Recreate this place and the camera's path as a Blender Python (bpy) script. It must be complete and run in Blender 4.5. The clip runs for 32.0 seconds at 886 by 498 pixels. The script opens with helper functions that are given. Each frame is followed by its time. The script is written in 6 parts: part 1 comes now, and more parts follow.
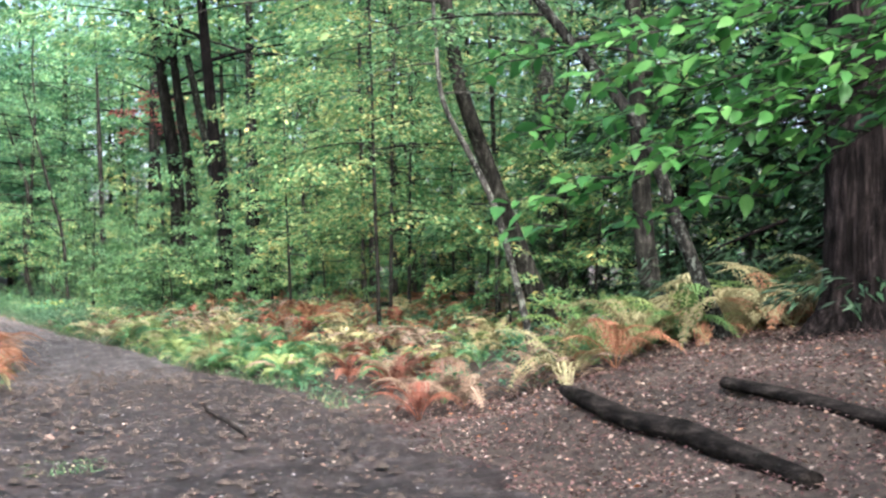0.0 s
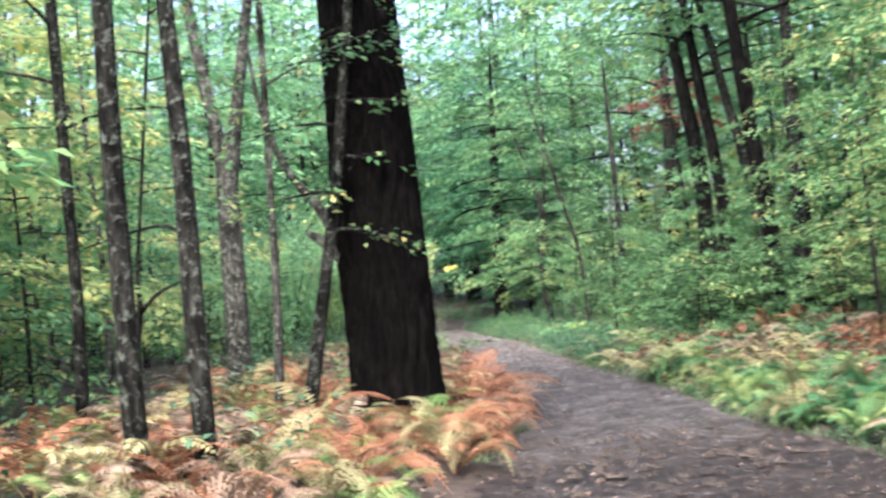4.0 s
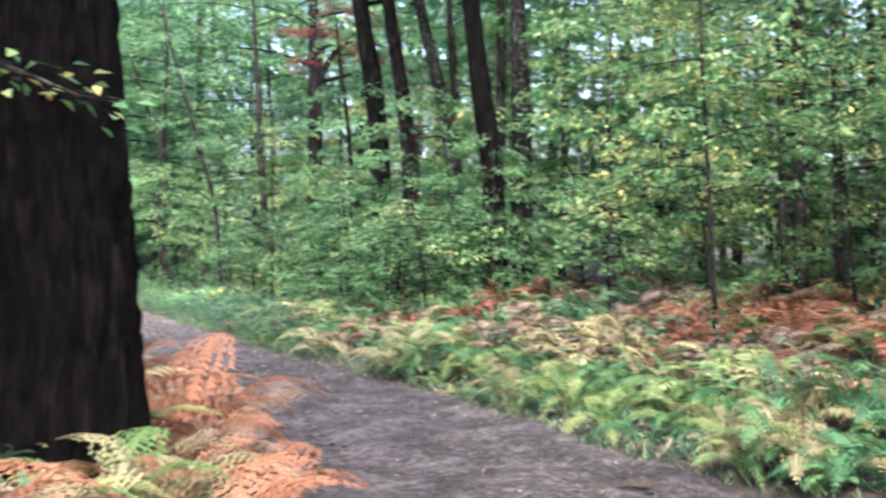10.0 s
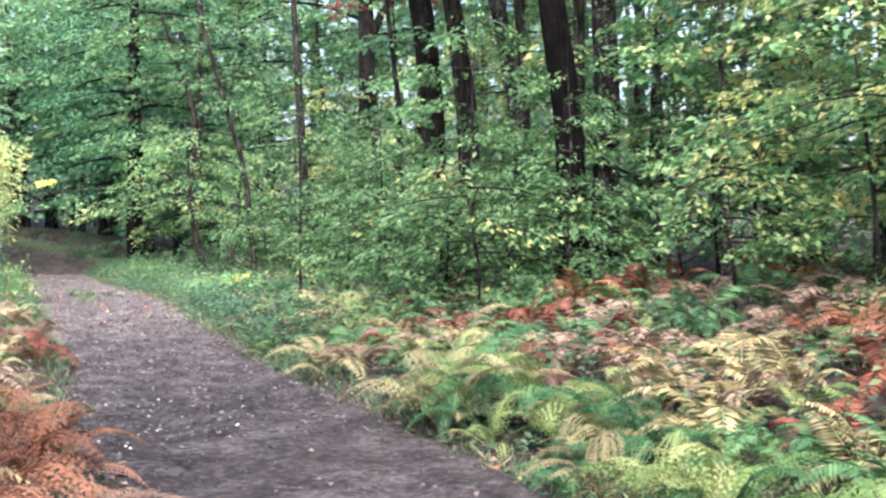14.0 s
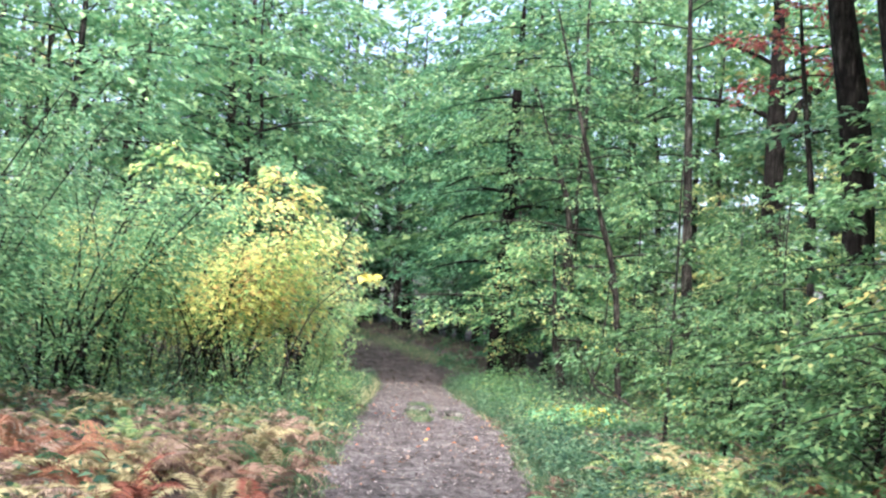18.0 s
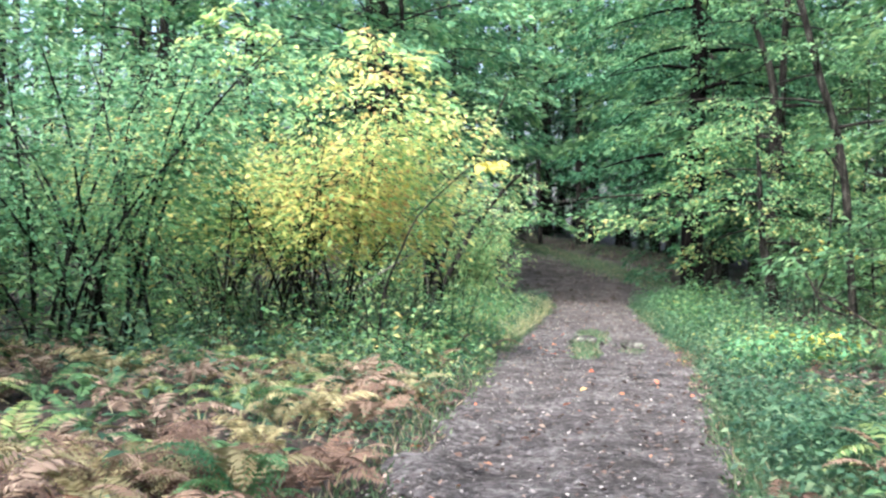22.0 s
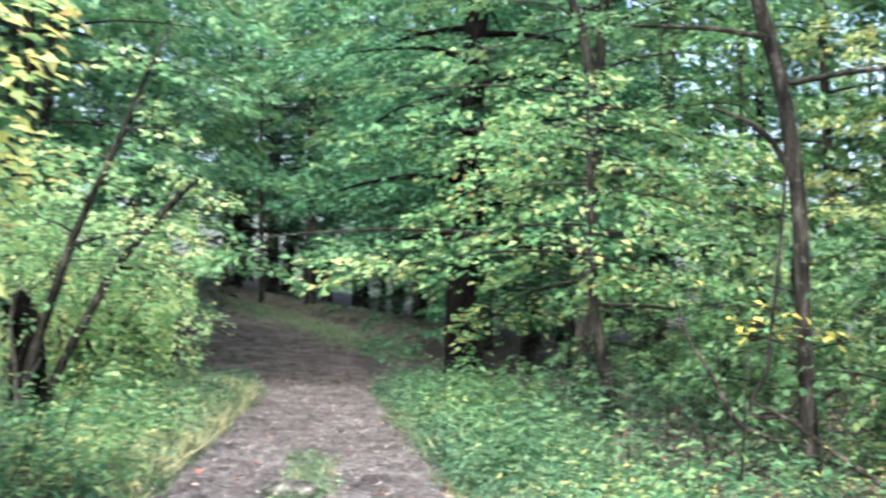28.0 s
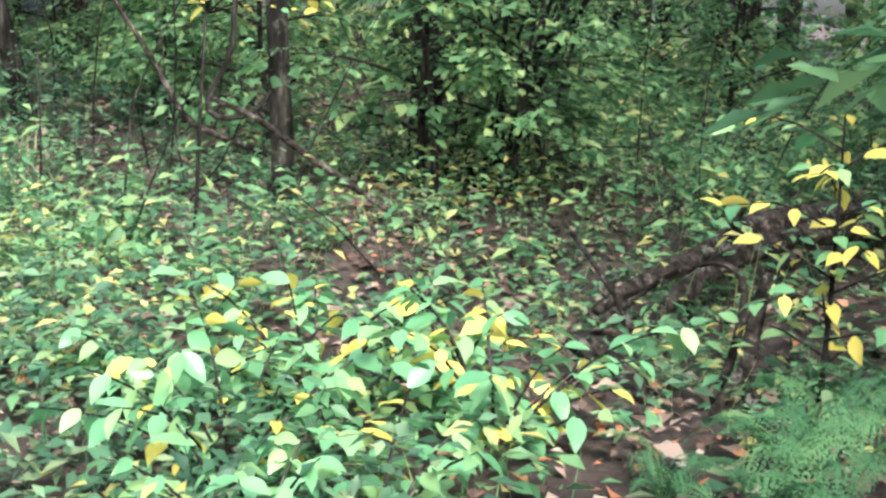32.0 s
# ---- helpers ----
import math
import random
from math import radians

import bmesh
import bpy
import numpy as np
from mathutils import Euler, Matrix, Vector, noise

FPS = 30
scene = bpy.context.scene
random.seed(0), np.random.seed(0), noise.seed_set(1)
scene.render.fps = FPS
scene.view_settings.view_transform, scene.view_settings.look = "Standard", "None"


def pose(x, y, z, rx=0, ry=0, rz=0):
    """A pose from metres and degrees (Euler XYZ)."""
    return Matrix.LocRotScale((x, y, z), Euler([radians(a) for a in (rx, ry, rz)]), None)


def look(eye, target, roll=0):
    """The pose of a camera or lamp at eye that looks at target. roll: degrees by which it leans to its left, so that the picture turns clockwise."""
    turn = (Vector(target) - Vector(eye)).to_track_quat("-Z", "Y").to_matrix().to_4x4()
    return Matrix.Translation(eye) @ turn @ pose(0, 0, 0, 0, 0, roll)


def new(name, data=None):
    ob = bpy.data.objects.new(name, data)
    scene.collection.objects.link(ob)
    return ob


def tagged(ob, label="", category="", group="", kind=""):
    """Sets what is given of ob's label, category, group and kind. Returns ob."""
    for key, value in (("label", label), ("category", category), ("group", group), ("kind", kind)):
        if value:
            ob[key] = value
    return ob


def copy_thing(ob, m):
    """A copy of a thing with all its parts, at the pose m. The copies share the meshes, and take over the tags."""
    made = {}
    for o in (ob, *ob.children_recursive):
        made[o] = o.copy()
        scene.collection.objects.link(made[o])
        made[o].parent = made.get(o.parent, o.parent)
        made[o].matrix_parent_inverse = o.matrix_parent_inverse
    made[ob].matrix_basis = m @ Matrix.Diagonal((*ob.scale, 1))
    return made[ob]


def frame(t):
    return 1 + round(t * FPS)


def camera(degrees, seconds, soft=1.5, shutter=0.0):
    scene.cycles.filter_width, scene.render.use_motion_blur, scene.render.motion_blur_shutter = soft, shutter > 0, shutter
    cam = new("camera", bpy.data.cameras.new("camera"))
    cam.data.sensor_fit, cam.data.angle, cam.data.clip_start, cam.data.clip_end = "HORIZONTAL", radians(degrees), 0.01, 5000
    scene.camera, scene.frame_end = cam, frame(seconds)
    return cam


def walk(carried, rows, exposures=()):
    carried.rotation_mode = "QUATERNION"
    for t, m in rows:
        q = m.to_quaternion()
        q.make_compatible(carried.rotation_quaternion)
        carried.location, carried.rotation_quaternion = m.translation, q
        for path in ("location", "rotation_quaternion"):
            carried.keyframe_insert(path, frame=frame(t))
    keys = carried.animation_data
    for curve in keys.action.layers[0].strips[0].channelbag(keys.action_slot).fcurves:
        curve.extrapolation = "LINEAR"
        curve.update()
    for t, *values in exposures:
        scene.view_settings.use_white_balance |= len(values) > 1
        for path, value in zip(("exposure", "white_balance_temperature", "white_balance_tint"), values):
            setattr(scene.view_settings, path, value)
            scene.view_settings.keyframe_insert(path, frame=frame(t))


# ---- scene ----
cam = camera(40.0, 32.0, soft=2.5, shutter=0.3)
PATH = [
    (0, (-4.992, -44.297, 1.514), (-4.018, -42.550, 1.549), -0.14),
    (0.5, (-4.609, -43.709, 1.540), (-3.625, -41.968, 1.561), 0.25),
    (1, (-4.343, -42.995, 1.548), (-3.363, -41.252, 1.581), 0.21),
    (1.5, (-4.109, -42.261, 1.535), (-3.199, -40.480, 1.572), -3.75),
    (2, (-3.942, -41.486, 1.553), (-3.343, -39.579, 1.620), -1.57),
    (2.5, (-3.812, -40.809, 1.594), (-3.256, -38.889, 1.657), -2.87),
    (3, (-3.692, -40.108, 1.590), (-3.174, -38.178, 1.666), -3.72),
    (3.5, (-3.664, -39.393, 1.564), (-3.373, -37.417, 1.667), -2.29),
    (4, (-3.749, -38.720, 1.551), (-3.564, -36.730, 1.629), -3.40),
    (4.5, (-3.805, -38.058, 1.550), (-3.856, -36.061, 1.637), -2.31),
    (6.5, (-4.135, -36.171, 1.522), (-3.940, -34.183, 1.615), -3.62),
    (7, (-4.121, -35.580, 1.537), (-3.870, -33.596, 1.600), -1.90),
    (7.5, (-4.196, -35.031, 1.510), (-3.976, -33.043, 1.552), -4.26),
    (8, (-4.221, -34.468, 1.456), (-3.969, -32.484, 1.478), -3.28),
    (8.5, (-4.287, -33.893, 1.472), (-4.057, -31.906, 1.521), 0.74),
    (9, (-4.274, -33.359, 1.445), (-3.847, -31.406, 1.500), -0.17),
    (9.5, (-4.115, -32.791, 1.411), (-3.504, -30.887, 1.466), 0.01),
    (10, (-3.900, -32.155, 1.402), (-3.059, -30.341, 1.406), -0.53),
    (10.5, (-3.487, -31.538, 1.356), (-2.478, -29.811, 1.379), -3.73),
    (11, (-3.128, -30.916, 1.363), (-2.141, -29.176, 1.355), -0.90),
    (11.5, (-2.822, -30.295, 1.392), (-1.862, -28.541, 1.357), -0.19),
    (12, (-2.550, -29.749, 1.389), (-1.631, -27.972, 1.380), -0.68),
    (12.5, (-2.347, -29.234, 1.397), (-1.569, -27.391, 1.381), -0.30),
    (13, (-2.151, -28.773, 1.373), (-1.358, -26.937, 1.383), -2.50),
    (13.5, (-1.993, -28.358, 1.401), (-1.238, -26.506, 1.384), -0.44),
    (15.5, (-1.119, -26.841, 1.559), (-0.616, -24.907, 1.490), -7.24),
    (16, (-0.919, -26.207, 1.588), (-0.549, -24.242, 1.554), -7.25),
    (16.5, (-0.773, -25.508, 1.590), (-0.578, -23.518, 1.532), -0.91),
    (17, (-0.625, -24.843, 1.580), (-0.430, -22.853, 1.555), -2.36),
    (17.5, (-0.455, -24.168, 1.574), (-0.307, -22.174, 1.637), -1.81),
    (18, (-0.319, -23.507, 1.550), (-0.220, -21.515, 1.692), 3.98),
    (18.5, (-0.145, -22.846, 1.511), (-0.079, -20.851, 1.638), 3.01),
    (19, (-0.000, -22.163, 1.479), (0.022, -20.165, 1.551), 4.74),
    (19.5, (0.150, -21.518, 1.482), (0.141, -19.519, 1.533), 1.98),
    (20, (0.301, -20.895, 1.496), (0.189, -18.899, 1.437), -2.38),
    (20.5, (0.326, -20.280, 1.480), (0.204, -18.287, 1.372), -4.40),
    (21, (0.367, -19.633, 1.462), (0.241, -17.639, 1.388), -2.37),
    (21.5, (0.403, -18.935, 1.477), (0.213, -16.944, 1.453), 0.83),
    (22, (0.433, -18.235, 1.475), (0.214, -16.247, 1.471), 1.03),
    (22.5, (0.521, -17.525, 1.475), (0.307, -15.536, 1.469), 4.34),
    (23, (0.521, -16.819, 1.469), (0.282, -14.834, 1.510), 3.22),
    (23.5, (0.544, -16.109, 1.450), (0.318, -14.123, 1.520), 2.95),
    (24, (0.574, -15.369, 1.471), (0.312, -13.387, 1.531), 5.88),
    (24.5, (0.535, -14.610, 1.485), (0.239, -12.632, 1.533), 4.18),
    (26.5, (0.441, -11.246, 1.455), (0.134, -9.272, 1.543), 2.83),
    (27, (0.488, -10.529, 1.501), (0.221, -8.549, 1.596), 1.02),
    (27.5, (0.625, -9.757, 1.492), (0.551, -7.761, 1.597), 1.33),
    (28, (0.675, -9.030, 1.477), (0.884, -7.044, 1.584), 2.05),
    (28.5, (0.769, -8.451, 1.472), (1.194, -6.498, 1.546), 2.41),
    (29, (0.865, -8.023, 1.478), (1.219, -6.056, 1.405), 1.63),
    (29.5, (0.918, -7.639, 1.467), (1.380, -5.696, 1.348), 0.70),
    (30, (1.027, -7.250, 1.466), (1.752, -5.391, 1.330), 2.05),
    (30.5, (1.188, -6.962, 1.480), (2.013, -5.149, 1.301), 2.96),
    (31, (1.272, -6.733, 1.485), (2.237, -4.994, 1.270), 3.01),
    (31.5, (1.348, -6.654, 1.452), (2.429, -4.998, 1.155), 3.14),
    (32, (1.380, -6.656, 1.447), (2.450, -5.011, 1.061), 3.17),
]
walk(cam, [(t, look(eye, target, roll)) for t, eye, target, roll in PATH], [(0, 2.50, 6030, 15), (1.2, 2.48, 6030, 15), (2.2, 2.42, 6030, 16), (6, 2.52, 5960, 18), (10, 2.52, 5900, 22), (14, 2.50, 6020, 25), (18, 2.40, 6100, 22), (22, 2.34, 5900, 16), (24, 2.31, 5880, 17), (27, 2.38, 5900, 15), (28, 2.52, 5930, 16), (29.5, 2.55, 6000, 15), (31, 2.55, 6000, 14), (32, 2.38, 6080, 16)])

# ---- light: a bright overcast day ----
world = bpy.data.worlds.new("world")
scene.world = world
world.use_nodes = True
wn = world.node_tree.nodes
sky = wn.new("ShaderNodeTexSky")
sky.sky_type, sky.sun_disc = "NISHITA", False
sky.sun_elevation, sky.sun_rotation = radians(48), radians(200)
sky.air_density, sky.dust_density, sky.ozone_density = 1.0, 6.0, 0.6
world.node_tree.links.new(sky.outputs[0], wn["Background"].inputs[0])
wn["Background"].inputs[1].default_value = 0.15
sun = new("sun", bpy.data.lights.new("sun", "SUN"))
sun.data.energy, sun.data.angle, sun.data.color = 1.5, radians(14), (1.0, 0.97, 0.9)
sun.matrix_world = look((0, 0, 50), (0 + 50 * math.sin(radians(20)) * 0.9, 50 * math.cos(radians(20)) * 0.9, 0))

# ---- materials ----


def node_material(name):
    m = bpy.data.materials.new(name)
    m.use_nodes = True
    return m, m.node_tree.nodes, m.node_tree.links


def ramp_of(n, stops):
    r = n.new("ShaderNodeValToRGB")
    els = r.color_ramp.elements
    while len(els) < len(stops):
        els.new(0.5)
    for e, (at, c) in zip(els, stops):
        e.position, e.color = at, (*c, 1)
    return r


def noise_of(n, l, scale, detail=4.0, vec=None, rough=0.55):
    t = n.new("ShaderNodeTexNoise")
    t.inputs["Scale"].default_value, t.inputs["Detail"].default_value, t.inputs["Roughness"].default_value = scale, detail, rough
    if vec is not None:
        l.new(vec, t.inputs["Vector"])
    return t


def leaf_material(name, stops, translucent=0.4, rough=0.5, by_object=False, patch=0.35):
    """Leaf colours vary from leaf to leaf and in soft patches through the wood."""
    m, n, l = node_material(name)
    out, bsdf = n["Material Output"], n["Principled BSDF"]
    ramp = ramp_of(n, stops)
    if by_object:
        src = n.new("ShaderNodeObjectInfo").outputs["Random"]
    else:
        src = n.new("ShaderNodeNewGeometry").outputs["Random Per Island"]
    geo = n.new("ShaderNodeNewGeometry")
    big = noise_of(n, l, 0.6, 2.0, geo.outputs["Position"])
    mix = n.new("ShaderNodeMath")
    mix.operation = "MULTIPLY_ADD"
    l.new(big.outputs["Fac"], mix.inputs[0])
    mix.inputs[1].default_value = patch * 2
    sub = n.new("ShaderNodeMath")
    sub.operation = "ADD"
    l.new(src, sub.inputs[0])
    sub.inputs[1].default_value = -patch
    l.new(sub.outputs[0], mix.inputs[2])
    l.new(mix.outputs[0], ramp.inputs[0])
    l.new(ramp.outputs[0], bsdf.inputs["Base Color"])
    bsdf.inputs["Roughness"].default_value = rough
    bsdf.inputs["Specular IOR Level"].default_value = 0.35
    tr = n.new("ShaderNodeBsdfTranslucent")
    l.new(ramp.outputs[0], tr.inputs["Color"])
    ms = n.new("ShaderNodeMixShader")
    ms.inputs[0].default_value = translucent
    l.new(bsdf.outputs[0], ms.inputs[1])
    l.new(tr.outputs[0], ms.inputs[2])
    l.new(ms.outputs[0], out.inputs["Surface"])
    return m


def bark_material(name, dark, light, lichen=None, amount=0.5, zscale=0.12, scale=14.0, bump=0.6, rough=0.9, lying=False):
    """Furrowed bark: grain drawn out along the trunk, dark blotches, pale streaks and patches of lichen."""
    m, n, l = node_material(name)
    bsdf = n["Principled BSDF"]
    tc = n.new("ShaderNodeTexCoord")
    mp = n.new("ShaderNodeMapping")
    mp.inputs["Scale"].default_value = (1, zscale, 1) if lying else (1, 1, zscale)
    l.new(tc.outputs["Object"], mp.inputs["Vector"])
    grain = noise_of(n, l, scale, 6.0, mp.outputs["Vector"], 0.7)
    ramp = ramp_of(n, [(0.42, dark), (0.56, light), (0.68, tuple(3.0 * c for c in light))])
    l.new(grain.outputs["Fac"], ramp.inputs[0])
    blot = noise_of(n, l, 3.2, 4.0, tc.outputs["Object"], 0.65)
    shade = ramp_of(n, [(0.36, (0.35, 0.35, 0.35)), (0.62, (1.25, 1.22, 1.2))])
    l.new(blot.outputs["Fac"], shade.inputs[0])
    mul = n.new("ShaderNodeMix")
    mul.data_type, mul.blend_type = "RGBA", "MULTIPLY"
    mul.inputs["Factor"].default_value = 1.0
    l.new(ramp.outputs[0], mul.inputs["A"])
    l.new(shade.outputs[0], mul.inputs["B"])
    col = mul.outputs["Result"]
    if lichen:
        spots = noise_of(n, l, 13.0, 6.0, tc.outputs["Object"], 0.75)
        edge = ramp_of(n, [(amount, (0, 0, 0)), (amount + 0.06, (1, 1, 1))])
        l.new(spots.outputs["Fac"], edge.inputs[0])
        mx = n.new("ShaderNodeMix")
        mx.data_type = "RGBA"
        l.new(edge.outputs[0], mx.inputs["Factor"])
        l.new(col, mx.inputs["A"])
        mx.inputs["B"].default_value = (*lichen, 1)
        col = mx.outputs["Result"]
    l.new(col, bsdf.inputs["Base Color"])
    bsdf.inputs["Roughness"].default_value = rough
    bsdf.inputs["Specular IOR Level"].default_value = 0.06
    bp = n.new("ShaderNodeBump")
    bp.inputs["Strength"].default_value, bp.inputs["Distance"].default_value = bump, 0.05
    l.new(grain.outputs["Fac"], bp.inputs["Height"])
    l.new(bp.outputs[0], bsdf.inputs["Normal"])
    return m


leaf_green = leaf_material("leaf_green", [(0.0, (0.040, 0.108, 0.048)), (0.35, (0.090, 0.208, 0.092)), (0.7, (0.150, 0.308, 0.135)), (1.0, (0.280, 0.400, 0.160))], 0.47)
leaf_mint = leaf_material("leaf_mint", [(0.0, (0.080, 0.205, 0.105)), (0.5, (0.160, 0.365, 0.180)), (1.0, (0.320, 0.490, 0.225))], 0.5)
leaf_turning = leaf_material("leaf_turning", [(0.0, (0.060, 0.180, 0.075)), (0.4, (0.132, 0.300, 0.120)), (0.75, (0.264, 0.408, 0.165)), (0.93, (0.456, 0.480, 0.195)), (1.0, (0.600, 0.504, 0.180))], 0.45)
leaf_yellow = leaf_material("leaf_yellow", [(0.0, (0.16, 0.36, 0.15)), (0.35, (0.36, 0.54, 0.21)), (0.7, (0.66, 0.67, 0.26)), (0.97, (0.86, 0.73, 0.27)), (1.0, (0.64, 0.44, 0.20))], 0.55, patch=0.9)
leaf_lime = leaf_material("leaf_lime", [(0.0, (0.11, 0.29, 0.13)), (0.5, (0.26, 0.46, 0.20)), (0.9, (0.46, 0.56, 0.26)), (1.0, (0.66, 0.58, 0.22))], 0.5)
leaf_red = leaf_material("leaf_red", [(0.0, (0.26, 0.035, 0.04)), (0.7, (0.46, 0.10, 0.09)), (1.0, (0.42, 0.22, 0.12))], 0.4)
leaf_dark = leaf_material("leaf_dark", [(0.0, (0.012, 0.032, 0.016)), (0.6, (0.024, 0.065, 0.030)), (1.0, (0.045, 0.105, 0.045))], 0.25)
leaf_deep = leaf_material("leaf_deep", [(0.0, (0.029, 0.099, 0.052)), (0.6, (0.057, 0.182, 0.091)), (1.0, (0.115, 0.264, 0.117))], 0.4)
leaf_big_green = leaf_material("leaf_big_green", [(0.0, (0.09, 0.26, 0.13)), (0.5, (0.16, 0.40, 0.19)), (1.0, (0.32, 0.53, 0.22))], 0.45, 0.35, True, 0.1)
leaf_beech = leaf_material("leaf_beech", [(0.0, (0.028, 0.11, 0.028)), (0.6, (0.065, 0.215, 0.050)), (1.0, (0.14, 0.33, 0.085))], 0.5, 0.45, True, 0.1)
leaf_big_yellow = leaf_material("leaf_big_yellow", [(0.0, (0.55, 0.56, 0.12)), (1.0, (0.82, 0.68, 0.16))], 0.45, 0.45, True, 0.1)
litter = leaf_material("litter", [(0.0, (0.045, 0.028, 0.022)), (0.35, (0.11, 0.070, 0.052)), (0.7, (0.19, 0.135, 0.105)), (0.93, (0.34, 0.28, 0.23)), (1.0, (0.36, 0.15, 0.07))], 0.1, 0.7)
fern_mats = {
    "orange": leaf_material("fern_orange", [(0.0, (0.19, 0.085, 0.048)), (0.5, (0.33, 0.155, 0.085)), (1.0, (0.43, 0.235, 0.14))], 0.3, 0.6, True, 0.25),
    "brown": leaf_material("fern_brown", [(0.0, (0.11, 0.070, 0.050)), (0.5, (0.22, 0.148, 0.104)), (1.0, (0.35, 0.26, 0.185))], 0.3, 0.7, True, 0.25),
    "straw": leaf_material("fern_straw", [(0.0, (0.16, 0.145, 0.07)), (0.5, (0.27, 0.25, 0.13)), (1.0, (0.38, 0.365, 0.20))], 0.28, 0.6, True, 0.25),
    "rust": leaf_material("fern_rust", [(0.0, (0.10, 0.032, 0.020)), (0.5, (0.20, 0.07, 0.045)), (1.0, (0.34, 0.14, 0.09))], 0.25, 0.7, True, 0.25),
    "lime": leaf_material("fern_lime", [(0.0, (0.10, 0.20, 0.065)), (0.5, (0.19, 0.30, 0.10)), (1.0, (0.36, 0.42, 0.17))], 0.4, 0.55, True, 0.25),
    "green": leaf_material("fern_green", [(0.0, (0.045, 0.14, 0.06)), (0.5, (0.075, 0.21, 0.09)), (1.0, (0.15, 0.30, 0.12))], 0.4, 0.5, True, 0.25),
}
grass_mat = leaf_material("grass", [(0.0, (0.051, 0.108, 0.052)), (0.5, (0.097, 0.185, 0.092)), (0.8, (0.173, 0.244, 0.127)), (1.0, (0.367, 0.303, 0.207))], 0.35)
# Near black: shade under the crowns is put into this bark's colour.
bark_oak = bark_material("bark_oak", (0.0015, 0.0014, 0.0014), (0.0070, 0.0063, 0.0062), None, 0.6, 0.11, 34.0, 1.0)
# Woodland and pine barks darkened: the canopy's shade is put into their colours.
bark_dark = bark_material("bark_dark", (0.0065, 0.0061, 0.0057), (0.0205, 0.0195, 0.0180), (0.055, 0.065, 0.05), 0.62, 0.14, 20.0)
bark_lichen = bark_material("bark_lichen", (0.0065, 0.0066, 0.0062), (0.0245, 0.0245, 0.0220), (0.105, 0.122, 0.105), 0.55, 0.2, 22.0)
bark_grey = bark_material("bark_grey", (0.026, 0.026, 0.024), (0.072, 0.072, 0.066), (0.17, 0.185, 0.155), 0.53, 0.2, 20.0)
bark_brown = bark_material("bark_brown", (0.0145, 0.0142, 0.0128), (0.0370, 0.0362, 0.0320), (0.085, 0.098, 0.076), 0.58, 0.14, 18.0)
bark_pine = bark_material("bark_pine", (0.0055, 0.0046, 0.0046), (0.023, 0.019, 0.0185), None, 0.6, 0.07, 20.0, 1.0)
bark_pale = bark_material("bark_pale", (0.10, 0.095, 0.085), (0.17, 0.16, 0.145), None, 0.6, 0.2, 20.0, 0.5, 0.8)
bark_dead = bark_material("bark_dead", (0.016, 0.014, 0.012), (0.060, 0.053, 0.046), (0.15, 0.155, 0.135), 0.57, 0.2, 20.0, 1.0, 0.9, True)


def soil_material(name, stops, scale, wet_shade=False):
    m, n, l = node_material(name)
    bsdf = n["Principled BSDF"]
    geo = n.new("ShaderNodeNewGeometry")
    a = noise_of(n, l, scale, 8.0, geo.outputs["Position"], 0.7)
    b = noise_of(n, l, 2.0 if wet_shade else 0.7, 5.0, geo.outputs["Position"])
    mx = n.new("ShaderNodeMath")
    mx.operation = "MULTIPLY_ADD"
    l.new(b.outputs["Fac"], mx.inputs[0])
    mx.inputs[1].default_value = 0.7
    s = n.new("ShaderNodeMath")
    s.operation = "SUBTRACT"
    l.new(a.outputs["Fac"], s.inputs[0])
    s.inputs[1].default_value = 0.35
    l.new(s.outputs[0], mx.inputs[2])
    r = ramp_of(n, stops)
    l.new(mx.outputs[0], r.inputs[0])
    col = r.outputs[0]
    bsdf.inputs["Roughness"].default_value = 0.9
    bsdf.inputs["Specular IOR Level"].default_value = 0.25
    if wet_shade:
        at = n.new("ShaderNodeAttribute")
        at.attribute_name = "wet_shade"
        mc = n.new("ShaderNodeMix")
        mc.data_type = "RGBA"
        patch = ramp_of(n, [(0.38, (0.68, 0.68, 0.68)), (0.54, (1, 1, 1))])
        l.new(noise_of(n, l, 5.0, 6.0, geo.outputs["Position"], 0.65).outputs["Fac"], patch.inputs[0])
        # Breaks up the mask for damp earth and for shade painted on the slope.
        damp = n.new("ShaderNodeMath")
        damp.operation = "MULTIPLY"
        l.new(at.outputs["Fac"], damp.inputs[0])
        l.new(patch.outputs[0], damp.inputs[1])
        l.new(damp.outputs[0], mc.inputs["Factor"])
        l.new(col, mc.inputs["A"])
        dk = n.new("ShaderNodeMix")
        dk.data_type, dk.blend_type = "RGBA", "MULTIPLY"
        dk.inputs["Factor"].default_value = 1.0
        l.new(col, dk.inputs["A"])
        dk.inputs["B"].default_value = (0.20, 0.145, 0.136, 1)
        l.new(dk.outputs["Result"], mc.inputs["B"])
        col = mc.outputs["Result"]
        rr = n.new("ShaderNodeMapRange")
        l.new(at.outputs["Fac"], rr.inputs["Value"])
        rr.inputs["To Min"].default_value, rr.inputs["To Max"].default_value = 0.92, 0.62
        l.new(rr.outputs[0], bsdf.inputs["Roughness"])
    l.new(col, bsdf.inputs["Base Color"])
    bp = n.new("ShaderNodeBump")
    bp.inputs["Strength"].default_value, bp.inputs["Distance"].default_value = 1.0, 0.05
    l.new(a.outputs["Fac"], bp.inputs["Height"])
    l.new(bp.outputs[0], bsdf.inputs["Normal"])
    return m


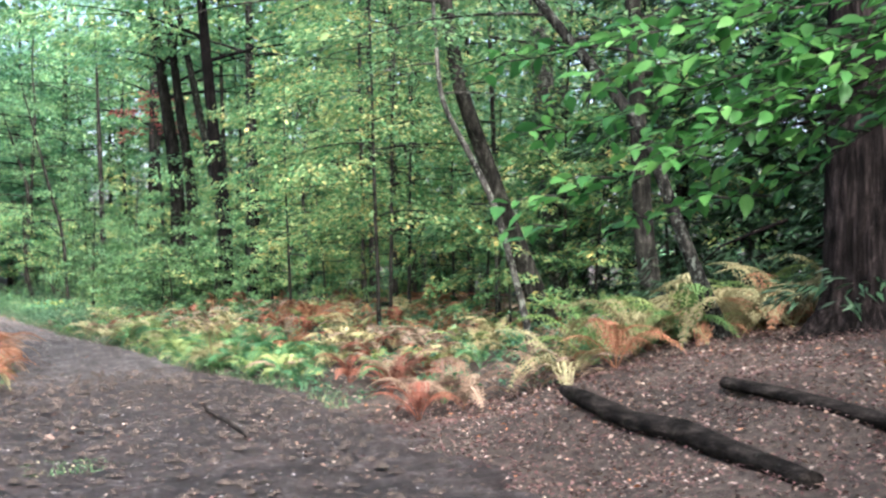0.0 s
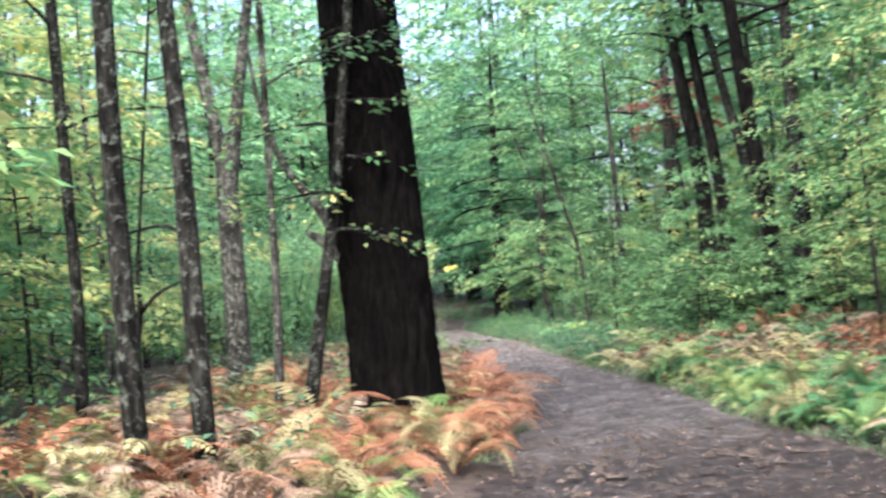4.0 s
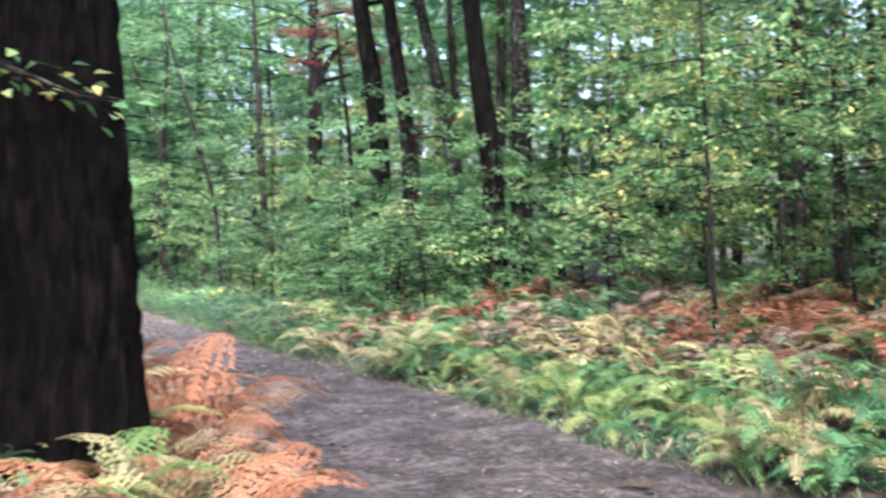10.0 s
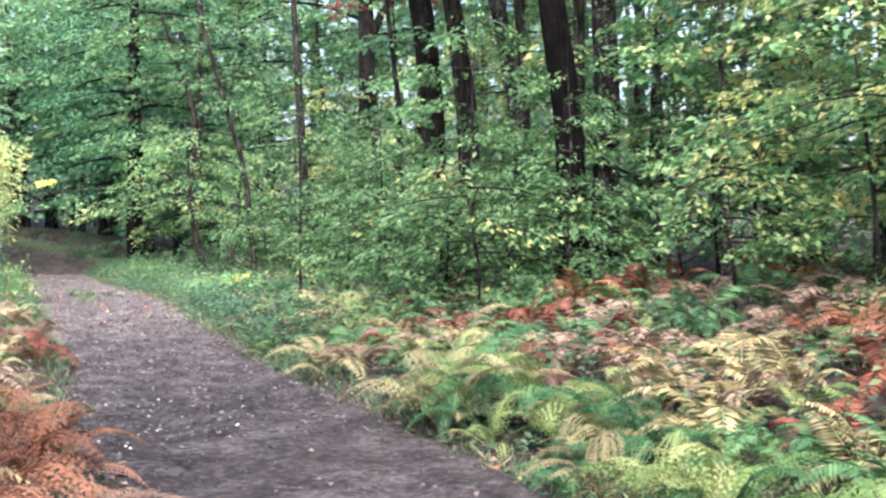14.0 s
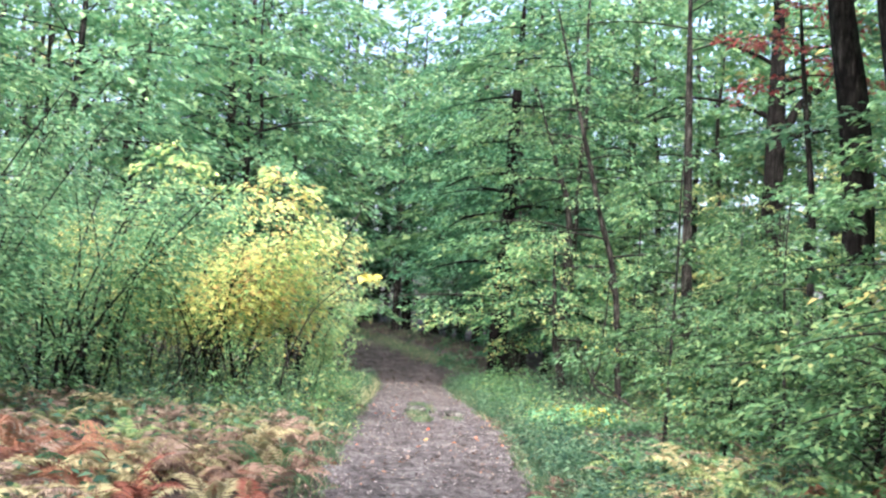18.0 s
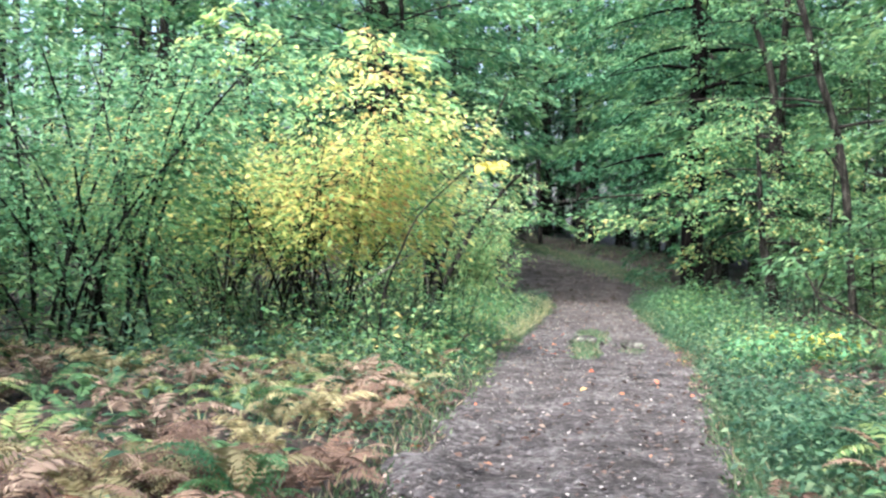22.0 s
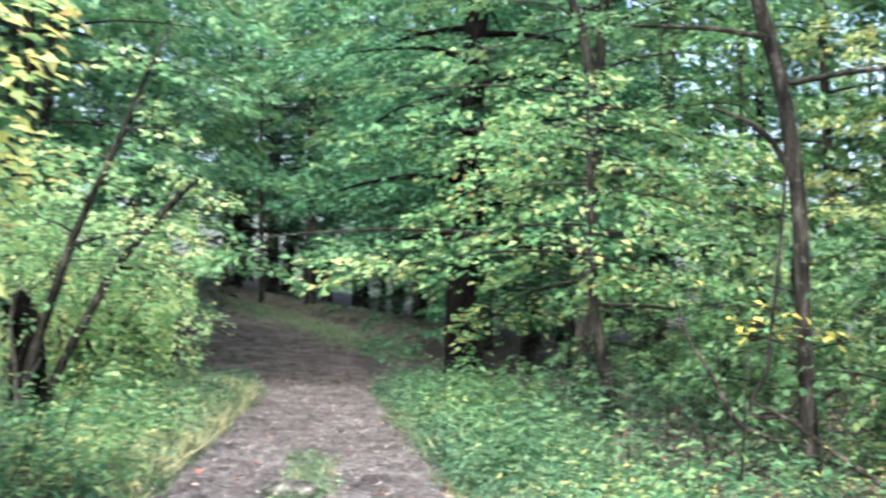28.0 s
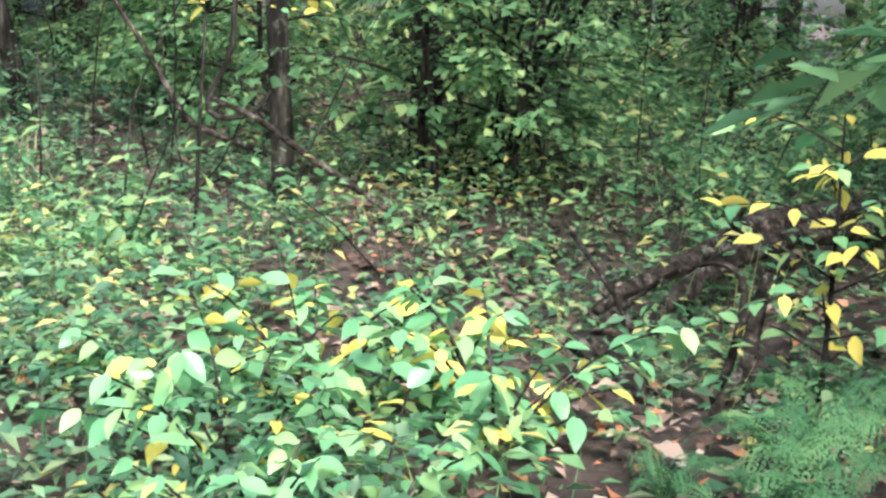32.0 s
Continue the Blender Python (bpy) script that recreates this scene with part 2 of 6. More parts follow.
forest_floor = soil_material("forest_floor", [(0.2, (0.017, 0.0135, 0.0118)), (0.5, (0.046, 0.037, 0.031)), (0.8, (0.108, 0.084, 0.070))], 9.0)
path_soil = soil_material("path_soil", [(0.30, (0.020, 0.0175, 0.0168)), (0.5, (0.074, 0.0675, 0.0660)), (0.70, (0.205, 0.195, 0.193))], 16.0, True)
straw_mat = leaf_material("straw_grass", [(0.0, (0.20, 0.27, 0.12)), (0.4, (0.38, 0.40, 0.20)), (1.0, (0.65, 0.60, 0.38))], 0.4)
leaf_gold = leaf_material("leaf_gold", [(0.0, (0.17, 0.33, 0.13)), (0.5, (0.40, 0.51, 0.20)), (1.0, (0.74, 0.66, 0.26))], 0.55)
chips = leaf_material("chips", [(0.0, (0.03, 0.024, 0.022)), (0.45, (0.12, 0.105, 0.10)), (0.8, (0.26, 0.24, 0.225)), (1.0, (0.50, 0.48, 0.45))], 0.05, 0.8)
litter_red = leaf_material("litter_red", [(0.0, (0.040, 0.018, 0.017)), (0.5, (0.095, 0.046, 0.042)), (0.9, (0.17, 0.10, 0.092)), (1.0, (0.34, 0.28, 0.25))], 0.1, 0.75)
leaf_scarlet = leaf_material("leaf_scarlet", [(0.0, (0.42, 0.10, 0.05)), (0.6, (0.55, 0.20, 0.10)), (1.0, (0.60, 0.42, 0.15))], 0.2, 0.6)
stone_grey = bark_material("stone_grey", (0.05, 0.05, 0.046), (0.115, 0.113, 0.106), (0.10, 0.13, 0.09), 0.54, 1.0, 9.0, 0.6)
bark_log = bark_material("bark_log", (0.008, 0.007, 0.0065), (0.024, 0.021, 0.019), (0.06, 0.065, 0.055), 0.63, 0.2, 14.0, 0.8, 0.9, True)
leaf_sage = leaf_material("leaf_sage", [(0.0, (0.025, 0.074, 0.043)), (0.45, (0.057, 0.143, 0.080)), (0.8, (0.107, 0.217, 0.119)), (1.0, (0.221, 0.312, 0.164))], 0.42)
grit = leaf_material("grit", [(0.0, (0.035, 0.032, 0.031)), (0.6, (0.080, 0.075, 0.074)), (1.0, (0.16, 0.152, 0.15))], 0.0, 0.9)
# ---- mesh helpers ----


def make_mesh(name, verts, tris=None, quads=None, mat=None, smooth=False):
    me = bpy.data.meshes.new(name)
    verts = np.asarray(verts, np.float32).reshape(-1, 3)
    tris = np.zeros((0, 3), np.int32) if tris is None else np.asarray(tris, np.int32).reshape(-1, 3)
    quads = np.zeros((0, 4), np.int32) if quads is None else np.asarray(quads, np.int32).reshape(-1, 4)
    me.vertices.add(len(verts))
    me.vertices.foreach_set("co", verts.ravel())
    loops = np.concatenate([tris.ravel(), quads.ravel()])
    me.loops.add(len(loops))
    me.loops.foreach_set("vertex_index", loops)
    starts = np.concatenate([np.arange(len(tris)) * 3, len(tris) * 3 + np.arange(len(quads)) * 4]).astype(np.int32)
    me.polygons.add(len(starts))
    me.polygons.foreach_set("loop_start", starts)
    if smooth:
        me.polygons.foreach_set("use_smooth", np.ones(len(starts), bool))
    me.update(calc_edges=True)
    if mat:
        me.materials.append(mat)
    return me


def part(name, me, parent, label=""):
    ob = new(name, me)
    ob.parent = parent
    return tagged(ob, label)


def base_of(name, x, y, z, label, category, group="", kind=""):
    ob = new(name)
    ob.location = (x, y, z)
    ob.empty_display_size = 0.2
    return tagged(ob, label, category, group, kind)


def unit(v):
    return v / np.maximum(np.linalg.norm(v, axis=-1, keepdims=True), 1e-9)


def smooth01(a):
    a = np.clip(a, 0, 1)
    return a * a * (3 - 2 * a)


CY = [-60, -44, -35, -29, -25, -21, -16, -8, -2, 4, 12, 14.2, 16.5, 20, 26, 34, 42, 52]
CX = [-7.5, -4.8, -2.0, -0.85, -0.45, 0.0, 0.2, 0.5, 0.68, 0.75, 0.85, 0.8, 0.55, 0.45, -0.3, -2.8, -7.0, -14.0]
CW = [1.6, 2.0, 2.2, 1.7, 1.2, 1.1, 1.0, 1.12, 1.2, 1.1, 0.95, 1.0, 2.3, 2.8, 3.2, 2.8, 2.2, 1.8]


def centre(y):
    return np.interp(y, CY, CX)


def rise(x, y):
    """The slope that the path climbs where it bends away, higher on its left."""
    up = smooth01((y - 14.8) / 17)
    return 1.45 * up + 1.2 * smooth01((y - 36) / 34) - 0.13 * np.clip(x, -7, 7) * up


def ground_z(x, y):
    """Height of the forest floor."""
    x, y = np.asarray(x, float), np.asarray(y, float)
    dx = x - centre(y)
    hw = np.interp(y, CY, CW)
    z = 0.36 * smooth01((dx - hw) / 3.0) + 0.03 * np.clip(dx - 4, 0, 30) * smooth01((30 - y) / 20)
    z = z + 0.2 * smooth01((-dx - hw) / 2.5)
    z = z + 0.55 * np.exp(-((x - 4.6) ** 2 + (y + 36.0) ** 2) / (2 * 1.9**2))
    z = z + rise(x, y)
    z = z - 0.30 * np.exp(-((x - 4.9) ** 2 / (2 * 0.8**2) + (y + 3.3) ** 2 / (2 * 1.5**2)))
    z = z + 0.04 * np.sin(1.3 * x + 0.7 * y) + 0.03 * np.sin(2.1 * y - 0.9 * x + 1) + 0.02 * np.sin(4.3 * x + 3.1 * y)
    near = np.abs(dx) / hw
    flat = smooth01((1.15 - near) / 0.35)
    road = rise(x, y)
    return z * (1 - flat) + (road - 0.05) * flat


def gz(x, y):
    return float(ground_z(x, y))


def wobble(a, b, rng, k=6, amp=1.0):
    """Smooth pseudo-noise on two arrays."""
    s = 0
    for _ in range(k):
        f, g, p = rng.uniform(-1, 1), rng.uniform(-1, 1), rng.uniform(0, 6.28)
        s = s + np.sin(a * f + b * g + p)
    return amp * s / k


def spine(pts, step):
    """A smooth polyline through (x, y, z, r) points."""
    p = np.array(pts, float)
    d = np.r_[0, np.cumsum(np.linalg.norm(np.diff(p[:, :3], axis=0), axis=1))]
    n = max(2, int(d[-1] / step) + 1)
    s = np.linspace(0, d[-1], n)
    q = np.stack([np.interp(s, d, p[:, k]) for k in range(4)], 1)
    if n > 6:
        for _ in range(2):
            q[1:-1] = 0.25 * q[:-2] + 0.5 * q[1:-1] + 0.25 * q[2:]
    return q


def tube(pts, sides=10, step=0.3, rng=None, rough=0.06, ridges=0, flare=0.0, caps=True):
    """A bent tapering stem: vertices, triangles and quads."""
    q = spine(pts, step)
    n = len(q)
    t = unit(np.gradient(q[:, :3], axis=0))
    ref = np.where(np.abs(t[:, 2:3]) > 0.9, [[1.0, 0, 0]], [[0, 0, 1.0]])
    u = unit(np.cross(t, ref))
    for i in range(1, n):
        a = u[i - 1] - t[i] * (u[i - 1] @ t[i])
        u[i] = a / max(1e-9, np.linalg.norm(a))
    v = np.cross(t, u)
    th = np.arange(sides) * 2 * math.pi / sides
    r = np.repeat(q[:, 3:4], sides, 1)
    along = np.cumsum(np.r_[0, np.linalg.norm(np.diff(q[:, :3], axis=0), axis=1)])[:, None]
    if rng is not None:
        ang = th[None, :] + 0.0 * along
        r = r * (1 + rough * (np.sin(3 * ang + along * 0.9 + rng.uniform(0, 6)) * 0.6 + np.sin(2 * ang - along * 1.7 + rng.uniform(0, 6)) * 0.6))
        if ridges:
            w = np.sin(ridges * ang + 2.2 * np.sin(along * 3.1 + ang * 2) + 1.3 * np.sin(along * 7.3 - ang * 3))
            r = r * (1 + 0.06 * w + 0.02 * rng.uniform(-1, 1, r.shape))
        if flare:
            r = r * (1 + flare * np.exp(-along / 0.28) * (1 + 0.5 * np.sin(5 * ang + 1.0)))
    co = q[:, None, :3] + r[..., None] * (np.cos(th)[None, :, None] * u[:, None] + np.sin(th)[None, :, None] * v[:, None])
    verts = co.reshape(-1, 3)
    i, j = np.meshgrid(np.arange(n - 1), np.arange(sides), indexing="ij")
    a, b = i * sides + j, i * sides + (j + 1) % sides
    quads = np.stack([a, b, b + sides, a + sides], -1).reshape(-1, 4)
    tris = np.zeros((0, 3), int)
    if caps:
        verts = np.vstack([verts, q[0, :3], q[-1, :3]])
        k = np.arange(sides)
        tris = np.vstack([np.stack([np.full(sides, n * sides), (k + 1) % sides, k], 1), np.stack([np.full(sides, n * sides + 1), (n - 1) * sides + k, (n - 1) * sides + (k + 1) % sides], 1)])
    return verts, tris, quads


def joined(chunks):
    """One (verts, tris, quads) from several."""
    vs, ts, qs, o = [], [], [], 0
    for v, t, q in chunks:
        vs.append(np.reshape(v, (-1, 3)))
        ts.append(np.reshape(t, (-1, 3)) + o)
        qs.append(np.reshape(q, (-1, 4)) + o)
        o += len(vs[-1])
    return np.vstack(vs), np.vstack(ts).astype(int), np.vstack(qs).astype(int)


def leaf_geo(pos, axis, normal, length, width, fine=False):
    """Folded leaves, each an island of its own."""
    n = len(pos)
    axis = unit(axis)
    side = unit(np.cross(normal, axis))
    up = np.cross(axis, side)
    L, W = np.broadcast_to(length, n)[:, None], np.broadcast_to(width, n)[:, None]
    if not fine:
        v = np.stack([pos, pos + axis * L * 0.45 + side * W * 0.5 + up * W * 0.16, pos + axis * L - up * np.minimum(L * 0.10, W * 0.5), pos + axis * L * 0.45 - side * W * 0.5 + up * W * 0.16], 1)
        f = np.array([[0, 2, 1], [0, 3, 2]])
        k = 4
    else:
        def at(s, w, h):
            return pos + axis * L * s + side * W * w + up * W * h
        ring = [(0.10, 0.24, 0.06), (0.28, 0.45, 0.13), (0.48, 0.50, 0.13), (0.68, 0.38, 0.08), (0.86, 0.18, -0.06)]
        mid = [at(0, 0, 0)] + [at(a, 0, -0.10 * a * a) for a, _, _ in ring] + [at(1, 0, -0.25)]
        v = np.stack(mid + [at(a, b, c) for a, b, c in ring] + [at(a, -b, c) for a, b, c in ring], 1)
        f = [[0, 1, 7], [0, 12, 1], [5, 6, 11], [5, 16, 6]]
        for a in range(1, 5):
            f += [[a, a + 1, a + 7], [a, a + 7, a + 6], [a, a + 11, a + 12], [a, a + 12, a + 1]]
        f = np.array(f)
        k = 17
    tris = (f[None] + (np.arange(n) * k)[:, None, None]).reshape(-1, 3)
    return v.reshape(-1, 3), tris, np.zeros((0, 4), int)


def spray(rng, anchor, angle, R, per, L, W=0.55, droop=0.25, loose=0.06):
    """Flat leafy sprays: anchors (n, 3), the way each points, its reach."""
    n = len(anchor)
    R = np.broadcast_to(R, n)[:, None]
    u = np.sqrt(rng.random((n, per))) * R
    w = (rng.random((n, per)) - 0.5) * 1.3 * R * (1 - 0.45 * u / R)
    ang = np.asarray(angle)[:, None]
    d = np.stack([np.cos(ang), np.sin(ang)], -1)
    s = np.stack([-np.sin(ang), np.cos(ang)], -1)
    p = np.zeros((n, per, 3))
    p[..., :2] = anchor[:, None, :2] + d * u[..., None] + s * w[..., None]
    p[..., 2] = anchor[:, None, 2] - droop * u * u / R + rng.normal(0, loose, (n, per))
    a = ang + np.sign(w) * rng.uniform(0.1, 1.1, w.shape) + rng.normal(0, 0.35, w.shape)
    ax = np.stack([np.cos(a), np.sin(a), rng.normal(-0.3, 0.28, a.shape)], -1)
    nm = np.stack([rng.normal(0, 0.4, a.shape), rng.normal(0, 0.4, a.shape), np.ones(a.shape)], -1)
    ll = L * rng.uniform(0.65, 1.25, n * per)
    return leaf_geo(p.reshape(-1, 3), ax.reshape(-1, 3), nm.reshape(-1, 3), ll, ll * W * rng.uniform(0.8, 1.15, n * per))


# ---- the ground ----


def axis_lines(lo, a, b, hi, fine, grow=1.22):
    mid = list(np.arange(a, b + 1e-6, fine))
    out, s, v = [], fine, b
    while v < hi:
        s *= grow
        v += s
        out.append(min(v, hi))
    low, s, v = [], fine, a
    while v > lo:
        s *= grow
        v -= s
        low.append(max(v, lo))
    return np.array(low[::-1] + mid + out)


gx, gy = axis_lines(-600, -8, 11, 600, 0.3), axis_lines(-600, -46, 40, 600, 0.34)
XX, YY = np.meshgrid(gx, gy, indexing="ij")
ZZ = ground_z(np.clip(XX, -60, 60), np.clip(YY, -90, 90))
grng = np.random.default_rng(3)
ZZ = ZZ + 0.02 * wobble(XX * 6, YY * 6, grng, 9)
ni, nj = XX.shape
ii, jj = np.meshgrid(np.arange(ni - 1), np.arange(nj - 1), indexing="ij")
aa = ii * nj + jj
ground = new("ground", make_mesh("ground", np.stack([XX, YY, ZZ], -1), None, np.stack([aa, aa + nj, aa + nj + 1, aa + 1], -1), forest_floor, True))
tagged(ground, "brown woodland floor covered in leaf litter", "ground", kind="structure")

# The trodden path: a strip with ruts and a ragged edge.
prng = np.random.default_rng(5)
py = np.arange(-58, 50, 0.11)
pu = np.linspace(-1.3, 1.3, 35)
PY, PU = np.meshgrid(py, pu, indexing="ij")
hw = np.interp(PY, CY, CW)
PX = centre(PY) + PU * hw
rim = 0.98 + 0.20 * wobble(PY * 3, np.sign(PU) * 5, prng, 6) + 0.22 * wobble(PY * 9, np.sign(PU) * 5, prng, 8) + 0.12 * wobble(PY * 26, PU * 9, prng, 8)
pz = rise(PX, PY) + 0.012
pz = pz + 0.035 * wobble(PY * 5, PX * 5, prng, 9) + 0.034 * wobble(PY * 14, PX * 14, prng, 9) + 0.022 * wobble(PY * 31, PX * 31, prng, 10)
pz = pz - 0.03 * np.exp(-((np.abs(PU) - 0.5) / 0.18) ** 2)
pz = pz - 0.5 * np.clip(np.abs(PU) / rim - 1.0, 0, 1)
np_i, np_j = PX.shape
ii, jj = np.meshgrid(np.arange(np_i - 1), np.arange(np_j - 1), indexing="ij")
aa = ii * np_j + jj
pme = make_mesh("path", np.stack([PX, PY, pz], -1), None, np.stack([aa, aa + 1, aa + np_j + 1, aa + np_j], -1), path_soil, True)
wet_shade = 0.9 * np.exp(-(((PX + 0.9) / 1.3) ** 2 + ((PY + 33.2) / 1.6) ** 2)) + 0.7 * np.exp(-(((PX + 1.8) / 2.0) ** 2 + ((PY + 36.2) / 1.8) ** 2)) + 0.95 * smooth01((-26 - PY) / 5) + 1.1 * np.exp(-(((PX - 0.3) / 1.6) ** 2 + ((PY + 32.4) / 1.5) ** 2)) + 0.7 * np.exp(-(((PX - 0.3) / 0.9) ** 2 + ((PY + 29.2) / 1.6) ** 2))
wet_shade = wet_shade + 0.36 * smooth01((-13 - PY) / 6)
# On the slope: darker soil, and canopy shade put into the colour as well.
wet_shade = wet_shade + 0.42 * smooth01((PY - 14.3) / 1.2)
wet_shade = np.clip(wet_shade * (1.0 + 0.7 * wobble(PX * 4, PY * 4, prng, 9)), 0, 0.95)
att = pme.attributes.new("wet_shade", "FLOAT", "POINT")
att.data.foreach_set("value", wet_shade.ravel().astype(np.float32))
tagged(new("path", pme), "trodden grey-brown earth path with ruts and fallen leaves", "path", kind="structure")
# ---- trees ----


def limb_pts(rng, x, y, z, ang, length, rise, r, bend=0.25, n=6):
    """A limb that leaves the stem at (x, y, z) and bows as it goes."""
    s = np.linspace(0, 1, n)
    wob = np.cumsum(rng.normal(0, 0.05 * length, (n, 2)), 0) * s[:, None]
    px = x + np.cos(ang) * length * s + wob[:, 0]
    py_ = y + np.sin(ang) * length * s + wob[:, 1]
    pz_ = z + rise * length * s - bend * length * s * s
    return np.stack([px, py_, pz_, r * (1 - 0.85 * s) + 0.003], 1)


def crown_geo(rng, stem, z0, z1, Rmax, nlimbs, per, L, rise=0.45, reach=0.62, profile=0.6, sprays=3, W=0.55, droop=0.3, loose=0.04):
    """Limbs and leafy sprays on a stem of (x, y, z, r) points, between two heights."""
    limbs, anchors, angles, reaches = [], [], [], []
    st = np.array(stem, float)
    for k in range(nlimbs):
        f = (k + rng.random()) / nlimbs
        z = z0 + (z1 - z0) * f
        x, y, r = [np.interp(z, st[:, 2], st[:, c]) for c in (0, 1, 3)]
        ang = k * 2.399 + rng.uniform(-0.5, 0.5)
        ln = Rmax * (1 - profile * f) * rng.uniform(0.7, 1.15)
        pts = limb_pts(rng, x, y, z, ang, ln, rise * rng.uniform(0.5, 1.4), max(0.012, r * 0.38 * (1 - 0.4 * f)))
        limbs.append(tube(pts, 5 if L < 0.25 else 4, ln / 5, None, caps=False))
        for s in np.linspace(0.35, 1.0, sprays):
            i = s * (len(pts) - 1)
            a = np.array([np.interp(i, np.arange(len(pts)), pts[:, c]) for c in range(3)])
            for turn in ((-0.8, 0.8) if s < 0.9 else (0.0, -0.5, 0.5)):
                anchors.append(a + rng.normal(0, 0.05, 3) * Rmax)
                angles.append(ang + turn + rng.normal(0, 0.25))
                reaches.append(reach * Rmax * 0.5 * rng.uniform(0.7, 1.3))
    an, al, re = np.array(anchors), np.array(angles), np.array(reaches)
    twigs = []
    for a, g, R in zip(an, al, re) if L < 0.25 else ():
        e = a + np.array([math.cos(g) * R * 0.8, math.sin(g) * R * 0.8, -droop * R * 0.6])
        twigs.append(tube([(*a, 0.006), (*e, 0.002)], 3, 9.0, None, caps=False))
    return joined(limbs + twigs), spray(rng, an, al, re, per, L, W, droop, loose)


def stem_pts(pts, height):
    """Carries a stem down into the ground and up to its full height."""
    p = np.array(pts, float)
    d = (p[1] - p[0]) / max(0.05, p[1, 2] - p[0, 2])
    z = gz(p[0, 0], p[0, 1]) - 0.15
    low = p[0] + d * (z - p[0, 2])
    low[3] = max(p[0, 3], p[0, 3] * 1.08)
    e = (p[-1] - p[-2]) / max(0.05, p[-1, 2] - p[-2, 2])
    rows = [low] if low[2] < p[0, 2] - 0.05 else []
    rows += list(p)
    if height > p[-1, 2] + 0.5:
        for f in (0.4, 0.75, 1.0):
            q = p[-1] + e * (height - p[-1, 2]) * f * 0.8
            q[2] = p[-1, 2] + (height - p[-1, 2]) * f
            q[3] = p[-1, 3] * (1 - 0.9 * f) + 0.01
            rows.append(q)
    return np.array(rows)


def cut_tree(name, label, pts, height, bark, seed, sides=12, ridges=0, flare=0.35, step=0.25, crown=None, crown_mat=None, group="", extra=(), limb_bark=None):
    """A tree on a stem of its own, with limbs and a leafy crown; extra: further limbs."""
    rng = np.random.default_rng(seed)
    st = stem_pts(pts, height)
    bx, by, bz = st[0, 0], st[0, 1], gz(st[0, 0], st[0, 1])
    off = np.array([bx, by, bz])
    th = base_of(name, bx, by, bz, label, "tree", group)
    loc = st.copy()
    loc[:, :3] -= off
    v, t, q = tube(loc, sides, step, rng, 0.05, ridges, flare)
    part("trunk", make_mesh("trunk", v, t, q, bark, True), th)
    for e in extra:
        ee = np.array(e, float)
        ee[:, :3] -= off
        v, t, q = tube(ee, 10, 0.12, rng, 0.08, ridges // 3)
        part("limb", make_mesh("limb", v, t, q, limb_bark or bark, True), th)
    if crown:
        lb, lf = crown_geo(rng, loc, **crown)
        tagged(part("branchwork", make_mesh("branchwork", *lb, bark), th), kind="stuff")
        part("crown", make_mesh("crown", *lf, crown_mat), th)
    return th


def stock_tree(name, label, seed, H, r, z0, Rmax, nl, per, L, bark, mat, bow=0.4, rise=0.45, group="", profile=0.55, sprays=3, W=0.55, droop=0.3, sides=9):
    """A whole tree about its own base, for copies."""
    rng = np.random.default_rng(seed)
    n = 7
    s = np.linspace(0, 1, n)
    px = np.cumsum(rng.normal(0, bow / n, n)) * s
    py_ = np.cumsum(rng.normal(0, bow / n, n)) * s
    st = np.stack([px, py_, -0.15 + (H + 0.15) * s, r * (1 - 0.9 * s) + 0.008], 1)
    th = base_of(name, 0, 0, 0, label, "tree", group)
    v, t, q = tube(st, sides, 0.35, rng, 0.06, 0, 0.3)
    part("trunk", make_mesh("trunk", v, t, q, bark, True), th)
    lb, lf = crown_geo(rng, st, z0, H * 0.97, Rmax, nl, per, L, rise, profile=profile, sprays=sprays, W=W, droop=droop)
    tagged(part("branchwork", make_mesh("branchwork", *lb, bark), th), kind="stuff")
    part("crown", make_mesh("crown", *lf, mat), th)
    return th


def planted(first, spots, seed):
    """Copies of a stock thing at (x, y, size) spots; the first is moved to the first spot."""
    rng = np.random.default_rng(seed)
    for k, (x, y, s) in enumerate(spots):
        if 13 < y < 34:
            w = 0.09 * (y - 18)
            if 0.5 < x < 4.3 + w:
                x = 4.3 + w
            elif -3.2 - w < x <= 0.5:
                x = -3.2 - w
        m = Matrix.LocRotScale((x, y, gz(x, y) - 0.03), Euler((rng.uniform(-0.04, 0.04), rng.uniform(-0.04, 0.04), rng.uniform(0, 6.28))), (s, s, s * rng.uniform(0.92, 1.08)))
        if k == 0:
            first.matrix_basis = m
        else:
            c = copy_thing(first, m)
            c.scale = m.to_scale()


HIGH = dict(z0=7.0, z1=13.0, Rmax=3.6, nlimbs=14, per=26, L=0.20, rise=0.5)
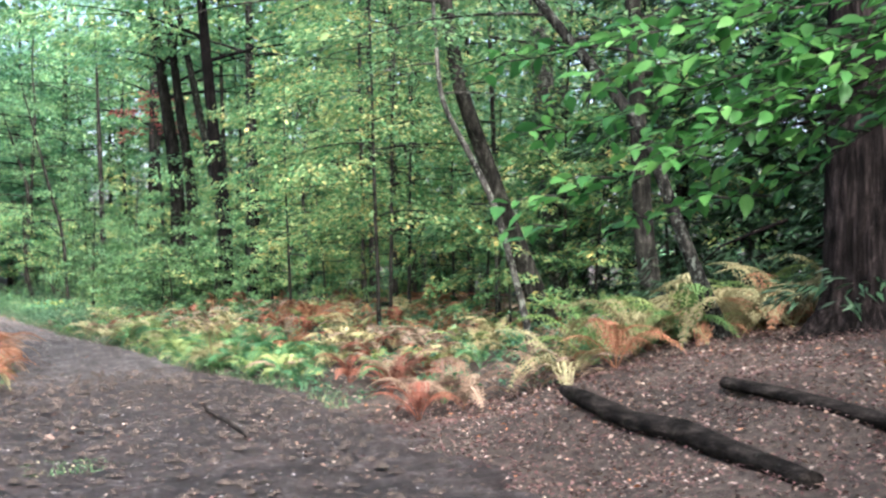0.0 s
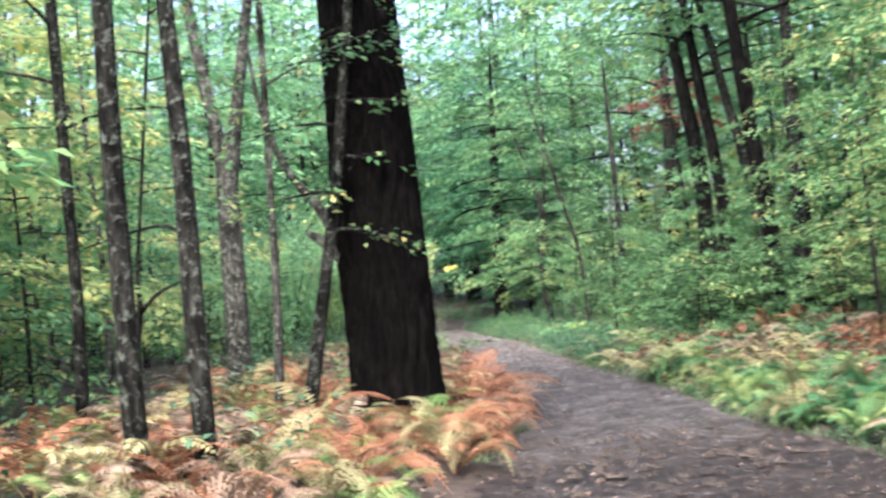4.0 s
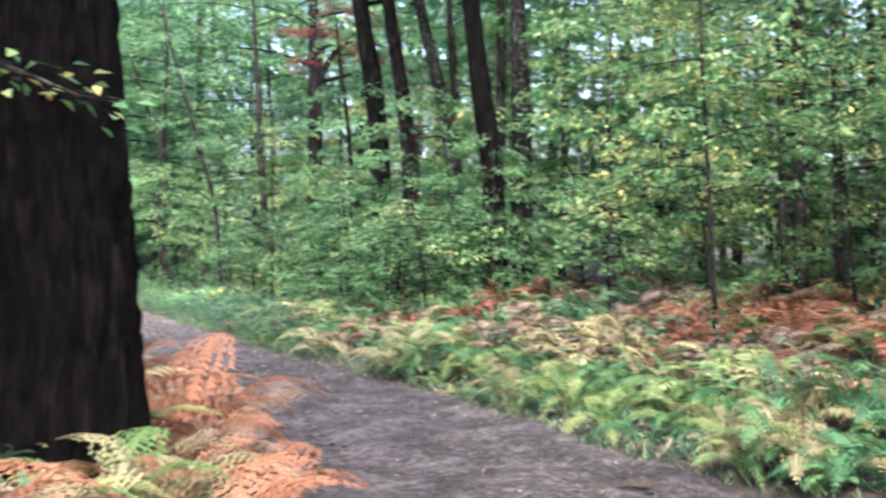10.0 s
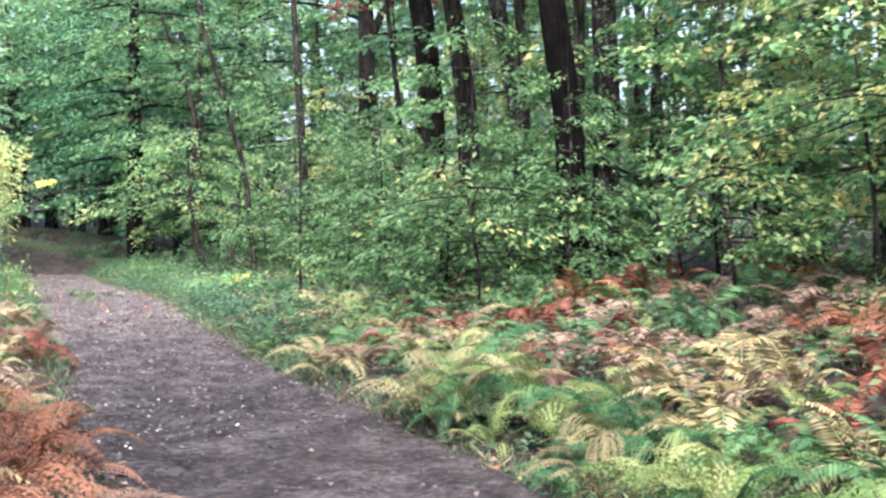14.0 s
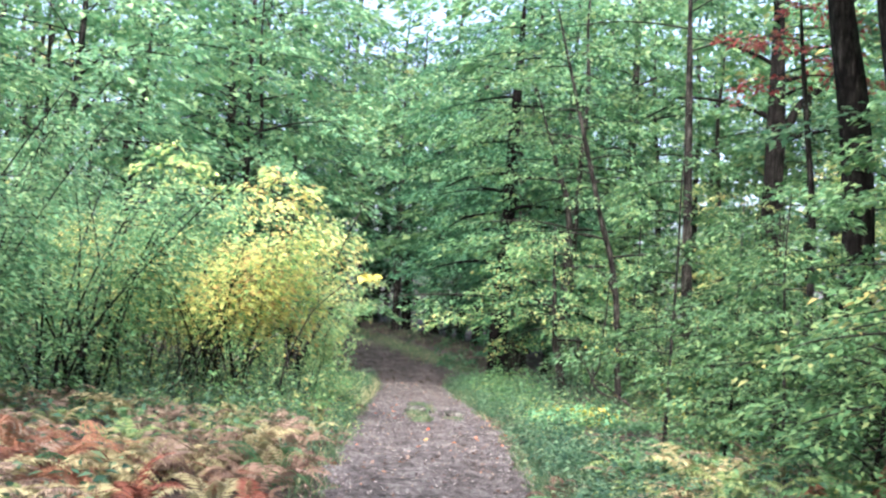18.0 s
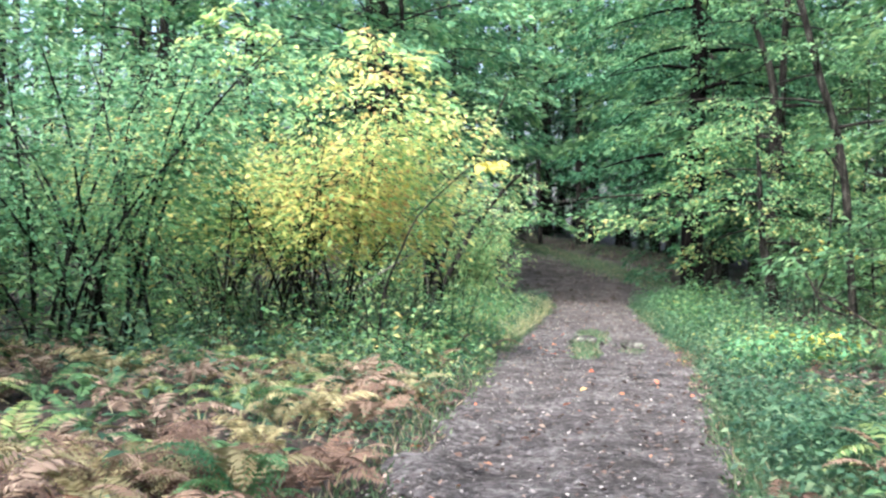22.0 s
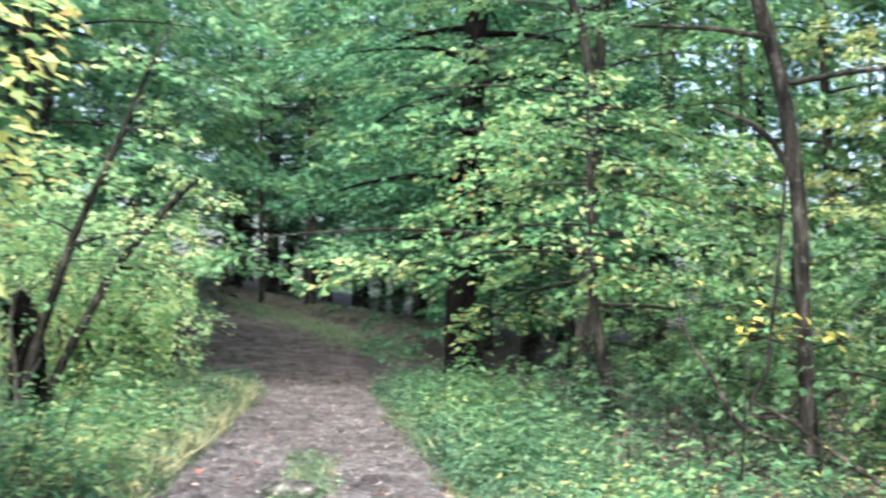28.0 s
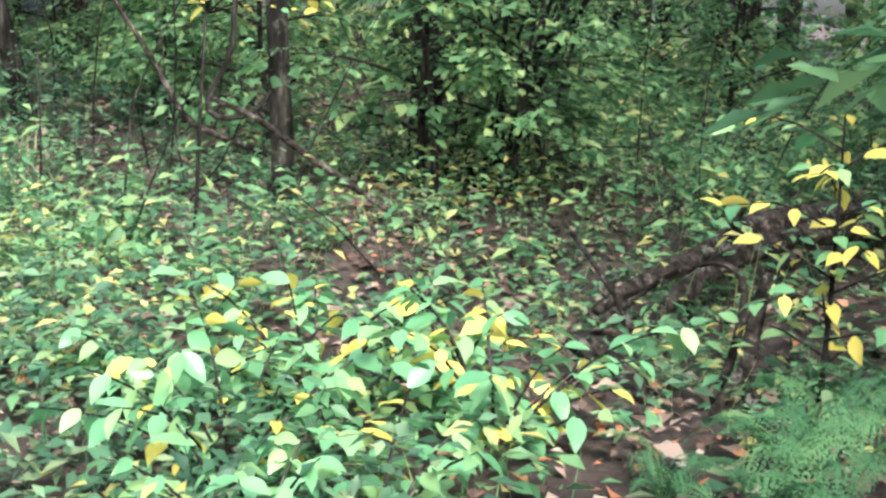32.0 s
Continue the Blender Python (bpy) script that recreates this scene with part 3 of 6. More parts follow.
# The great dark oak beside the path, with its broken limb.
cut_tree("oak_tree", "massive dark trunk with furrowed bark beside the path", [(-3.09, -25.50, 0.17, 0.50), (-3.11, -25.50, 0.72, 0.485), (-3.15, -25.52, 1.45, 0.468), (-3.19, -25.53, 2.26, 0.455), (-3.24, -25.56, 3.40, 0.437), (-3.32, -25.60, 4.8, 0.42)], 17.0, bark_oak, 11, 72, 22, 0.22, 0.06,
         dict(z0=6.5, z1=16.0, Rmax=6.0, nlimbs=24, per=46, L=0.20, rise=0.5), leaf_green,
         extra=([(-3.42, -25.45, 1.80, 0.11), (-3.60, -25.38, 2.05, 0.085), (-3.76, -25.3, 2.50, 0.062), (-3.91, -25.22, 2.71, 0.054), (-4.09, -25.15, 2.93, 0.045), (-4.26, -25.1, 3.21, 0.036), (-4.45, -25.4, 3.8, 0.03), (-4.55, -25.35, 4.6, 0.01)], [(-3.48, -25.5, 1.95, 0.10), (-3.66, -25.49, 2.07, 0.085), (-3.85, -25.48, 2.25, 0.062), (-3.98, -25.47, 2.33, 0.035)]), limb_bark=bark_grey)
LIGHT = dict(z0=3.2, z1=8.5, Rmax=1.6, nlimbs=12, per=14, L=0.10, rise=0.5)
cut_tree("leaning_sapling", "thin leaning grey-brown stem in front of the oak", [(-4.11, -25.98, 0.10, 0.080), (-3.95, -26.02, 0.98, 0.074), (-3.81, -26.06, 1.79, 0.068), (-3.69, -26.10, 2.53, 0.062), (-3.60, -26.14, 3.14, 0.056)], 7.0, bark_lichen, 12, 14, 0, 0.2, 0.12, dict(z0=2.0, z1=6.5, Rmax=1.0, nlimbs=20, per=5, L=0.105, rise=0.1, W=0.5), leaf_turning)
cut_tree("young_tree", "slender pale grey stem among brown ferns", [(-4.37, -25.93, 0.18, 0.052), (-4.33, -25.96, 1.12, 0.048), (-4.32, -26.00, 2.12, 0.043), (-4.33, -26.02, 3.12, 0.037)], 8.0, bark_grey, 13, 12, 0, 0.15, 0.2, LIGHT, leaf_mint)
cut_tree("forked_tree", "grey lichen-covered tree that forks above head height", [(-5.25, -19.39, 0.19, 0.205), (-5.27, -19.44, 2.08, 0.176), (-5.29, -19.48, 3.5, 0.185), (-5.33, -19.48, 3.9, 0.13), (-5.47, -19.47, 4.57, 0.106)], 13.0, bark_grey, 14, 16, 0, 0.3, 0.2, HIGH, leaf_mint,
         extra=([(-5.27, -19.48, 3.45, 0.14), (-5.20, -19.5, 3.9, 0.125), (-5.10, -19.55, 4.57, 0.106), (-4.8, -19.6, 6.5, 0.08), (-4.6, -19.6, 9.5, 0.03)],))
cut_tree("young_tree", "thin grey-brown trunk in the ferny wood", [(-6.40, -25.75, 0.05, 0.072), (-6.37, -25.81, 1.57, 0.070), (-6.42, -25.86, 2.92, 0.064), (-6.48, -25.93, 4.85, 0.060)], 10.0, bark_lichen, 15, 12, 0, 0.2, 0.2, LIGHT, leaf_turning)
cut_tree("young_tree", "straight brown trunk with pale lichen patches", [(-5.27, -29.28, 0.26, 0.098), (-5.32, -29.33, 1.54, 0.088), (-5.35, -29.37, 2.66, 0.080), (-5.36, -29.42, 3.94, 0.077)], 12.0, bark_lichen, 16, 14, 0, 0.2, 0.15, dict(z0=4.6, z1=11, Rmax=2.0, nlimbs=12, per=18, L=0.12, rise=0.5), leaf_turning)
cut_tree("young_tree", "dark mossy trunk blotched with grey lichen", [(-4.75, -29.38, 0.10, 0.088), (-4.79, -29.43, 1.51, 0.082), (-4.82, -29.49, 2.83, 0.074), (-4.88, -29.52, 3.90, 0.066)], 11.0, bark_lichen, 17, 14, 0, 0.2, 0.15, dict(z0=4.4, z1=10, Rmax=2.0, nlimbs=12, per=18, L=0.12, rise=0.5), leaf_turning,
         extra=([(-4.80, -29.44, 2.05, 0.022), (-4.95, -29.2, 2.25, 0.016), (-5.3, -29.0, 2.2, 0.012), (-5.7, -28.8, 2.1, 0.006)],))
cut_tree("branching_sapling", "thin dark sapling with crooked bare branches", [(-6.20, -24.18, 0.17, 0.045), (-6.08, -24.22, 0.98, 0.040), (-5.98, -24.25, 1.54, 0.036), (-6.00, -24.27, 2.05, 0.028), (-5.94, -24.29, 2.56, 0.020)], 6.0, bark_brown, 81, 8, 0, 0.1, 0.12, dict(z0=2.6, z1=5.8, Rmax=1.2, nlimbs=8, per=9, L=0.10, rise=0.3), leaf_turning, extra=([(-5.98, -24.25, 1.56, 0.028), (-5.78, -24.28, 1.79, 0.022), (-5.46, -24.33, 1.92, 0.012)], [(-6.07, -24.23, 1.08, 0.028), (-6.22, -24.22, 1.39, 0.022), (-6.37, -24.20, 1.48, 0.012)]))
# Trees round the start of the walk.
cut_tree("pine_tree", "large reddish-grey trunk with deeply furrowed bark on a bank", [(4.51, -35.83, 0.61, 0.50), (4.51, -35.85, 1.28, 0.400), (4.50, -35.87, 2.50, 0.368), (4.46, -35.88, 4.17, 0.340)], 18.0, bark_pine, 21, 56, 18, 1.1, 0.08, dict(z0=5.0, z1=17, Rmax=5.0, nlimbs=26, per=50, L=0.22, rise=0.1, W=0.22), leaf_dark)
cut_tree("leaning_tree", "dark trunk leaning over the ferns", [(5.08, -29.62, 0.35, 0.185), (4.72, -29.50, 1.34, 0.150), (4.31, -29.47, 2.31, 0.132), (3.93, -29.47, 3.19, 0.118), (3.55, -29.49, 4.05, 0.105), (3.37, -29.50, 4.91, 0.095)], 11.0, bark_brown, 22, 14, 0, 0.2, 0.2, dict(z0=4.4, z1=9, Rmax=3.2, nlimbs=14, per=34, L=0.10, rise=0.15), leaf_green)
cut_tree("leaning_sapling", "thin grey stem leaning across a darker trunk", [(3.24, -31.88, 0.30, 0.056), (3.04, -31.75, 1.36, 0.046), (2.81, -31.60, 2.33, 0.042), (2.54, -31.44, 2.96, 0.038), (2.24, -31.27, 3.58, 0.034), (2.20, -31.24, 4.21, 0.028)], 6.0, bark_grey, 23, 10, 0, 0.1, 0.2, dict(z0=3.2, z1=5.6, Rmax=1.5, nlimbs=8, per=18, L=0.10, rise=0.1), leaf_green)
cut_tree("woodland_tree", "dark straight trunk behind yellow ferns", [(5.11, -31.83, 0.92, 0.150), (4.98, -31.77, 1.87, 0.130), (4.90, -31.76, 3.56, 0.115), (4.83, -31.75, 5.02, 0.10)], 13.0, bark_brown, 24, 14, 0, 0.3, 0.25, dict(z0=3.4, z1=12.0, Rmax=2.6, nlimbs=22, per=26, L=0.12, rise=0.1), leaf_green)
cut_tree("woodland_tree", "greyish straight trunk among the ferns", [(7.28, -26.72, 0.15, 0.185), (7.20, -26.66, 1.2, 0.16), (7.03, -26.55, 2.73, 0.145), (6.88, -26.44, 5.42, 0.125)], 14.0, bark_grey, 26, 12, 0, 0.25, 0.25, dict(z0=5.6, z1=13.0, Rmax=2.6, nlimbs=16, per=26, L=0.12, rise=0.2), leaf_turning)
cut_tree("leaning_tree", "slender grey trunk bending over beside the pine", [(3.74, -34.80, 0.51, 0.090), (3.38, -34.48, 1.74, 0.074), (3.05, -34.21, 2.98, 0.066), (2.58, -33.86, 3.71, 0.060), (2.15, -33.55, 4.38, 0.052)], 7.5, bark_lichen, 25, 12, 0, 0.25, 0.2, dict(z0=3.0, z1=7, Rmax=2.0, nlimbs=12, per=22, L=0.11, rise=0.2), leaf_green)
cut_tree("woodland_tree", "grey trunk standing back in the wood", [(8.85, -24.52, 0.89, 0.212), (8.64, -24.43, 2.39, 0.178), (8.48, -24.39, 4.62, 0.165), (8.32, -24.34, 6.85, 0.145)], 14.0, bark_grey, 26, 12, 0, 0.2, 0.3, HIGH, leaf_green)
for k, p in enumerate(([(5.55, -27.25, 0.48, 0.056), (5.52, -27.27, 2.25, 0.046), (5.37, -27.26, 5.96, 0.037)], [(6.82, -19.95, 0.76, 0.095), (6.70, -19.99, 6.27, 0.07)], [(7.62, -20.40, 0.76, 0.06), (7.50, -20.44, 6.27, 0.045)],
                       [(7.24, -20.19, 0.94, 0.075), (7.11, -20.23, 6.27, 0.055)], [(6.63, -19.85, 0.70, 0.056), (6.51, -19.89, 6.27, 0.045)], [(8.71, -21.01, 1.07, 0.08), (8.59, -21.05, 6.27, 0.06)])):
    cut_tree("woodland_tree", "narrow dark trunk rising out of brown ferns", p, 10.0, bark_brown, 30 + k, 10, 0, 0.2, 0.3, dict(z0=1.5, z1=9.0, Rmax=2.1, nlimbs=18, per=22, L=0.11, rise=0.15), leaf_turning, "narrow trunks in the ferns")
# The group of trunks behind the bushes to the right of the path.
def trunk_group(rows, first):
    """Tall trunks with high crowns; first: the number of the first one."""
    for k, (p, bk, lab, ex) in enumerate(rows, first):
        cut_tree("woodland_tree", lab, p, 13.0 + k % 3, bk, 50 + k, 12, 0, 0.25, 0.3, dict(z0=6.5, z1=12.5, Rmax=3.6, nlimbs=14, per=20, L=0.22, rise=0.4), (leaf_green, leaf_mint, leaf_turning)[k % 3], "", ex)


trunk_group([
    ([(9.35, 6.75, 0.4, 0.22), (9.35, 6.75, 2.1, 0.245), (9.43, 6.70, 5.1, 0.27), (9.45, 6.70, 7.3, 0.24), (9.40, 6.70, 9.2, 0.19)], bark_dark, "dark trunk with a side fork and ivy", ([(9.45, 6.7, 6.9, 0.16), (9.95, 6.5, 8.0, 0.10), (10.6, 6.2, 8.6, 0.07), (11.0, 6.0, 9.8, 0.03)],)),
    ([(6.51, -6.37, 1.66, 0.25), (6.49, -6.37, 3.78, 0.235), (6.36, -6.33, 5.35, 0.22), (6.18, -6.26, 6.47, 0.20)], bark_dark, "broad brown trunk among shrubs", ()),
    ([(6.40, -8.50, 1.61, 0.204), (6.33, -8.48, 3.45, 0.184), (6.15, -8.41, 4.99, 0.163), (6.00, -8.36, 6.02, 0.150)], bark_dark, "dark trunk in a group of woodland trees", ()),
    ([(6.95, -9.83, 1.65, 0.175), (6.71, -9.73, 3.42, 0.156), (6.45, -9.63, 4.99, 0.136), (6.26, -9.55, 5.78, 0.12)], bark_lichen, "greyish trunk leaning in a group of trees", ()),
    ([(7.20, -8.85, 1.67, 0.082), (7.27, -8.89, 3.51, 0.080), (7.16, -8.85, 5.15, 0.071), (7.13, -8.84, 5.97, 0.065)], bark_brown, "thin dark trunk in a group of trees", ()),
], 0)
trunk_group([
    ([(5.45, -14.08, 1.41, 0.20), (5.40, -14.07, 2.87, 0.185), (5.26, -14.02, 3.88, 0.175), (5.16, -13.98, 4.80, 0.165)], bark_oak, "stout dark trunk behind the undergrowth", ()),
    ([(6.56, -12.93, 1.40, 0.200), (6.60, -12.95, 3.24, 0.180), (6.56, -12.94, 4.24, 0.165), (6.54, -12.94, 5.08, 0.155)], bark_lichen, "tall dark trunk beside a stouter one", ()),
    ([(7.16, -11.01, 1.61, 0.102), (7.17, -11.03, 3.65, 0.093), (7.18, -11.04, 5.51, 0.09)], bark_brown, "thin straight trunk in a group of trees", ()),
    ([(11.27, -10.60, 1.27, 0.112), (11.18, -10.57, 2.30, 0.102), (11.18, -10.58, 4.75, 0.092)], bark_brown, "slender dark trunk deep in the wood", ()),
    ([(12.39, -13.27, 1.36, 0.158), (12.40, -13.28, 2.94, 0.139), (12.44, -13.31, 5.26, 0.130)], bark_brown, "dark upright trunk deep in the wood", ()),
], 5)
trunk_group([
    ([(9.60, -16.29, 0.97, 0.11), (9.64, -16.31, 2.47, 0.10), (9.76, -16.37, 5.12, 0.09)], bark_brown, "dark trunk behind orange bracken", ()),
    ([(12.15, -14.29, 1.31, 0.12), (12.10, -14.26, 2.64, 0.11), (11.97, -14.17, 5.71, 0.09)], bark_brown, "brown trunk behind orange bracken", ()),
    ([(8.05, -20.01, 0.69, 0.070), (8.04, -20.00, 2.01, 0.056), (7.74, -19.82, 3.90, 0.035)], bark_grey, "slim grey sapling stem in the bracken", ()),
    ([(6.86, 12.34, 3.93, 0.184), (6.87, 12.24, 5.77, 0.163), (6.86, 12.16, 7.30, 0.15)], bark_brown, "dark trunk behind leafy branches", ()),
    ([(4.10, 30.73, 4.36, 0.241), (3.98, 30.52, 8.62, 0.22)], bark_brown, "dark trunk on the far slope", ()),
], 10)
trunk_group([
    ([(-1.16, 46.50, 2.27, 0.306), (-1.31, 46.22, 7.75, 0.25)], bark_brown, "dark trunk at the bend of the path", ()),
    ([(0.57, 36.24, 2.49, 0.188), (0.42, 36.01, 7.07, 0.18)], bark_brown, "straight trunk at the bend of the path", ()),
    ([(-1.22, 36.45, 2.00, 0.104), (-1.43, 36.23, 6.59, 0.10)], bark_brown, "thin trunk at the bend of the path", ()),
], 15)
cut_tree("red_maple", "slim maple with a few crimson leaves", [(6.75, -3.9, 0.5, 0.07), (6.7, -3.9, 4.0, 0.06), (6.5, -3.8, 6.0, 0.045)], 7.6, bark_brown, 69, 9, 0, 0.2, 0.25, dict(z0=5.8, z1=7.2, Rmax=1.5, nlimbs=9, per=14, L=0.13, rise=0.15), leaf_red)
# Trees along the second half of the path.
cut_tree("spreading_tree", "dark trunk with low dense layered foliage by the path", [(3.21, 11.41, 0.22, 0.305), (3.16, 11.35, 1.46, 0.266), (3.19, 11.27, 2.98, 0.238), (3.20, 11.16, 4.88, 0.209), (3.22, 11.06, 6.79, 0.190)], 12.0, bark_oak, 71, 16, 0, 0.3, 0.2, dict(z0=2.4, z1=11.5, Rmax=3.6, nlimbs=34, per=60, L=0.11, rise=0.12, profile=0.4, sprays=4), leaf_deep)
cut_tree("small_tree", "small tree with yellowing layered leaves over the verge", [(3.98, 4.07, 0.48, 0.095), (3.86, 4.05, 1.03, 0.080), (3.73, 4.04, 1.52, 0.066), (3.66, 3.99, 2.50, 0.050)], 4.2, bark_brown, 72, 12, 0, 0.25, 0.15, dict(z0=1.3, z1=3.6, Rmax=2.3, nlimbs=16, per=44, L=0.095, rise=0.1, profile=0.35, sprays=4), leaf_turning)
cut_tree("young_tree", "thin dark trunk with vines in the undergrowth", [(4.42, -0.29, 0.14, 0.067), (4.30, -0.34, 1.39, 0.058), (4.22, -0.39, 2.43, 0.060), (4.06, -0.42, 3.26, 0.062), (3.85, -0.43, 3.88, 0.058)], 8.0, bark_brown, 73, 12, 0, 0.3, 0.15, dict(z0=2.9, z1=7.5, Rmax=1.8, nlimbs=12, per=20, L=0.10, rise=0.3), leaf_green, extra=([(4.2, -0.4, 2.5, 0.03), (4.0, -0.3, 2.95, 0.022), (3.6, -0.2, 3.1, 0.012)],))
cut_tree("woodland_tree", "dark upright trunk among leafy shrubs", [(5.82, 0.47, 0.17, 0.112), (5.85, 0.53, 1.08, 0.113), (5.85, 0.60, 2.13, 0.113), (5.83, 0.65, 2.75, 0.112)], 11.0, bark_brown, 74, 12, 0, 0.3, 0.2, HIGH, leaf_green)
cut_tree("young_tree", "bent trunk behind layered leaves", [(4.43, 7.60, 0.6, 0.115), (4.43, 7.60, 3.26, 0.103), (4.45, 7.53, 4.52, 0.092), (4.34, 7.50, 5.30, 0.076), (4.08, 7.49, 5.93, 0.06)], 8.0, bark_brown, 75, 12, 0, 0.3, 0.2, dict(z0=3.0, z1=7.8, Rmax=2.6, nlimbs=16, per=36, L=0.10, rise=0.2), leaf_green)
for k, (x, y, h) in enumerate(((3.7, -15.0, 2.1), (5.2, -17.9, 1.9))):
    cut_tree("small_tree", "low sapling with level sprays of yellow-green leaves", [(x, y, gz(x, y) - 0.03, 0.026), (x + 0.05, y - 0.04, 0.9, 0.02), (x - 0.08, y + 0.05, h - 0.3, 0.009)], h, bark_brown, 80 + k, 8, 0, 0.2, 0.2, dict(z0=0.8, z1=h - 0.2, Rmax=1.05, nlimbs=8, per=14, L=0.085, rise=0.06, profile=0.3, sprays=4), leaf_turning)
# ---- leafy trees and saplings that fill the wood ----
srng = np.random.default_rng(77)
SAP, SHR, FAR = "saplings under the trees", "shrubs along the path", "trees of the far wood"
sap_green = stock_tree("sapling", "leafy green sapling with level sprays of leaves", 101, 5.0, 0.03, 0.7, 1.7, 14, 26, 0.125, bark_brown, leaf_green, rise=0.15, profile=0.5, group=SAP)
sap_mint = stock_tree("sapling", "pale green leafy sapling in the understorey", 102, 5.5, 0.032, 0.9, 1.9, 14, 26, 0.13, bark_brown, leaf_mint, rise=0.15, profile=0.45, group=SAP)
sap_high = stock_tree("sapling", "tall thin sapling with soft yellow-green leaves above head height", 119, 6.5, 0.035, 2.0, 2.3, 16, 34, 0.10, bark_brown, leaf_turning, rise=0.15, profile=0.35, group=SAP)
sap_turn = stock_tree("sapling", "sapling with yellowing autumn leaves", 103, 4.5, 0.03, 0.6, 1.6, 13, 31, 0.12, bark_brown, leaf_turning, rise=0.15, profile=0.45, group=SAP)
sap_deep = stock_tree("sapling", "dense dark green sapling with layered leaves", 104, 6.0, 0.055, 1.0, 2.0, 15, 30, 0.135, bark_brown, leaf_deep, rise=0.12, profile=0.5, group=SAP)
mid_mint = stock_tree("understorey_tree", "spreading pale green tree with layered leaves", 111, 9.0, 0.09, 1.8, 2.7, 18, 30, 0.165, bark_brown, leaf_mint, 0.8, rise=0.2, profile=0.4, group="middle-sized trees")
mid_green = stock_tree("understorey_tree", "spreading green tree with drooping leaf sprays", 112, 9.5, 0.10, 1.6, 2.7, 18, 30, 0.165, bark_brown, leaf_green, 0.8, rise=0.2, profile=0.4, group="middle-sized trees")
mid_turn = stock_tree("understorey_tree", "spreading tree with yellow-green autumn leaves", 113, 8.5, 0.09, 1.6, 2.6, 18, 30, 0.165, bark_grey, leaf_turning, 0.8, rise=0.2, profile=0.4, group="middle-sized trees")
bush_green = stock_tree("shrub", "low shrub with small green leaves", 105, 1.9, 0.02, 0.12, 0.95, 18, 13, 0.10, bark_brown, leaf_green, rise=0.5, profile=0.3, group=SHR, droop=0.2)
bush_turn = stock_tree("shrub", "low shrub with yellow-green leaves", 106, 1.7, 0.02, 0.12, 0.95, 16, 13, 0.10, bark_brown, leaf_turning, rise=0.5, profile=0.3, group=SHR, droop=0.2)
bush_deep = stock_tree("shrub", "green shrub with rounded leaves and dark stems", 114, 1.8, 0.02, 0.2, 0.8, 16, 14, 0.085, bark_brown, leaf_green, rise=0.6, profile=0.3, group=SHR, droop=0.2, W=0.75)
hemlock_near = stock_tree("hemlock_tree", "dark evergreen with dense low feathery boughs", 116, 12.0, 0.18, 1.0, 3.4, 40, 33, 0.27, bark_pine, leaf_dark, 0.3, rise=-0.03, group="dark evergreens", profile=0.7, W=0.22, droop=0.4)
canopy_mint = stock_tree("woodland_tree", "tall tree with pale green leaves arching over the path", 117, 14.0, 0.15, 5.4, 4.6, 26, 31, 0.23, bark_brown, leaf_mint, 1.0, rise=0.35, profile=0.35, group="trees over the path")
mid_gold = stock_tree("understorey_tree", "slender tree with pale yellow autumn leaves", 118, 7.5, 0.07, 1.4, 2.4, 17, 30, 0.15, bark_grey, leaf_gold, 0.8, rise=0.2, profile=0.4, group="middle-sized trees")
mid_deep = stock_tree("understorey_tree", "dense dark green tree that shades the path", 115, 9.0, 0.10, 2.9, 3.3, 28, 22, 0.205, bark_brown, leaf_deep, 0.8, rise=0.2, profile=0.35, group="middle-sized trees")
tall_mint = stock_tree("woodland_tree", "tall pale green broadleaf tree", 107, 15.0, 0.12, 1.6, 3.8, 26, 12, 0.35, bark_brown, leaf_mint, 1.0, rise=0.5, group=FAR)
tall_green = stock_tree("woodland_tree", "tall green broadleaf tree in the distance", 108, 16.0, 0.13, 1.8, 3.9, 26, 12, 0.35, bark_brown, leaf_green, 1.0, rise=0.5, group=FAR)
tall_turn = stock_tree("woodland_tree", "tall tree with yellow-green autumn leaves", 109, 14.0, 0.12, 1.6, 3.6, 26, 12, 0.34, bark_grey, leaf_turning, 1.0, rise=0.5, group=FAR)
hemlock = stock_tree("hemlock_tree", "dark evergreen with drooping feathery branches", 110, 14.0, 0.2, 1.5, 3.3, 38, 14, 0.32, bark_pine, leaf_dark, 0.3, rise=-0.05, group="dark evergreens", profile=0.75, W=0.22, droop=0.4)

# Ground that stays open: fern beds, the verges and the clearing at the end of the walk.
OPEN = [(-7.4, -1.0, -46, -20.5), (1.0, 8.6, -46, -13.4), (-4.8, -0.8, -22, -6.5), (1.2, 5.6, -8.4, -0.9), (1.0, 3.0, -10, 14), (5.4, 9.6, -4.5, 5.5)]


def scatter(rng, n, x0, x1, y0, y1, apart, s0, s1, clear=2.0):
    """Spots in a box that keep apart and stay off the path and the open ground."""
    got, tries = [], 0
    while len(got) < n and tries < 3000:
        tries += 1
        x, y = rng.uniform(x0, x1), rng.uniform(y0, y1)
        if abs(x - centre(y)) < clear + np.interp(y, CY, CW) or any(a < x < b and c < y < d for a, b, c, d in OPEN):
            continue
        if all((x - a) ** 2 + (y - b) ** 2 > apart**2 for a, b, _ in got):
            got.append((float(x), float(y), float(rng.uniform(s0, s1))))
    return got


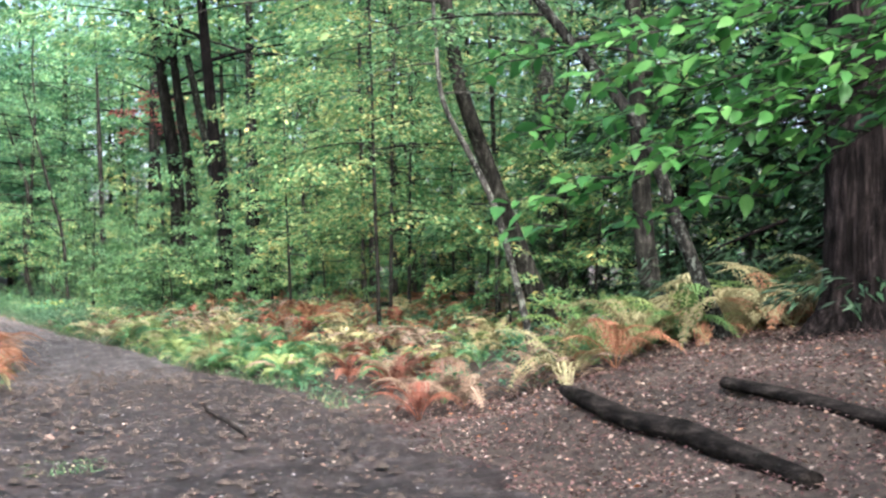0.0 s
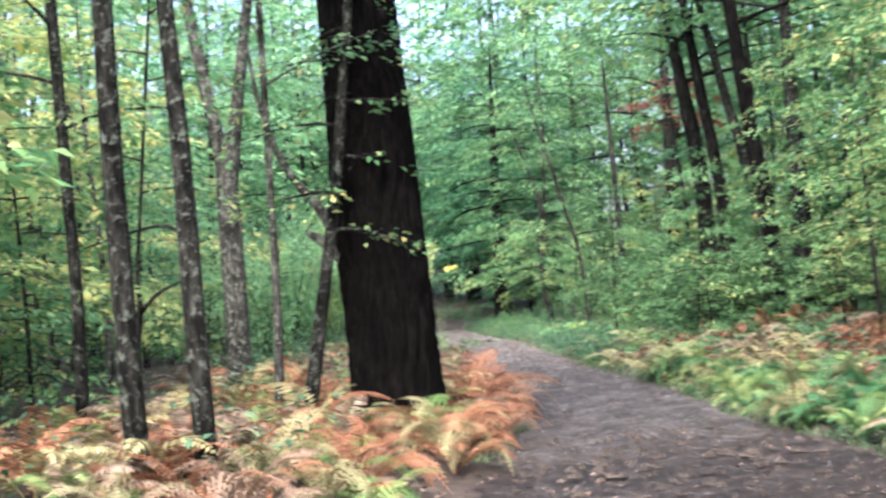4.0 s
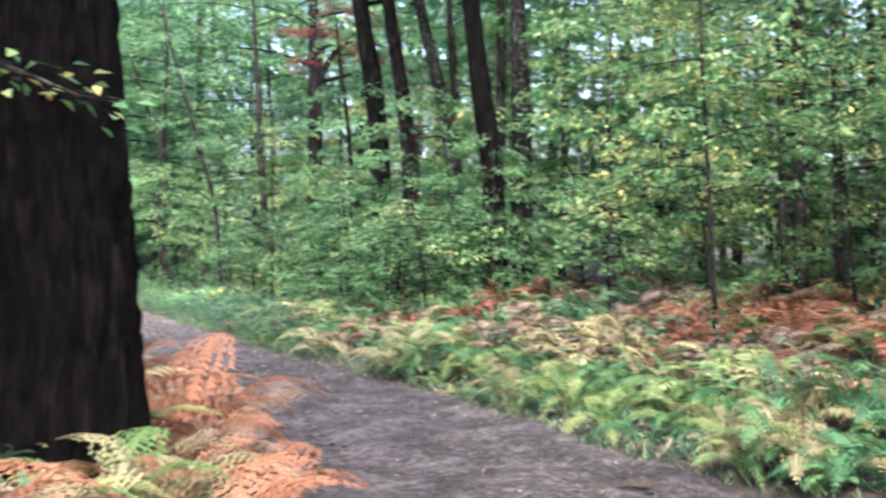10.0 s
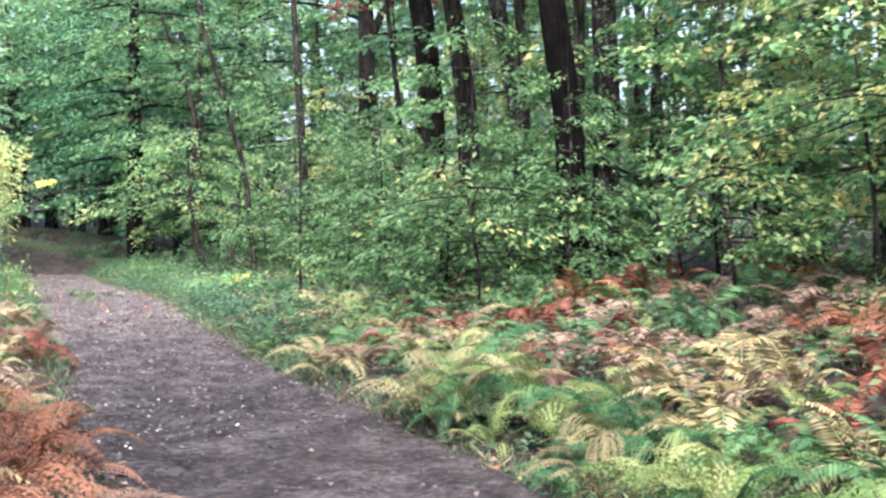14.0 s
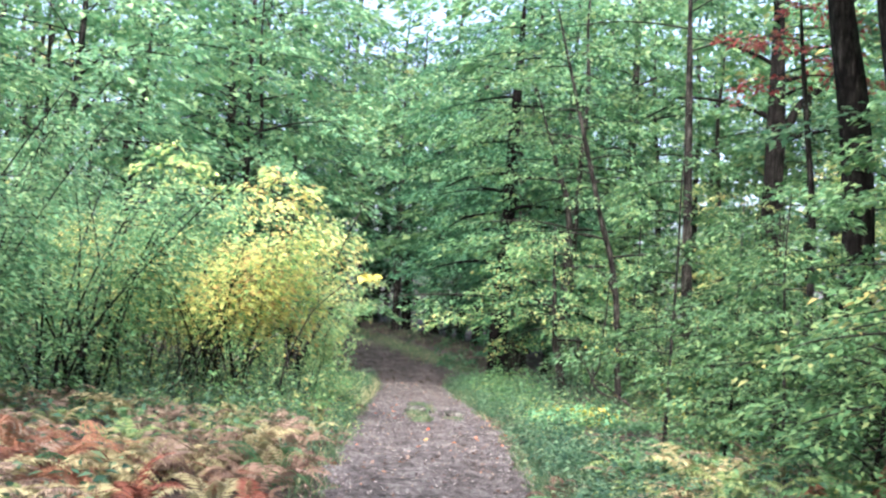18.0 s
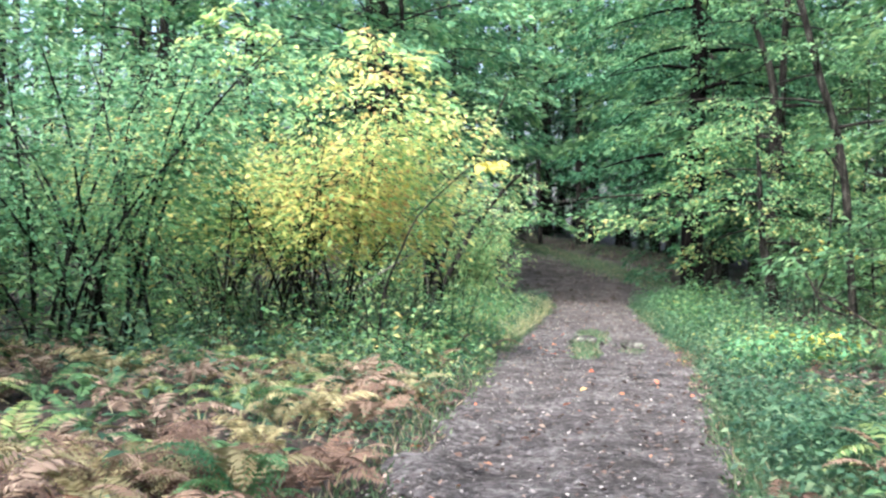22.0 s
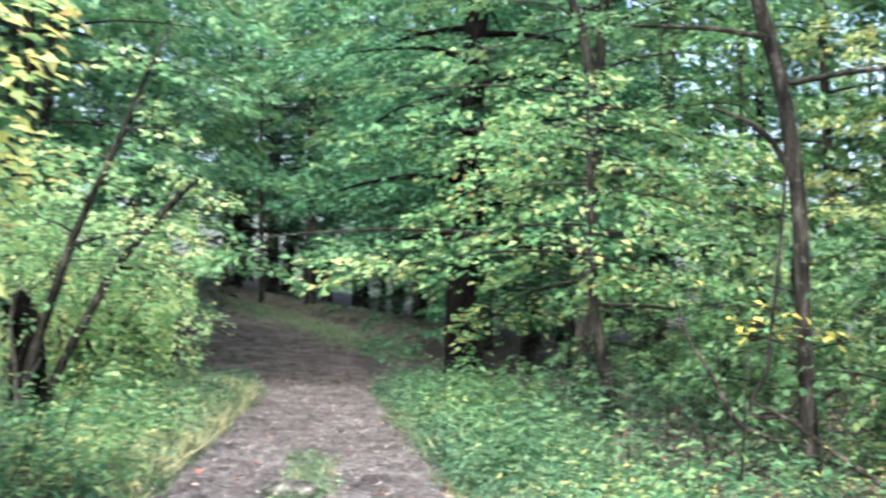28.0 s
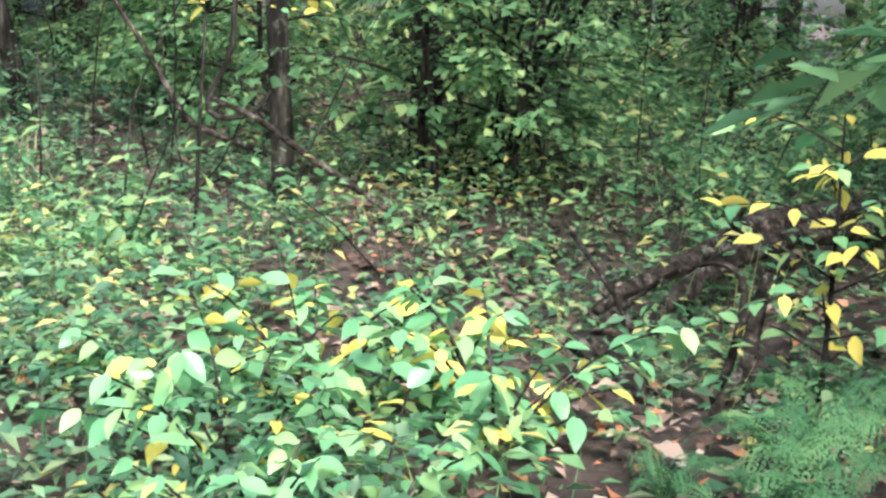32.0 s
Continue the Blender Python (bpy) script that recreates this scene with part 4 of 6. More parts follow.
planted(sap_mint, [(-3.4, 12.0, 0.9), (7.4, -22.5, 0.9)] + scatter(srng, 5, -15, -7.6, -26, 4, 2.2, 0.8, 1.2) + scatter(srng, 3, 7, 14, -32, -14, 2.2, 0.8, 1.2), 201)
planted(sap_high, [(3.3, -27.4, 0.95), (4.6, -25.2, 1.0), (5.8, -23.6, 0.95), (6.6, -27.6, 1.0), (4.2, -21.6, 0.8)], 219)
planted(sap_green, [(3.6, -7.4, 0.8), (4.7, -15.3, 0.55), (6.0, -13.0, 0.7), (4.6, -12.2, 0.6), (4.3, -9.7, 0.55), (5.7, 5.6, 1.0), (4.6, -9.0, 0.6), (4.9, -6.8, 0.6), (4.0, -11.0, 0.6), (4.6, -12.9, 0.8)]  + scatter(srng, 5, 7, 15, -30, -8, 2.2, 0.8, 1.2) + scatter(srng, 1, -16, -9.6, -30, -4, 2.2, 0.8, 1.2), 202)
planted(sap_turn, [(8.4, -25.4, 1.1), (7.2, -29.6, 1.0), (5.9, -29.4, 0.8), (6.3, -25.6, 0.9), (5.6, -22.2, 0.7), (6.1, -19.0, 0.75), (7.9, -18.6, 0.8), (9.6, -22.4, 1.0), (4.7, -29.0, 0.6), (7.4, -17.4, 0.5), (9.0, -19.2, 0.6), (-7.8, -22.0, 1.0), (-8.6, -17.0, 1.1)] + scatter(srng, 5, 7, 13, -24, 6, 2.4, 0.7, 1.1) + scatter(srng, 4, -14, -8, -26, -4, 2.4, 0.8, 1.2), 203)
planted(sap_deep, [(3.3, 14.4, 0.8), (5.3, 12.6, 1.1), (3.6, 17.6, 0.9), (6.6, 15.0, 1.2), (-3.6, 19.0, 0.9), (-5.6, 14.5, 1.2), (4.6, 21.5, 1.0), (7.4, 19.5, 1.2), (5.5, 27, 0.9), (3.5, 34, 1.0), (6, 44, 1.1), (-7, 27, 1.1)], 204)
planted(mid_mint, [(12.8, 16.0, 1.3), (13.5, -9.0, 1.1), (-4.4, 13.5, 1.35), (-9.0, 7.0, 1.2), (-11.0, -1.0, 1.2), (8.8, -5.0, 1.0), (-9.6, 2.0, 0.9), (9.5, -24, 1.0), (-9.5, -9, 1.0), (-11, -19, 1.0), (10.5, -14, 1.0), (-4.5, 30, 1.1), (0.8, 52, 1.1)], 211)
planted(mid_green, [(4.6, 8.4, 1.2), (9.4, 10.5, 1.2), (11.6, 8.6, 1.3), (14.0, 13.0, 1.4), (9.6, 14.5, 1.3), (-9.2, 10.0, 0.9), (6.8, 24, 1.0), (11, 8, 1.0), (-8.8, 12, 1.0), (11.5, -35, 1.0)], 212)
planted(mid_gold, [(-7.4, -18.4, 0.9), (-8.6, -24.4, 1.0), (-9.4, -14.6, 1.1), (-9.8, -28.5, 1.0), (8.4, -16.4, 0.75), (9.6, -3.4, 0.7), (8.6, 6.6, 0.7), (11.6, 3.4, 0.8), (7.2, 2.2, 0.4), (11.2, -25.0, 0.9)], 218)
planted(mid_turn, [(9.0, -16.8, 0.8), (8.2, -11.5, 0.9), (10.4, -19.5, 1.0), (9.0, -29.5, 1.0), (7.4, -14.6, 0.7), (11.5, -21.5, 0.9), (-9.8, -25.0, 1.0), (-8.4, -31.5, 1.0), (-13, -13, 1.0), (9.2, -8.2, 0.8), (10.8, -1.0, 0.9), (-10.0, -4.8, 0.8)], 213)
planted(bush_green, [(3.9, -13.4, 0.9), (5.0, -14.8, 0.85), (4.2, -11.4, 0.8), (4.1, -12.6, 0.7), (4.0, -8.8, 0.9), (4.4, -10.2, 0.9), (4.9, 6.0, 0.85), (-4.8, -3.6, 1.0), (-5.4, -7.6, 1.1), (-2.6, 10.0, 0.8)] + scatter(srng, 12, 5, 10, -24, 6, 1.2, 0.7, 1.0) + scatter(srng, 7, -11, -6, -22, 6, 1.4, 0.8, 1.1), 205)
planted(bush_turn, [(8.6, -1.6, 0.8), (7.9, 1.6, 0.7), (4.9, 3.0, 0.6), (-3.2, 8.4, 0.8)] + scatter(srng, 10, 5, 10, -20, 6, 1.3, 0.7, 1.0) + scatter(srng, 8, -10, -6, -22, 6, 1.4, 0.8, 1.0), 206)
planted(bush_deep, [(5.2, -0.5, 1.0), (5.6, -0.9, 0.85), (7.0, -3.0, 0.8), (6.7, -3.5, 0.7), (4.6, -14.0, 0.9)] + scatter(srng, 2, 8, 10, -7, 5, 1.2, 0.7, 1.0), 214)
planted(tall_mint, [(-7.2, 9.0, 0.85), (-10.5, 4.0, 0.9), (-5.4, 18.0, 0.95), (-3.0, 43.0, 1.0), (8.4, 14.0, 0.9), (10.5, -7.5, 0.9), (-12.0, -6.0, 0.95), (12.5, -18.0, 0.9)] + scatter(srng, 5, -20, 20, 34, 56, 5.0, 0.9, 1.3, 3.0) + scatter(srng, 3, 15, 24, -45, 25, 5.0, 0.9, 1.2) + scatter(srng, 3, -24, -14, -40, 30, 5.0, 0.9, 1.2), 207)
# Copies south of -48 are unseen, added behind the start to block low light.
planted(tall_green, [(3.4, 31.0, 1.5), (6.4, 36.5, 1.6), (-6.6, 33.0, 1.5), (2.6, 45.0, 1.7), (-3.0, 53.0, 1.7), (8.5, 27.0, 1.4), (-9.5, 41.0, 1.6), (4.8, 25.0, 1.15), (-3.6, 27.0, 1.15)] + scatter(srng, 4, 14, 24, -45, 30, 5.0, 0.9, 1.2) + scatter(srng, 3, -24, -13, -45, 40, 5.0, 0.9, 1.2) + scatter(srng, 5, -18, 14, -60, -48, 5.0, 0.9, 1.2) + scatter(srng, 3, -20, 20, 48, 62, 5.0, 1.0, 1.3), 208)
planted(tall_turn, [(-10.4, -12.5, 0.8), (12.0, 9.5, 0.9), (9.8, -13.0, 0.8), (-11, -22, 0.9)] + scatter(srng, 3, 15, 26, -40, 30, 5.0, 0.9, 1.2) + scatter(srng, 5, -26, -13, -40, 30, 5.0, 0.9, 1.2), 209)
planted(hemlock_near, [(7.6, -34.6, 0.7), (8.2, -32.4, 0.8), (6.4, -37.2, 0.7), (9.2, -33.0, 0.8), (9.4, -29.4, 0.9), (10.4, -31.4, 0.9), (8.3, -28.6, 0.75)], 216)
planted(canopy_mint, [(-4.4, 13.6, 1.05), (5.2, 22.6, 1.2), (-5.2, 16.0, 1.1), (5.6, 18.5, 1.1), (-8.0, 5.5, 1.0), (10.8, -4.0, 0.9), (13.4, 7.4, 0.95)], 217)
# The hemlocks near y = -50 are unseen, added to cut light from behind.
planted(hemlock, [(9.2, -38.0, 0.9), (10.4, -30.2, 0.9), (11.5, -34.5, 1.0), (4.5, -42.0, 0.8), (-9.0, -50.0, 1.0), (1.5, -51.0, 1.0), (8.0, -49.0, 1.0), (1.2, 41.0, 1.2), (-2.6, 43.5, 1.2), (4.4, 44.5, 1.1), (-0.6, 50.0, 1.3), (8.0, 26, 1.0), (-6.4, 23, 1.0), (3.6, 28.5, 0.9), (9.6, 33, 1.1), (-10, 36, 1.1), (5.6, 39, 1.1), (-6.2, 47, 1.2), (3.0, 46, 1.1), (12.5, 24, 1.0), (-11, 26, 1.1), (10, -41, 1.1), (-3, 57, 1.2), (9, 52, 1.2), (-14, 44, 1.1)], 210)
planted(mid_deep, [(3.0, 27.0, 1.2), (3.9, 19.6, 0.9), (3.2, 36.0, 1.2), (4.2, 17.2, 0.95), (-4.4, 27.0, 1.1), (4.6, 30.5, 1.1), (-8.0, 31.5, 1.1), (1.2, 40.0, 1.1), (-6.0, 37.5, 1.0), (-11.5, 39.0, 1.1), (7.0, 35.0, 1.1)], 215)

# The woods all round, too far off to pick a tree apart.


def far_woods(name, label, seed, n, mat, lo, hi, clear=0.0):
    rng = np.random.default_rng(seed)
    a = rng.uniform(0, 6.283, n)
    k = rng.uniform(lo, hi, n)
    x, y = np.cos(a) * 27 * k, -10 + np.sin(a) * 62 * k
    z = rise(x, y) + 17 * rng.random(n) ** 1.2 + 0.4
    an = np.stack([x, y, z], -1)[np.abs(x) > clear]
    n = len(an)
    stems = []
    for q in an[:: max(1, n // 40)]:
        stems.append(tube([(q[0], q[1], -0.3, 0.16), (q[0] + rng.normal(0, 0.4), q[1], 9, 0.12), (q[0] + rng.normal(0, 0.8), q[1], 19, 0.03)], 6, 3.0, None, caps=False))
    v, t, q = spray(rng, an, rng.uniform(0, 6.28, n), rng.uniform(1.2, 2.2, n), 34, 0.34, 0.6, 0.3, 0.25)
    th = base_of(name, 0, 0, 0, label, "woods", kind="stuff")
    tagged(part("foliage", make_mesh("foliage", v, t, q, mat), th), kind="stuff")
    tagged(part("stems", make_mesh("stems", *joined(stems), bark_brown, True), th), kind="stuff")


far_woods("far_woods", "pale green foliage of the woods beyond", 801, 1700, leaf_mint, 1.0, 1.5)
far_woods("far_woods", "green foliage of the woods beyond", 802, 1100, leaf_green, 1.0, 1.6)
far_woods("far_woods", "yellow-green autumn foliage of the woods beyond", 803, 500, leaf_turning, 1.0, 1.5)
far_woods("far_woods", "pale understorey foliage deeper in the wood", 804, 1500, leaf_mint, 0.5, 0.98, 11.5)
far_woods("far_woods", "yellowing understorey foliage deeper in the wood", 805, 600, leaf_turning, 0.5, 0.98, 11.5)
# ---- ferns ----
WY = [-44, -40, -36, -34, -32, -30, -28, -26, -24, -20, -16, -10, -7]
WX = [-4.8, -3.69, -4.13, -4.27, -3.8, -2.68, -1.79, -0.88, -0.42, 0.34, 0.55, 0.58, 1.17]


def frond_mesh(name, rng, mat, length, pairs=19, arch=0.5, steps=3):
    """One arching frond along +x: a ribbed stalk with pairs of toothed leaflets."""
    s = np.linspace(0.0, 1.0, pairs + 4)
    px = length * (s - 0.16 * arch * s * s)
    pz_ = length * (1.25 * s - (0.75 + 0.45 * arch) * s * s)
    stalk = tube(np.stack([px, 0 * px, pz_, 0.006 * (1 - 0.8 * s) + 0.001], 1), 3, length / 5, None, caps=False)
    pos, ax, nm, ll = [], [], [], []
    for k in range(4, pairs + 4):
        f = (k - 4) / (pairs - 1)
        w = length * 0.27 * (0.45 + 0.55 * math.sin(min(1.0, f * 3.2) * 1.57)) * (1 - f) ** 0.75 + 0.012
        d = np.array([px[k] - px[k - 1], 0, pz_[k] - pz_[k - 1]])
        d = d / np.linalg.norm(d)
        n = np.array([-d[2], 0, d[0]])
        for sd in (-1, 1):
            pos.append((px[k], 0, pz_[k]))
            ax.append(0.45 * d + sd * np.array([0, 1, 0]) - n * (0.22 + rng.uniform(-0.12, 0.2)))
            nm.append(n + rng.normal(0, 0.12, 3))
            ll.append(w * rng.uniform(0.88, 1.08))
    pos, ax, nm, ll = np.array(pos, float), np.array(ax), np.array(nm), np.array(ll)
    a = unit(ax)
    side = unit(np.cross(nm, a))
    chunks = [stalk]
    wd = length * 0.036
    if steps == 1:
        chunks.append(leaf_geo(pos, a, nm, ll, length * 0.034))
        steps = 0
    for st in range(steps):
        f0 = st / steps
        o = pos + a * (ll * f0)[:, None]
        for sg in (-1, 1):
            chunks.append(leaf_geo(o, a * 0.75 + side * sg, nm, np.minimum(wd * 1.45, ll * 0.3) * (1.1 - 0.55 * f0), wd * 0.72 * (1.0 - 0.5 * f0)))
    return make_mesh(name, *joined(chunks), mat)


frng = np.random.default_rng(41)
fern_isl = {}
for c, (lo, hi) in {"orange": ((0.20, 0.075, 0.04), (0.48, 0.25, 0.14)), "brown": ((0.11, 0.070, 0.050), (0.41, 0.32, 0.235)), "straw": ((0.22, 0.18, 0.085), (0.50, 0.47, 0.25)), "rust": ((0.11, 0.035, 0.022), (0.32, 0.12, 0.075)), "lime": ((0.10, 0.20, 0.065), (0.34, 0.40, 0.16)), "green": ((0.045, 0.14, 0.06), (0.15, 0.30, 0.12))}.items():
    fern_isl[c] = leaf_material("fern_bed_" + c, [(0.0, lo), (1.0, hi)], 0.3, 0.6, False, 0.3)
FRONDS = {c: [frond_mesh("frond", frng, m, L, 20, a, 3) for L, a in ((0.80, 0.5), (1.0, 0.85), (0.9, 1.3))] for c, m in fern_mats.items()}
PLAIN = {c: [frond_mesh("frond", frng, m, L, 22, a, 1) for L, a in ((0.80, 0.5), (1.0, 0.85), (0.9, 1.3))] for c, m in fern_mats.items()}
FERN_LABEL = {"orange": "bright orange dying bracken fern", "brown": "withered brown fern with curled fronds", "straw": "pale straw-yellow fern turning in autumn", "rust": "dark rust-red dying fern", "lime": "yellow-green fern with arching fronds", "green": "fresh green fern by the path"}


def clear_of_walk(x, y, gap=0.75):
    """Keeps plants from under the walker's feet."""
    return abs(x - np.interp(y, WY, WX)) > gap


def fern(x, y, colour, size, rng, count=7):
    if not clear_of_walk(x, y):
        return None
    th = base_of("fern", x, y, gz(x, y) - 0.02, FERN_LABEL[colour], "fern", "ferns beside the path")
    for k in range(count):
        f = part("frond", FRONDS[colour][int(rng.integers(0, 3))], th)
        f.location = (0, 0, 0)
        f.rotation_euler = (rng.normal(0, 0.14), rng.normal(-0.22, 0.2), k * 6.283 / count + rng.normal(0, 0.3))
        f.scale = (size * rng.uniform(0.75, 1.15),) * 3
    return th


def fern_tuft(colour, seed):
    """A whole clump in one mesh, for the mass of ferns."""
    rng = np.random.default_rng(seed)
    src = [np.empty(len(m.vertices) * 3, np.float32) for m in PLAIN[colour]]
    idx = []
    for m, a in zip(PLAIN[colour], src):
        m.vertices.foreach_get("co", a)
        t = np.empty(len(m.loops), np.int32)
        m.loops.foreach_get("vertex_index", t)
        n = np.empty(len(m.polygons), np.int32)
        m.polygons.foreach_get("loop_total", n)
        k3 = int((n == 3).sum())
        idx.append((t[: k3 * 3].reshape(-1, 3), t[k3 * 3 :].reshape(-1, 4)))
    chunks = []
    for k in range(6):
        i = int(rng.integers(0, 3))
        mt = Matrix.LocRotScale((0, 0, 0), Euler((rng.normal(0, 0.14), rng.normal(-0.22, 0.22), k * 1.05 + rng.normal(0, 0.3))), (rng.uniform(0.75, 1.15),) * 3)
        v = src[i].reshape(-1, 3) @ np.array(mt.to_3x3()).T
        chunks.append((v, idx[i][0], idx[i][1]))
    return make_mesh("fern", *joined(chunks), fern_mats[colour])


TUFTS = {c: [fern_tuft(c, 300 + 7 * k + i) for i in range(3)] for k, c in enumerate(fern_mats)}


far_ferns = {}


def fern_bed(rng, n, x0, x1, y0, y1, colours, s0, s1, keep=0.25, single=False, by_path=True):
    """Ferns in a box, x counted from the path's edge (to the right if positive), clear of the trodden ground."""
    for _ in range(n):
        y = rng.uniform(y0, y1)
        e = rng.uniform(x0, x1)
        w = np.interp(y, CY, CW)
        x = centre(y) + (w + e if e > 0 else -w + e) if by_path else e
        c = colours[int(rng.integers(0, len(colours)))]
        s = rng.uniform(s0, s1)
        if not clear_of_walk(x, y):
            continue
        if single or (y < -18 and abs(x - np.interp(y, WY, WX)) < 2.2):
            fern(float(x), float(y), c, s, rng)
        elif abs(x - centre(y)) - w > 0.85:
            far_ferns.setdefault(c, []).append((float(x), float(y), float(s), float(rng.uniform(0, 6.28))))
        else:
            ob = new("fern", TUFTS[c][int(rng.integers(0, 3))])
            ob.location, ob.rotation_euler, ob.scale = (x, y, gz(x, y) - 0.02), (rng.normal(0, 0.08), rng.normal(0, 0.08), rng.uniform(0, 6.28)), (s, s, s * rng.uniform(0.8, 1.1))
            tagged(ob, FERN_LABEL[c], "fern", "ferns beside the path")


# Right of the path: green and yellow in front, orange and brown behind.
fern_bed(frng, 40, 0.15, 1.3, -29.2, -13, ["lime", "straw", "green", "lime", "green"], 0.6, 0.85, single=True)
fern_bed(frng, 150, 0.05, 1.8, -29.8, -11, ["lime", "green", "straw", "straw", "green", "brown", "lime"], 0.45, 0.8)
fern_bed(frng, 60, 1.0, 4.0, -19.5, -13, ["brown", "rust", "green", "green", "lime"], 0.5, 0.85)
fern_bed(frng, 46, -3.0, -0.3, -8, 0, ["brown", "straw", "green", "brown", "brown"], 0.4, 0.65)
fern_bed(frng, 160, 1.3, 4.8, -31, -19, ["brown", "brown", "rust", "straw", "straw", "orange", "brown", "lime", "green"], 0.55, 0.9)
fern_bed(frng, 90, 3.0, 9.0, -28, -13, ["orange", "brown", "rust", "green", "brown", "orange"], 0.8, 1.1)
fern_bed(frng, 26, 0.9, 2.6, -16, -7.5, ["brown", "green", "brown", "straw"], 0.45, 0.7)
# Round the bank at the start.
fern_bed(frng, 14, 0.9, 3.4, -34.0, -29.6, ["brown", "straw", "rust", "brown", "green"], 0.6, 0.85, by_path=False, single=True)
fern_bed(frng, 36, 2.2, 6.5, -34.2, -29.5, ["brown", "straw", "lime", "straw", "rust", "green"], 0.55, 0.8, by_path=False)
# Left of the path, round the oak and on past it.
fern_bed(frng, 14, -0.9, -0.25, -28.6, -22.5, ["orange", "orange", "brown", "straw"], 0.8, 1.05, single=True)
fern_bed(frng, 130, -4.8, -0.7, -32.5, -19, ["brown", "orange", "straw", "brown", "straw", "orange", "lime"], 0.7, 1.05)
fern_bed(frng, 50, -3.0, -0.25, -22, -13, ["rust", "orange", "brown", "brown", "straw"], 0.55, 0.8)
fern_bed(frng, 20, -1.8, -0.3, -18, -8, ["brown", "brown", "straw", "green"], 0.5, 0.75, single=True)
fern_bed(frng, 70, -4.2, -0.3, -20, -13, ["straw", "straw", "brown", "lime", "brown", "orange"], 0.45, 0.75)
fern_bed(frng, 80, -4.2, -0.3, -13, -6.5, ["brown", "brown", "straw", "green", "brown", "straw", "lime"], 0.45, 0.75)
def ferns_at(*spots):
    for x, y, c, s in spots:
        fern(x, y, c, s * 1.15 if y < -32 else s, frng, 8)


ferns_at((-1.9, 8.2, "straw", 0.4), (-2.4, 6.8, "lime", 0.45), (3.9, -34.7, "straw", 1.1), (4.35, -34.35, "straw", 1.2), (4.9, -34.3, "orange", 1.2), (5.35, -34.5, "orange", 1.2), (4.6, -33.75, "straw", 1.2), (3.45, -34.35, "lime", 1.05), (3.0, -34.1, "straw", 1.0), (5.8, -34.1, "straw", 1.2), (5.2, -33.5, "lime", 1.2), (2.6, -34.3, "orange", 0.85), (2.2, -33.9, "straw", 0.9), (2.9, -33.5, "lime", 1.0), (4.0, -34.0, "straw", 1.15), (4.75, -34.6, "straw", 1.05), (4.9, -33.0, "straw", 1.1), (5.3, -33.6, "straw", 1.1), (5.6, -32.6, "orange", 1.0), (4.4, -33.2, "orange", 0.9), (3.6, -33.4, "straw", 1.0), (3.2, -33.0, "lime", 0.9), (4.7, -32.2, "lime", 1.0))
ferns_at((5.9, -33.3, "orange", 1.0), (3.8, -34.3, "orange", 0.85), (-2.95, -26.35, "lime", 0.95), (-2.72, -26.2, "straw", 0.9), (-3.35, -26.5, "brown", 0.8), (-2.35, -26.0, "orange", 0.9), (-2.3, -24.9, "orange", 1.1), (1.25, -20.2, "straw", 1.0), (1.5, -19.6, "straw", 1.0), (0.7, -33.6, "rust", 0.6), (0.95, -33.2, "brown", 0.65), (1.2, -33.6, "brown", 0.65), (-1.5, -21.4, "orange", 0.95), (-1.7, -22.2, "orange", 1.0), (-1.9, -21.0, "orange", 0.9), (-1.45, -22.9, "brown", 0.9), (-1.9, -23.4, "orange", 1.0), (-2.1, -28.0, "orange", 0.8), (-2.4, -28.8, "brown", 0.8), (-2.7, -28.2, "straw", 0.85), (-3.0, -29.4, "orange", 0.85), (-3.5, -28.6, "orange", 0.9), (-3.9, -29.8, "straw", 0.9), (-3.3, -30.3, "brown", 0.8), (-3.3, -13.2, "orange", 0.8), (-2.9, -12.7, "orange", 0.8), (-2.6, -13.0, "orange", 0.75), (-2.9, -13.6, "rust", 0.7))
ferns_at((-2.3, -13.6, "rust", 0.6), (-2.3, -13.2, "orange", 0.6), (-2.6, -14.2, "rust", 0.6), (-2.3, -14.3, "orange", 0.65), (-2.75, -13.8, "orange", 0.75), (-2.25, -14.9, "orange", 0.6), (-2.0, -14.5, "rust", 0.5), (3.6, -4.75, "green", 0.42), (4.3, -4.35, "green", 0.48), (4.75, -4.2, "green", 0.5), (4.05, -4.65, "green", 0.45), (5.0, -4.5, "green", 0.5), (2.2, -1.6, "brown", 0.45), (2.6, -2.3, "brown", 0.4), (-1.3, 4.4, "straw", 0.6), (-1.5, 1.2, "straw", 0.6), (-1.1, 2.4, "lime", 0.55), (-1.9, 2.0, "straw", 0.65), (-1.6, 3.2, "straw", 0.6), (-2.2, 0.8, "brown", 0.6), (-1.2, 0.2, "lime", 0.5), (-1.8, 5.0, "lime", 0.6))
ferns_at((-1.0, 3.4, "green", 0.5), (-2.4, 2.8, "straw", 0.6), (3.45, -4.55, "green", 0.33), (3.75, -4.85, "green", 0.36), (3.95, -4.5, "green", 0.36), (3.25, -4.85, "green", 0.3))

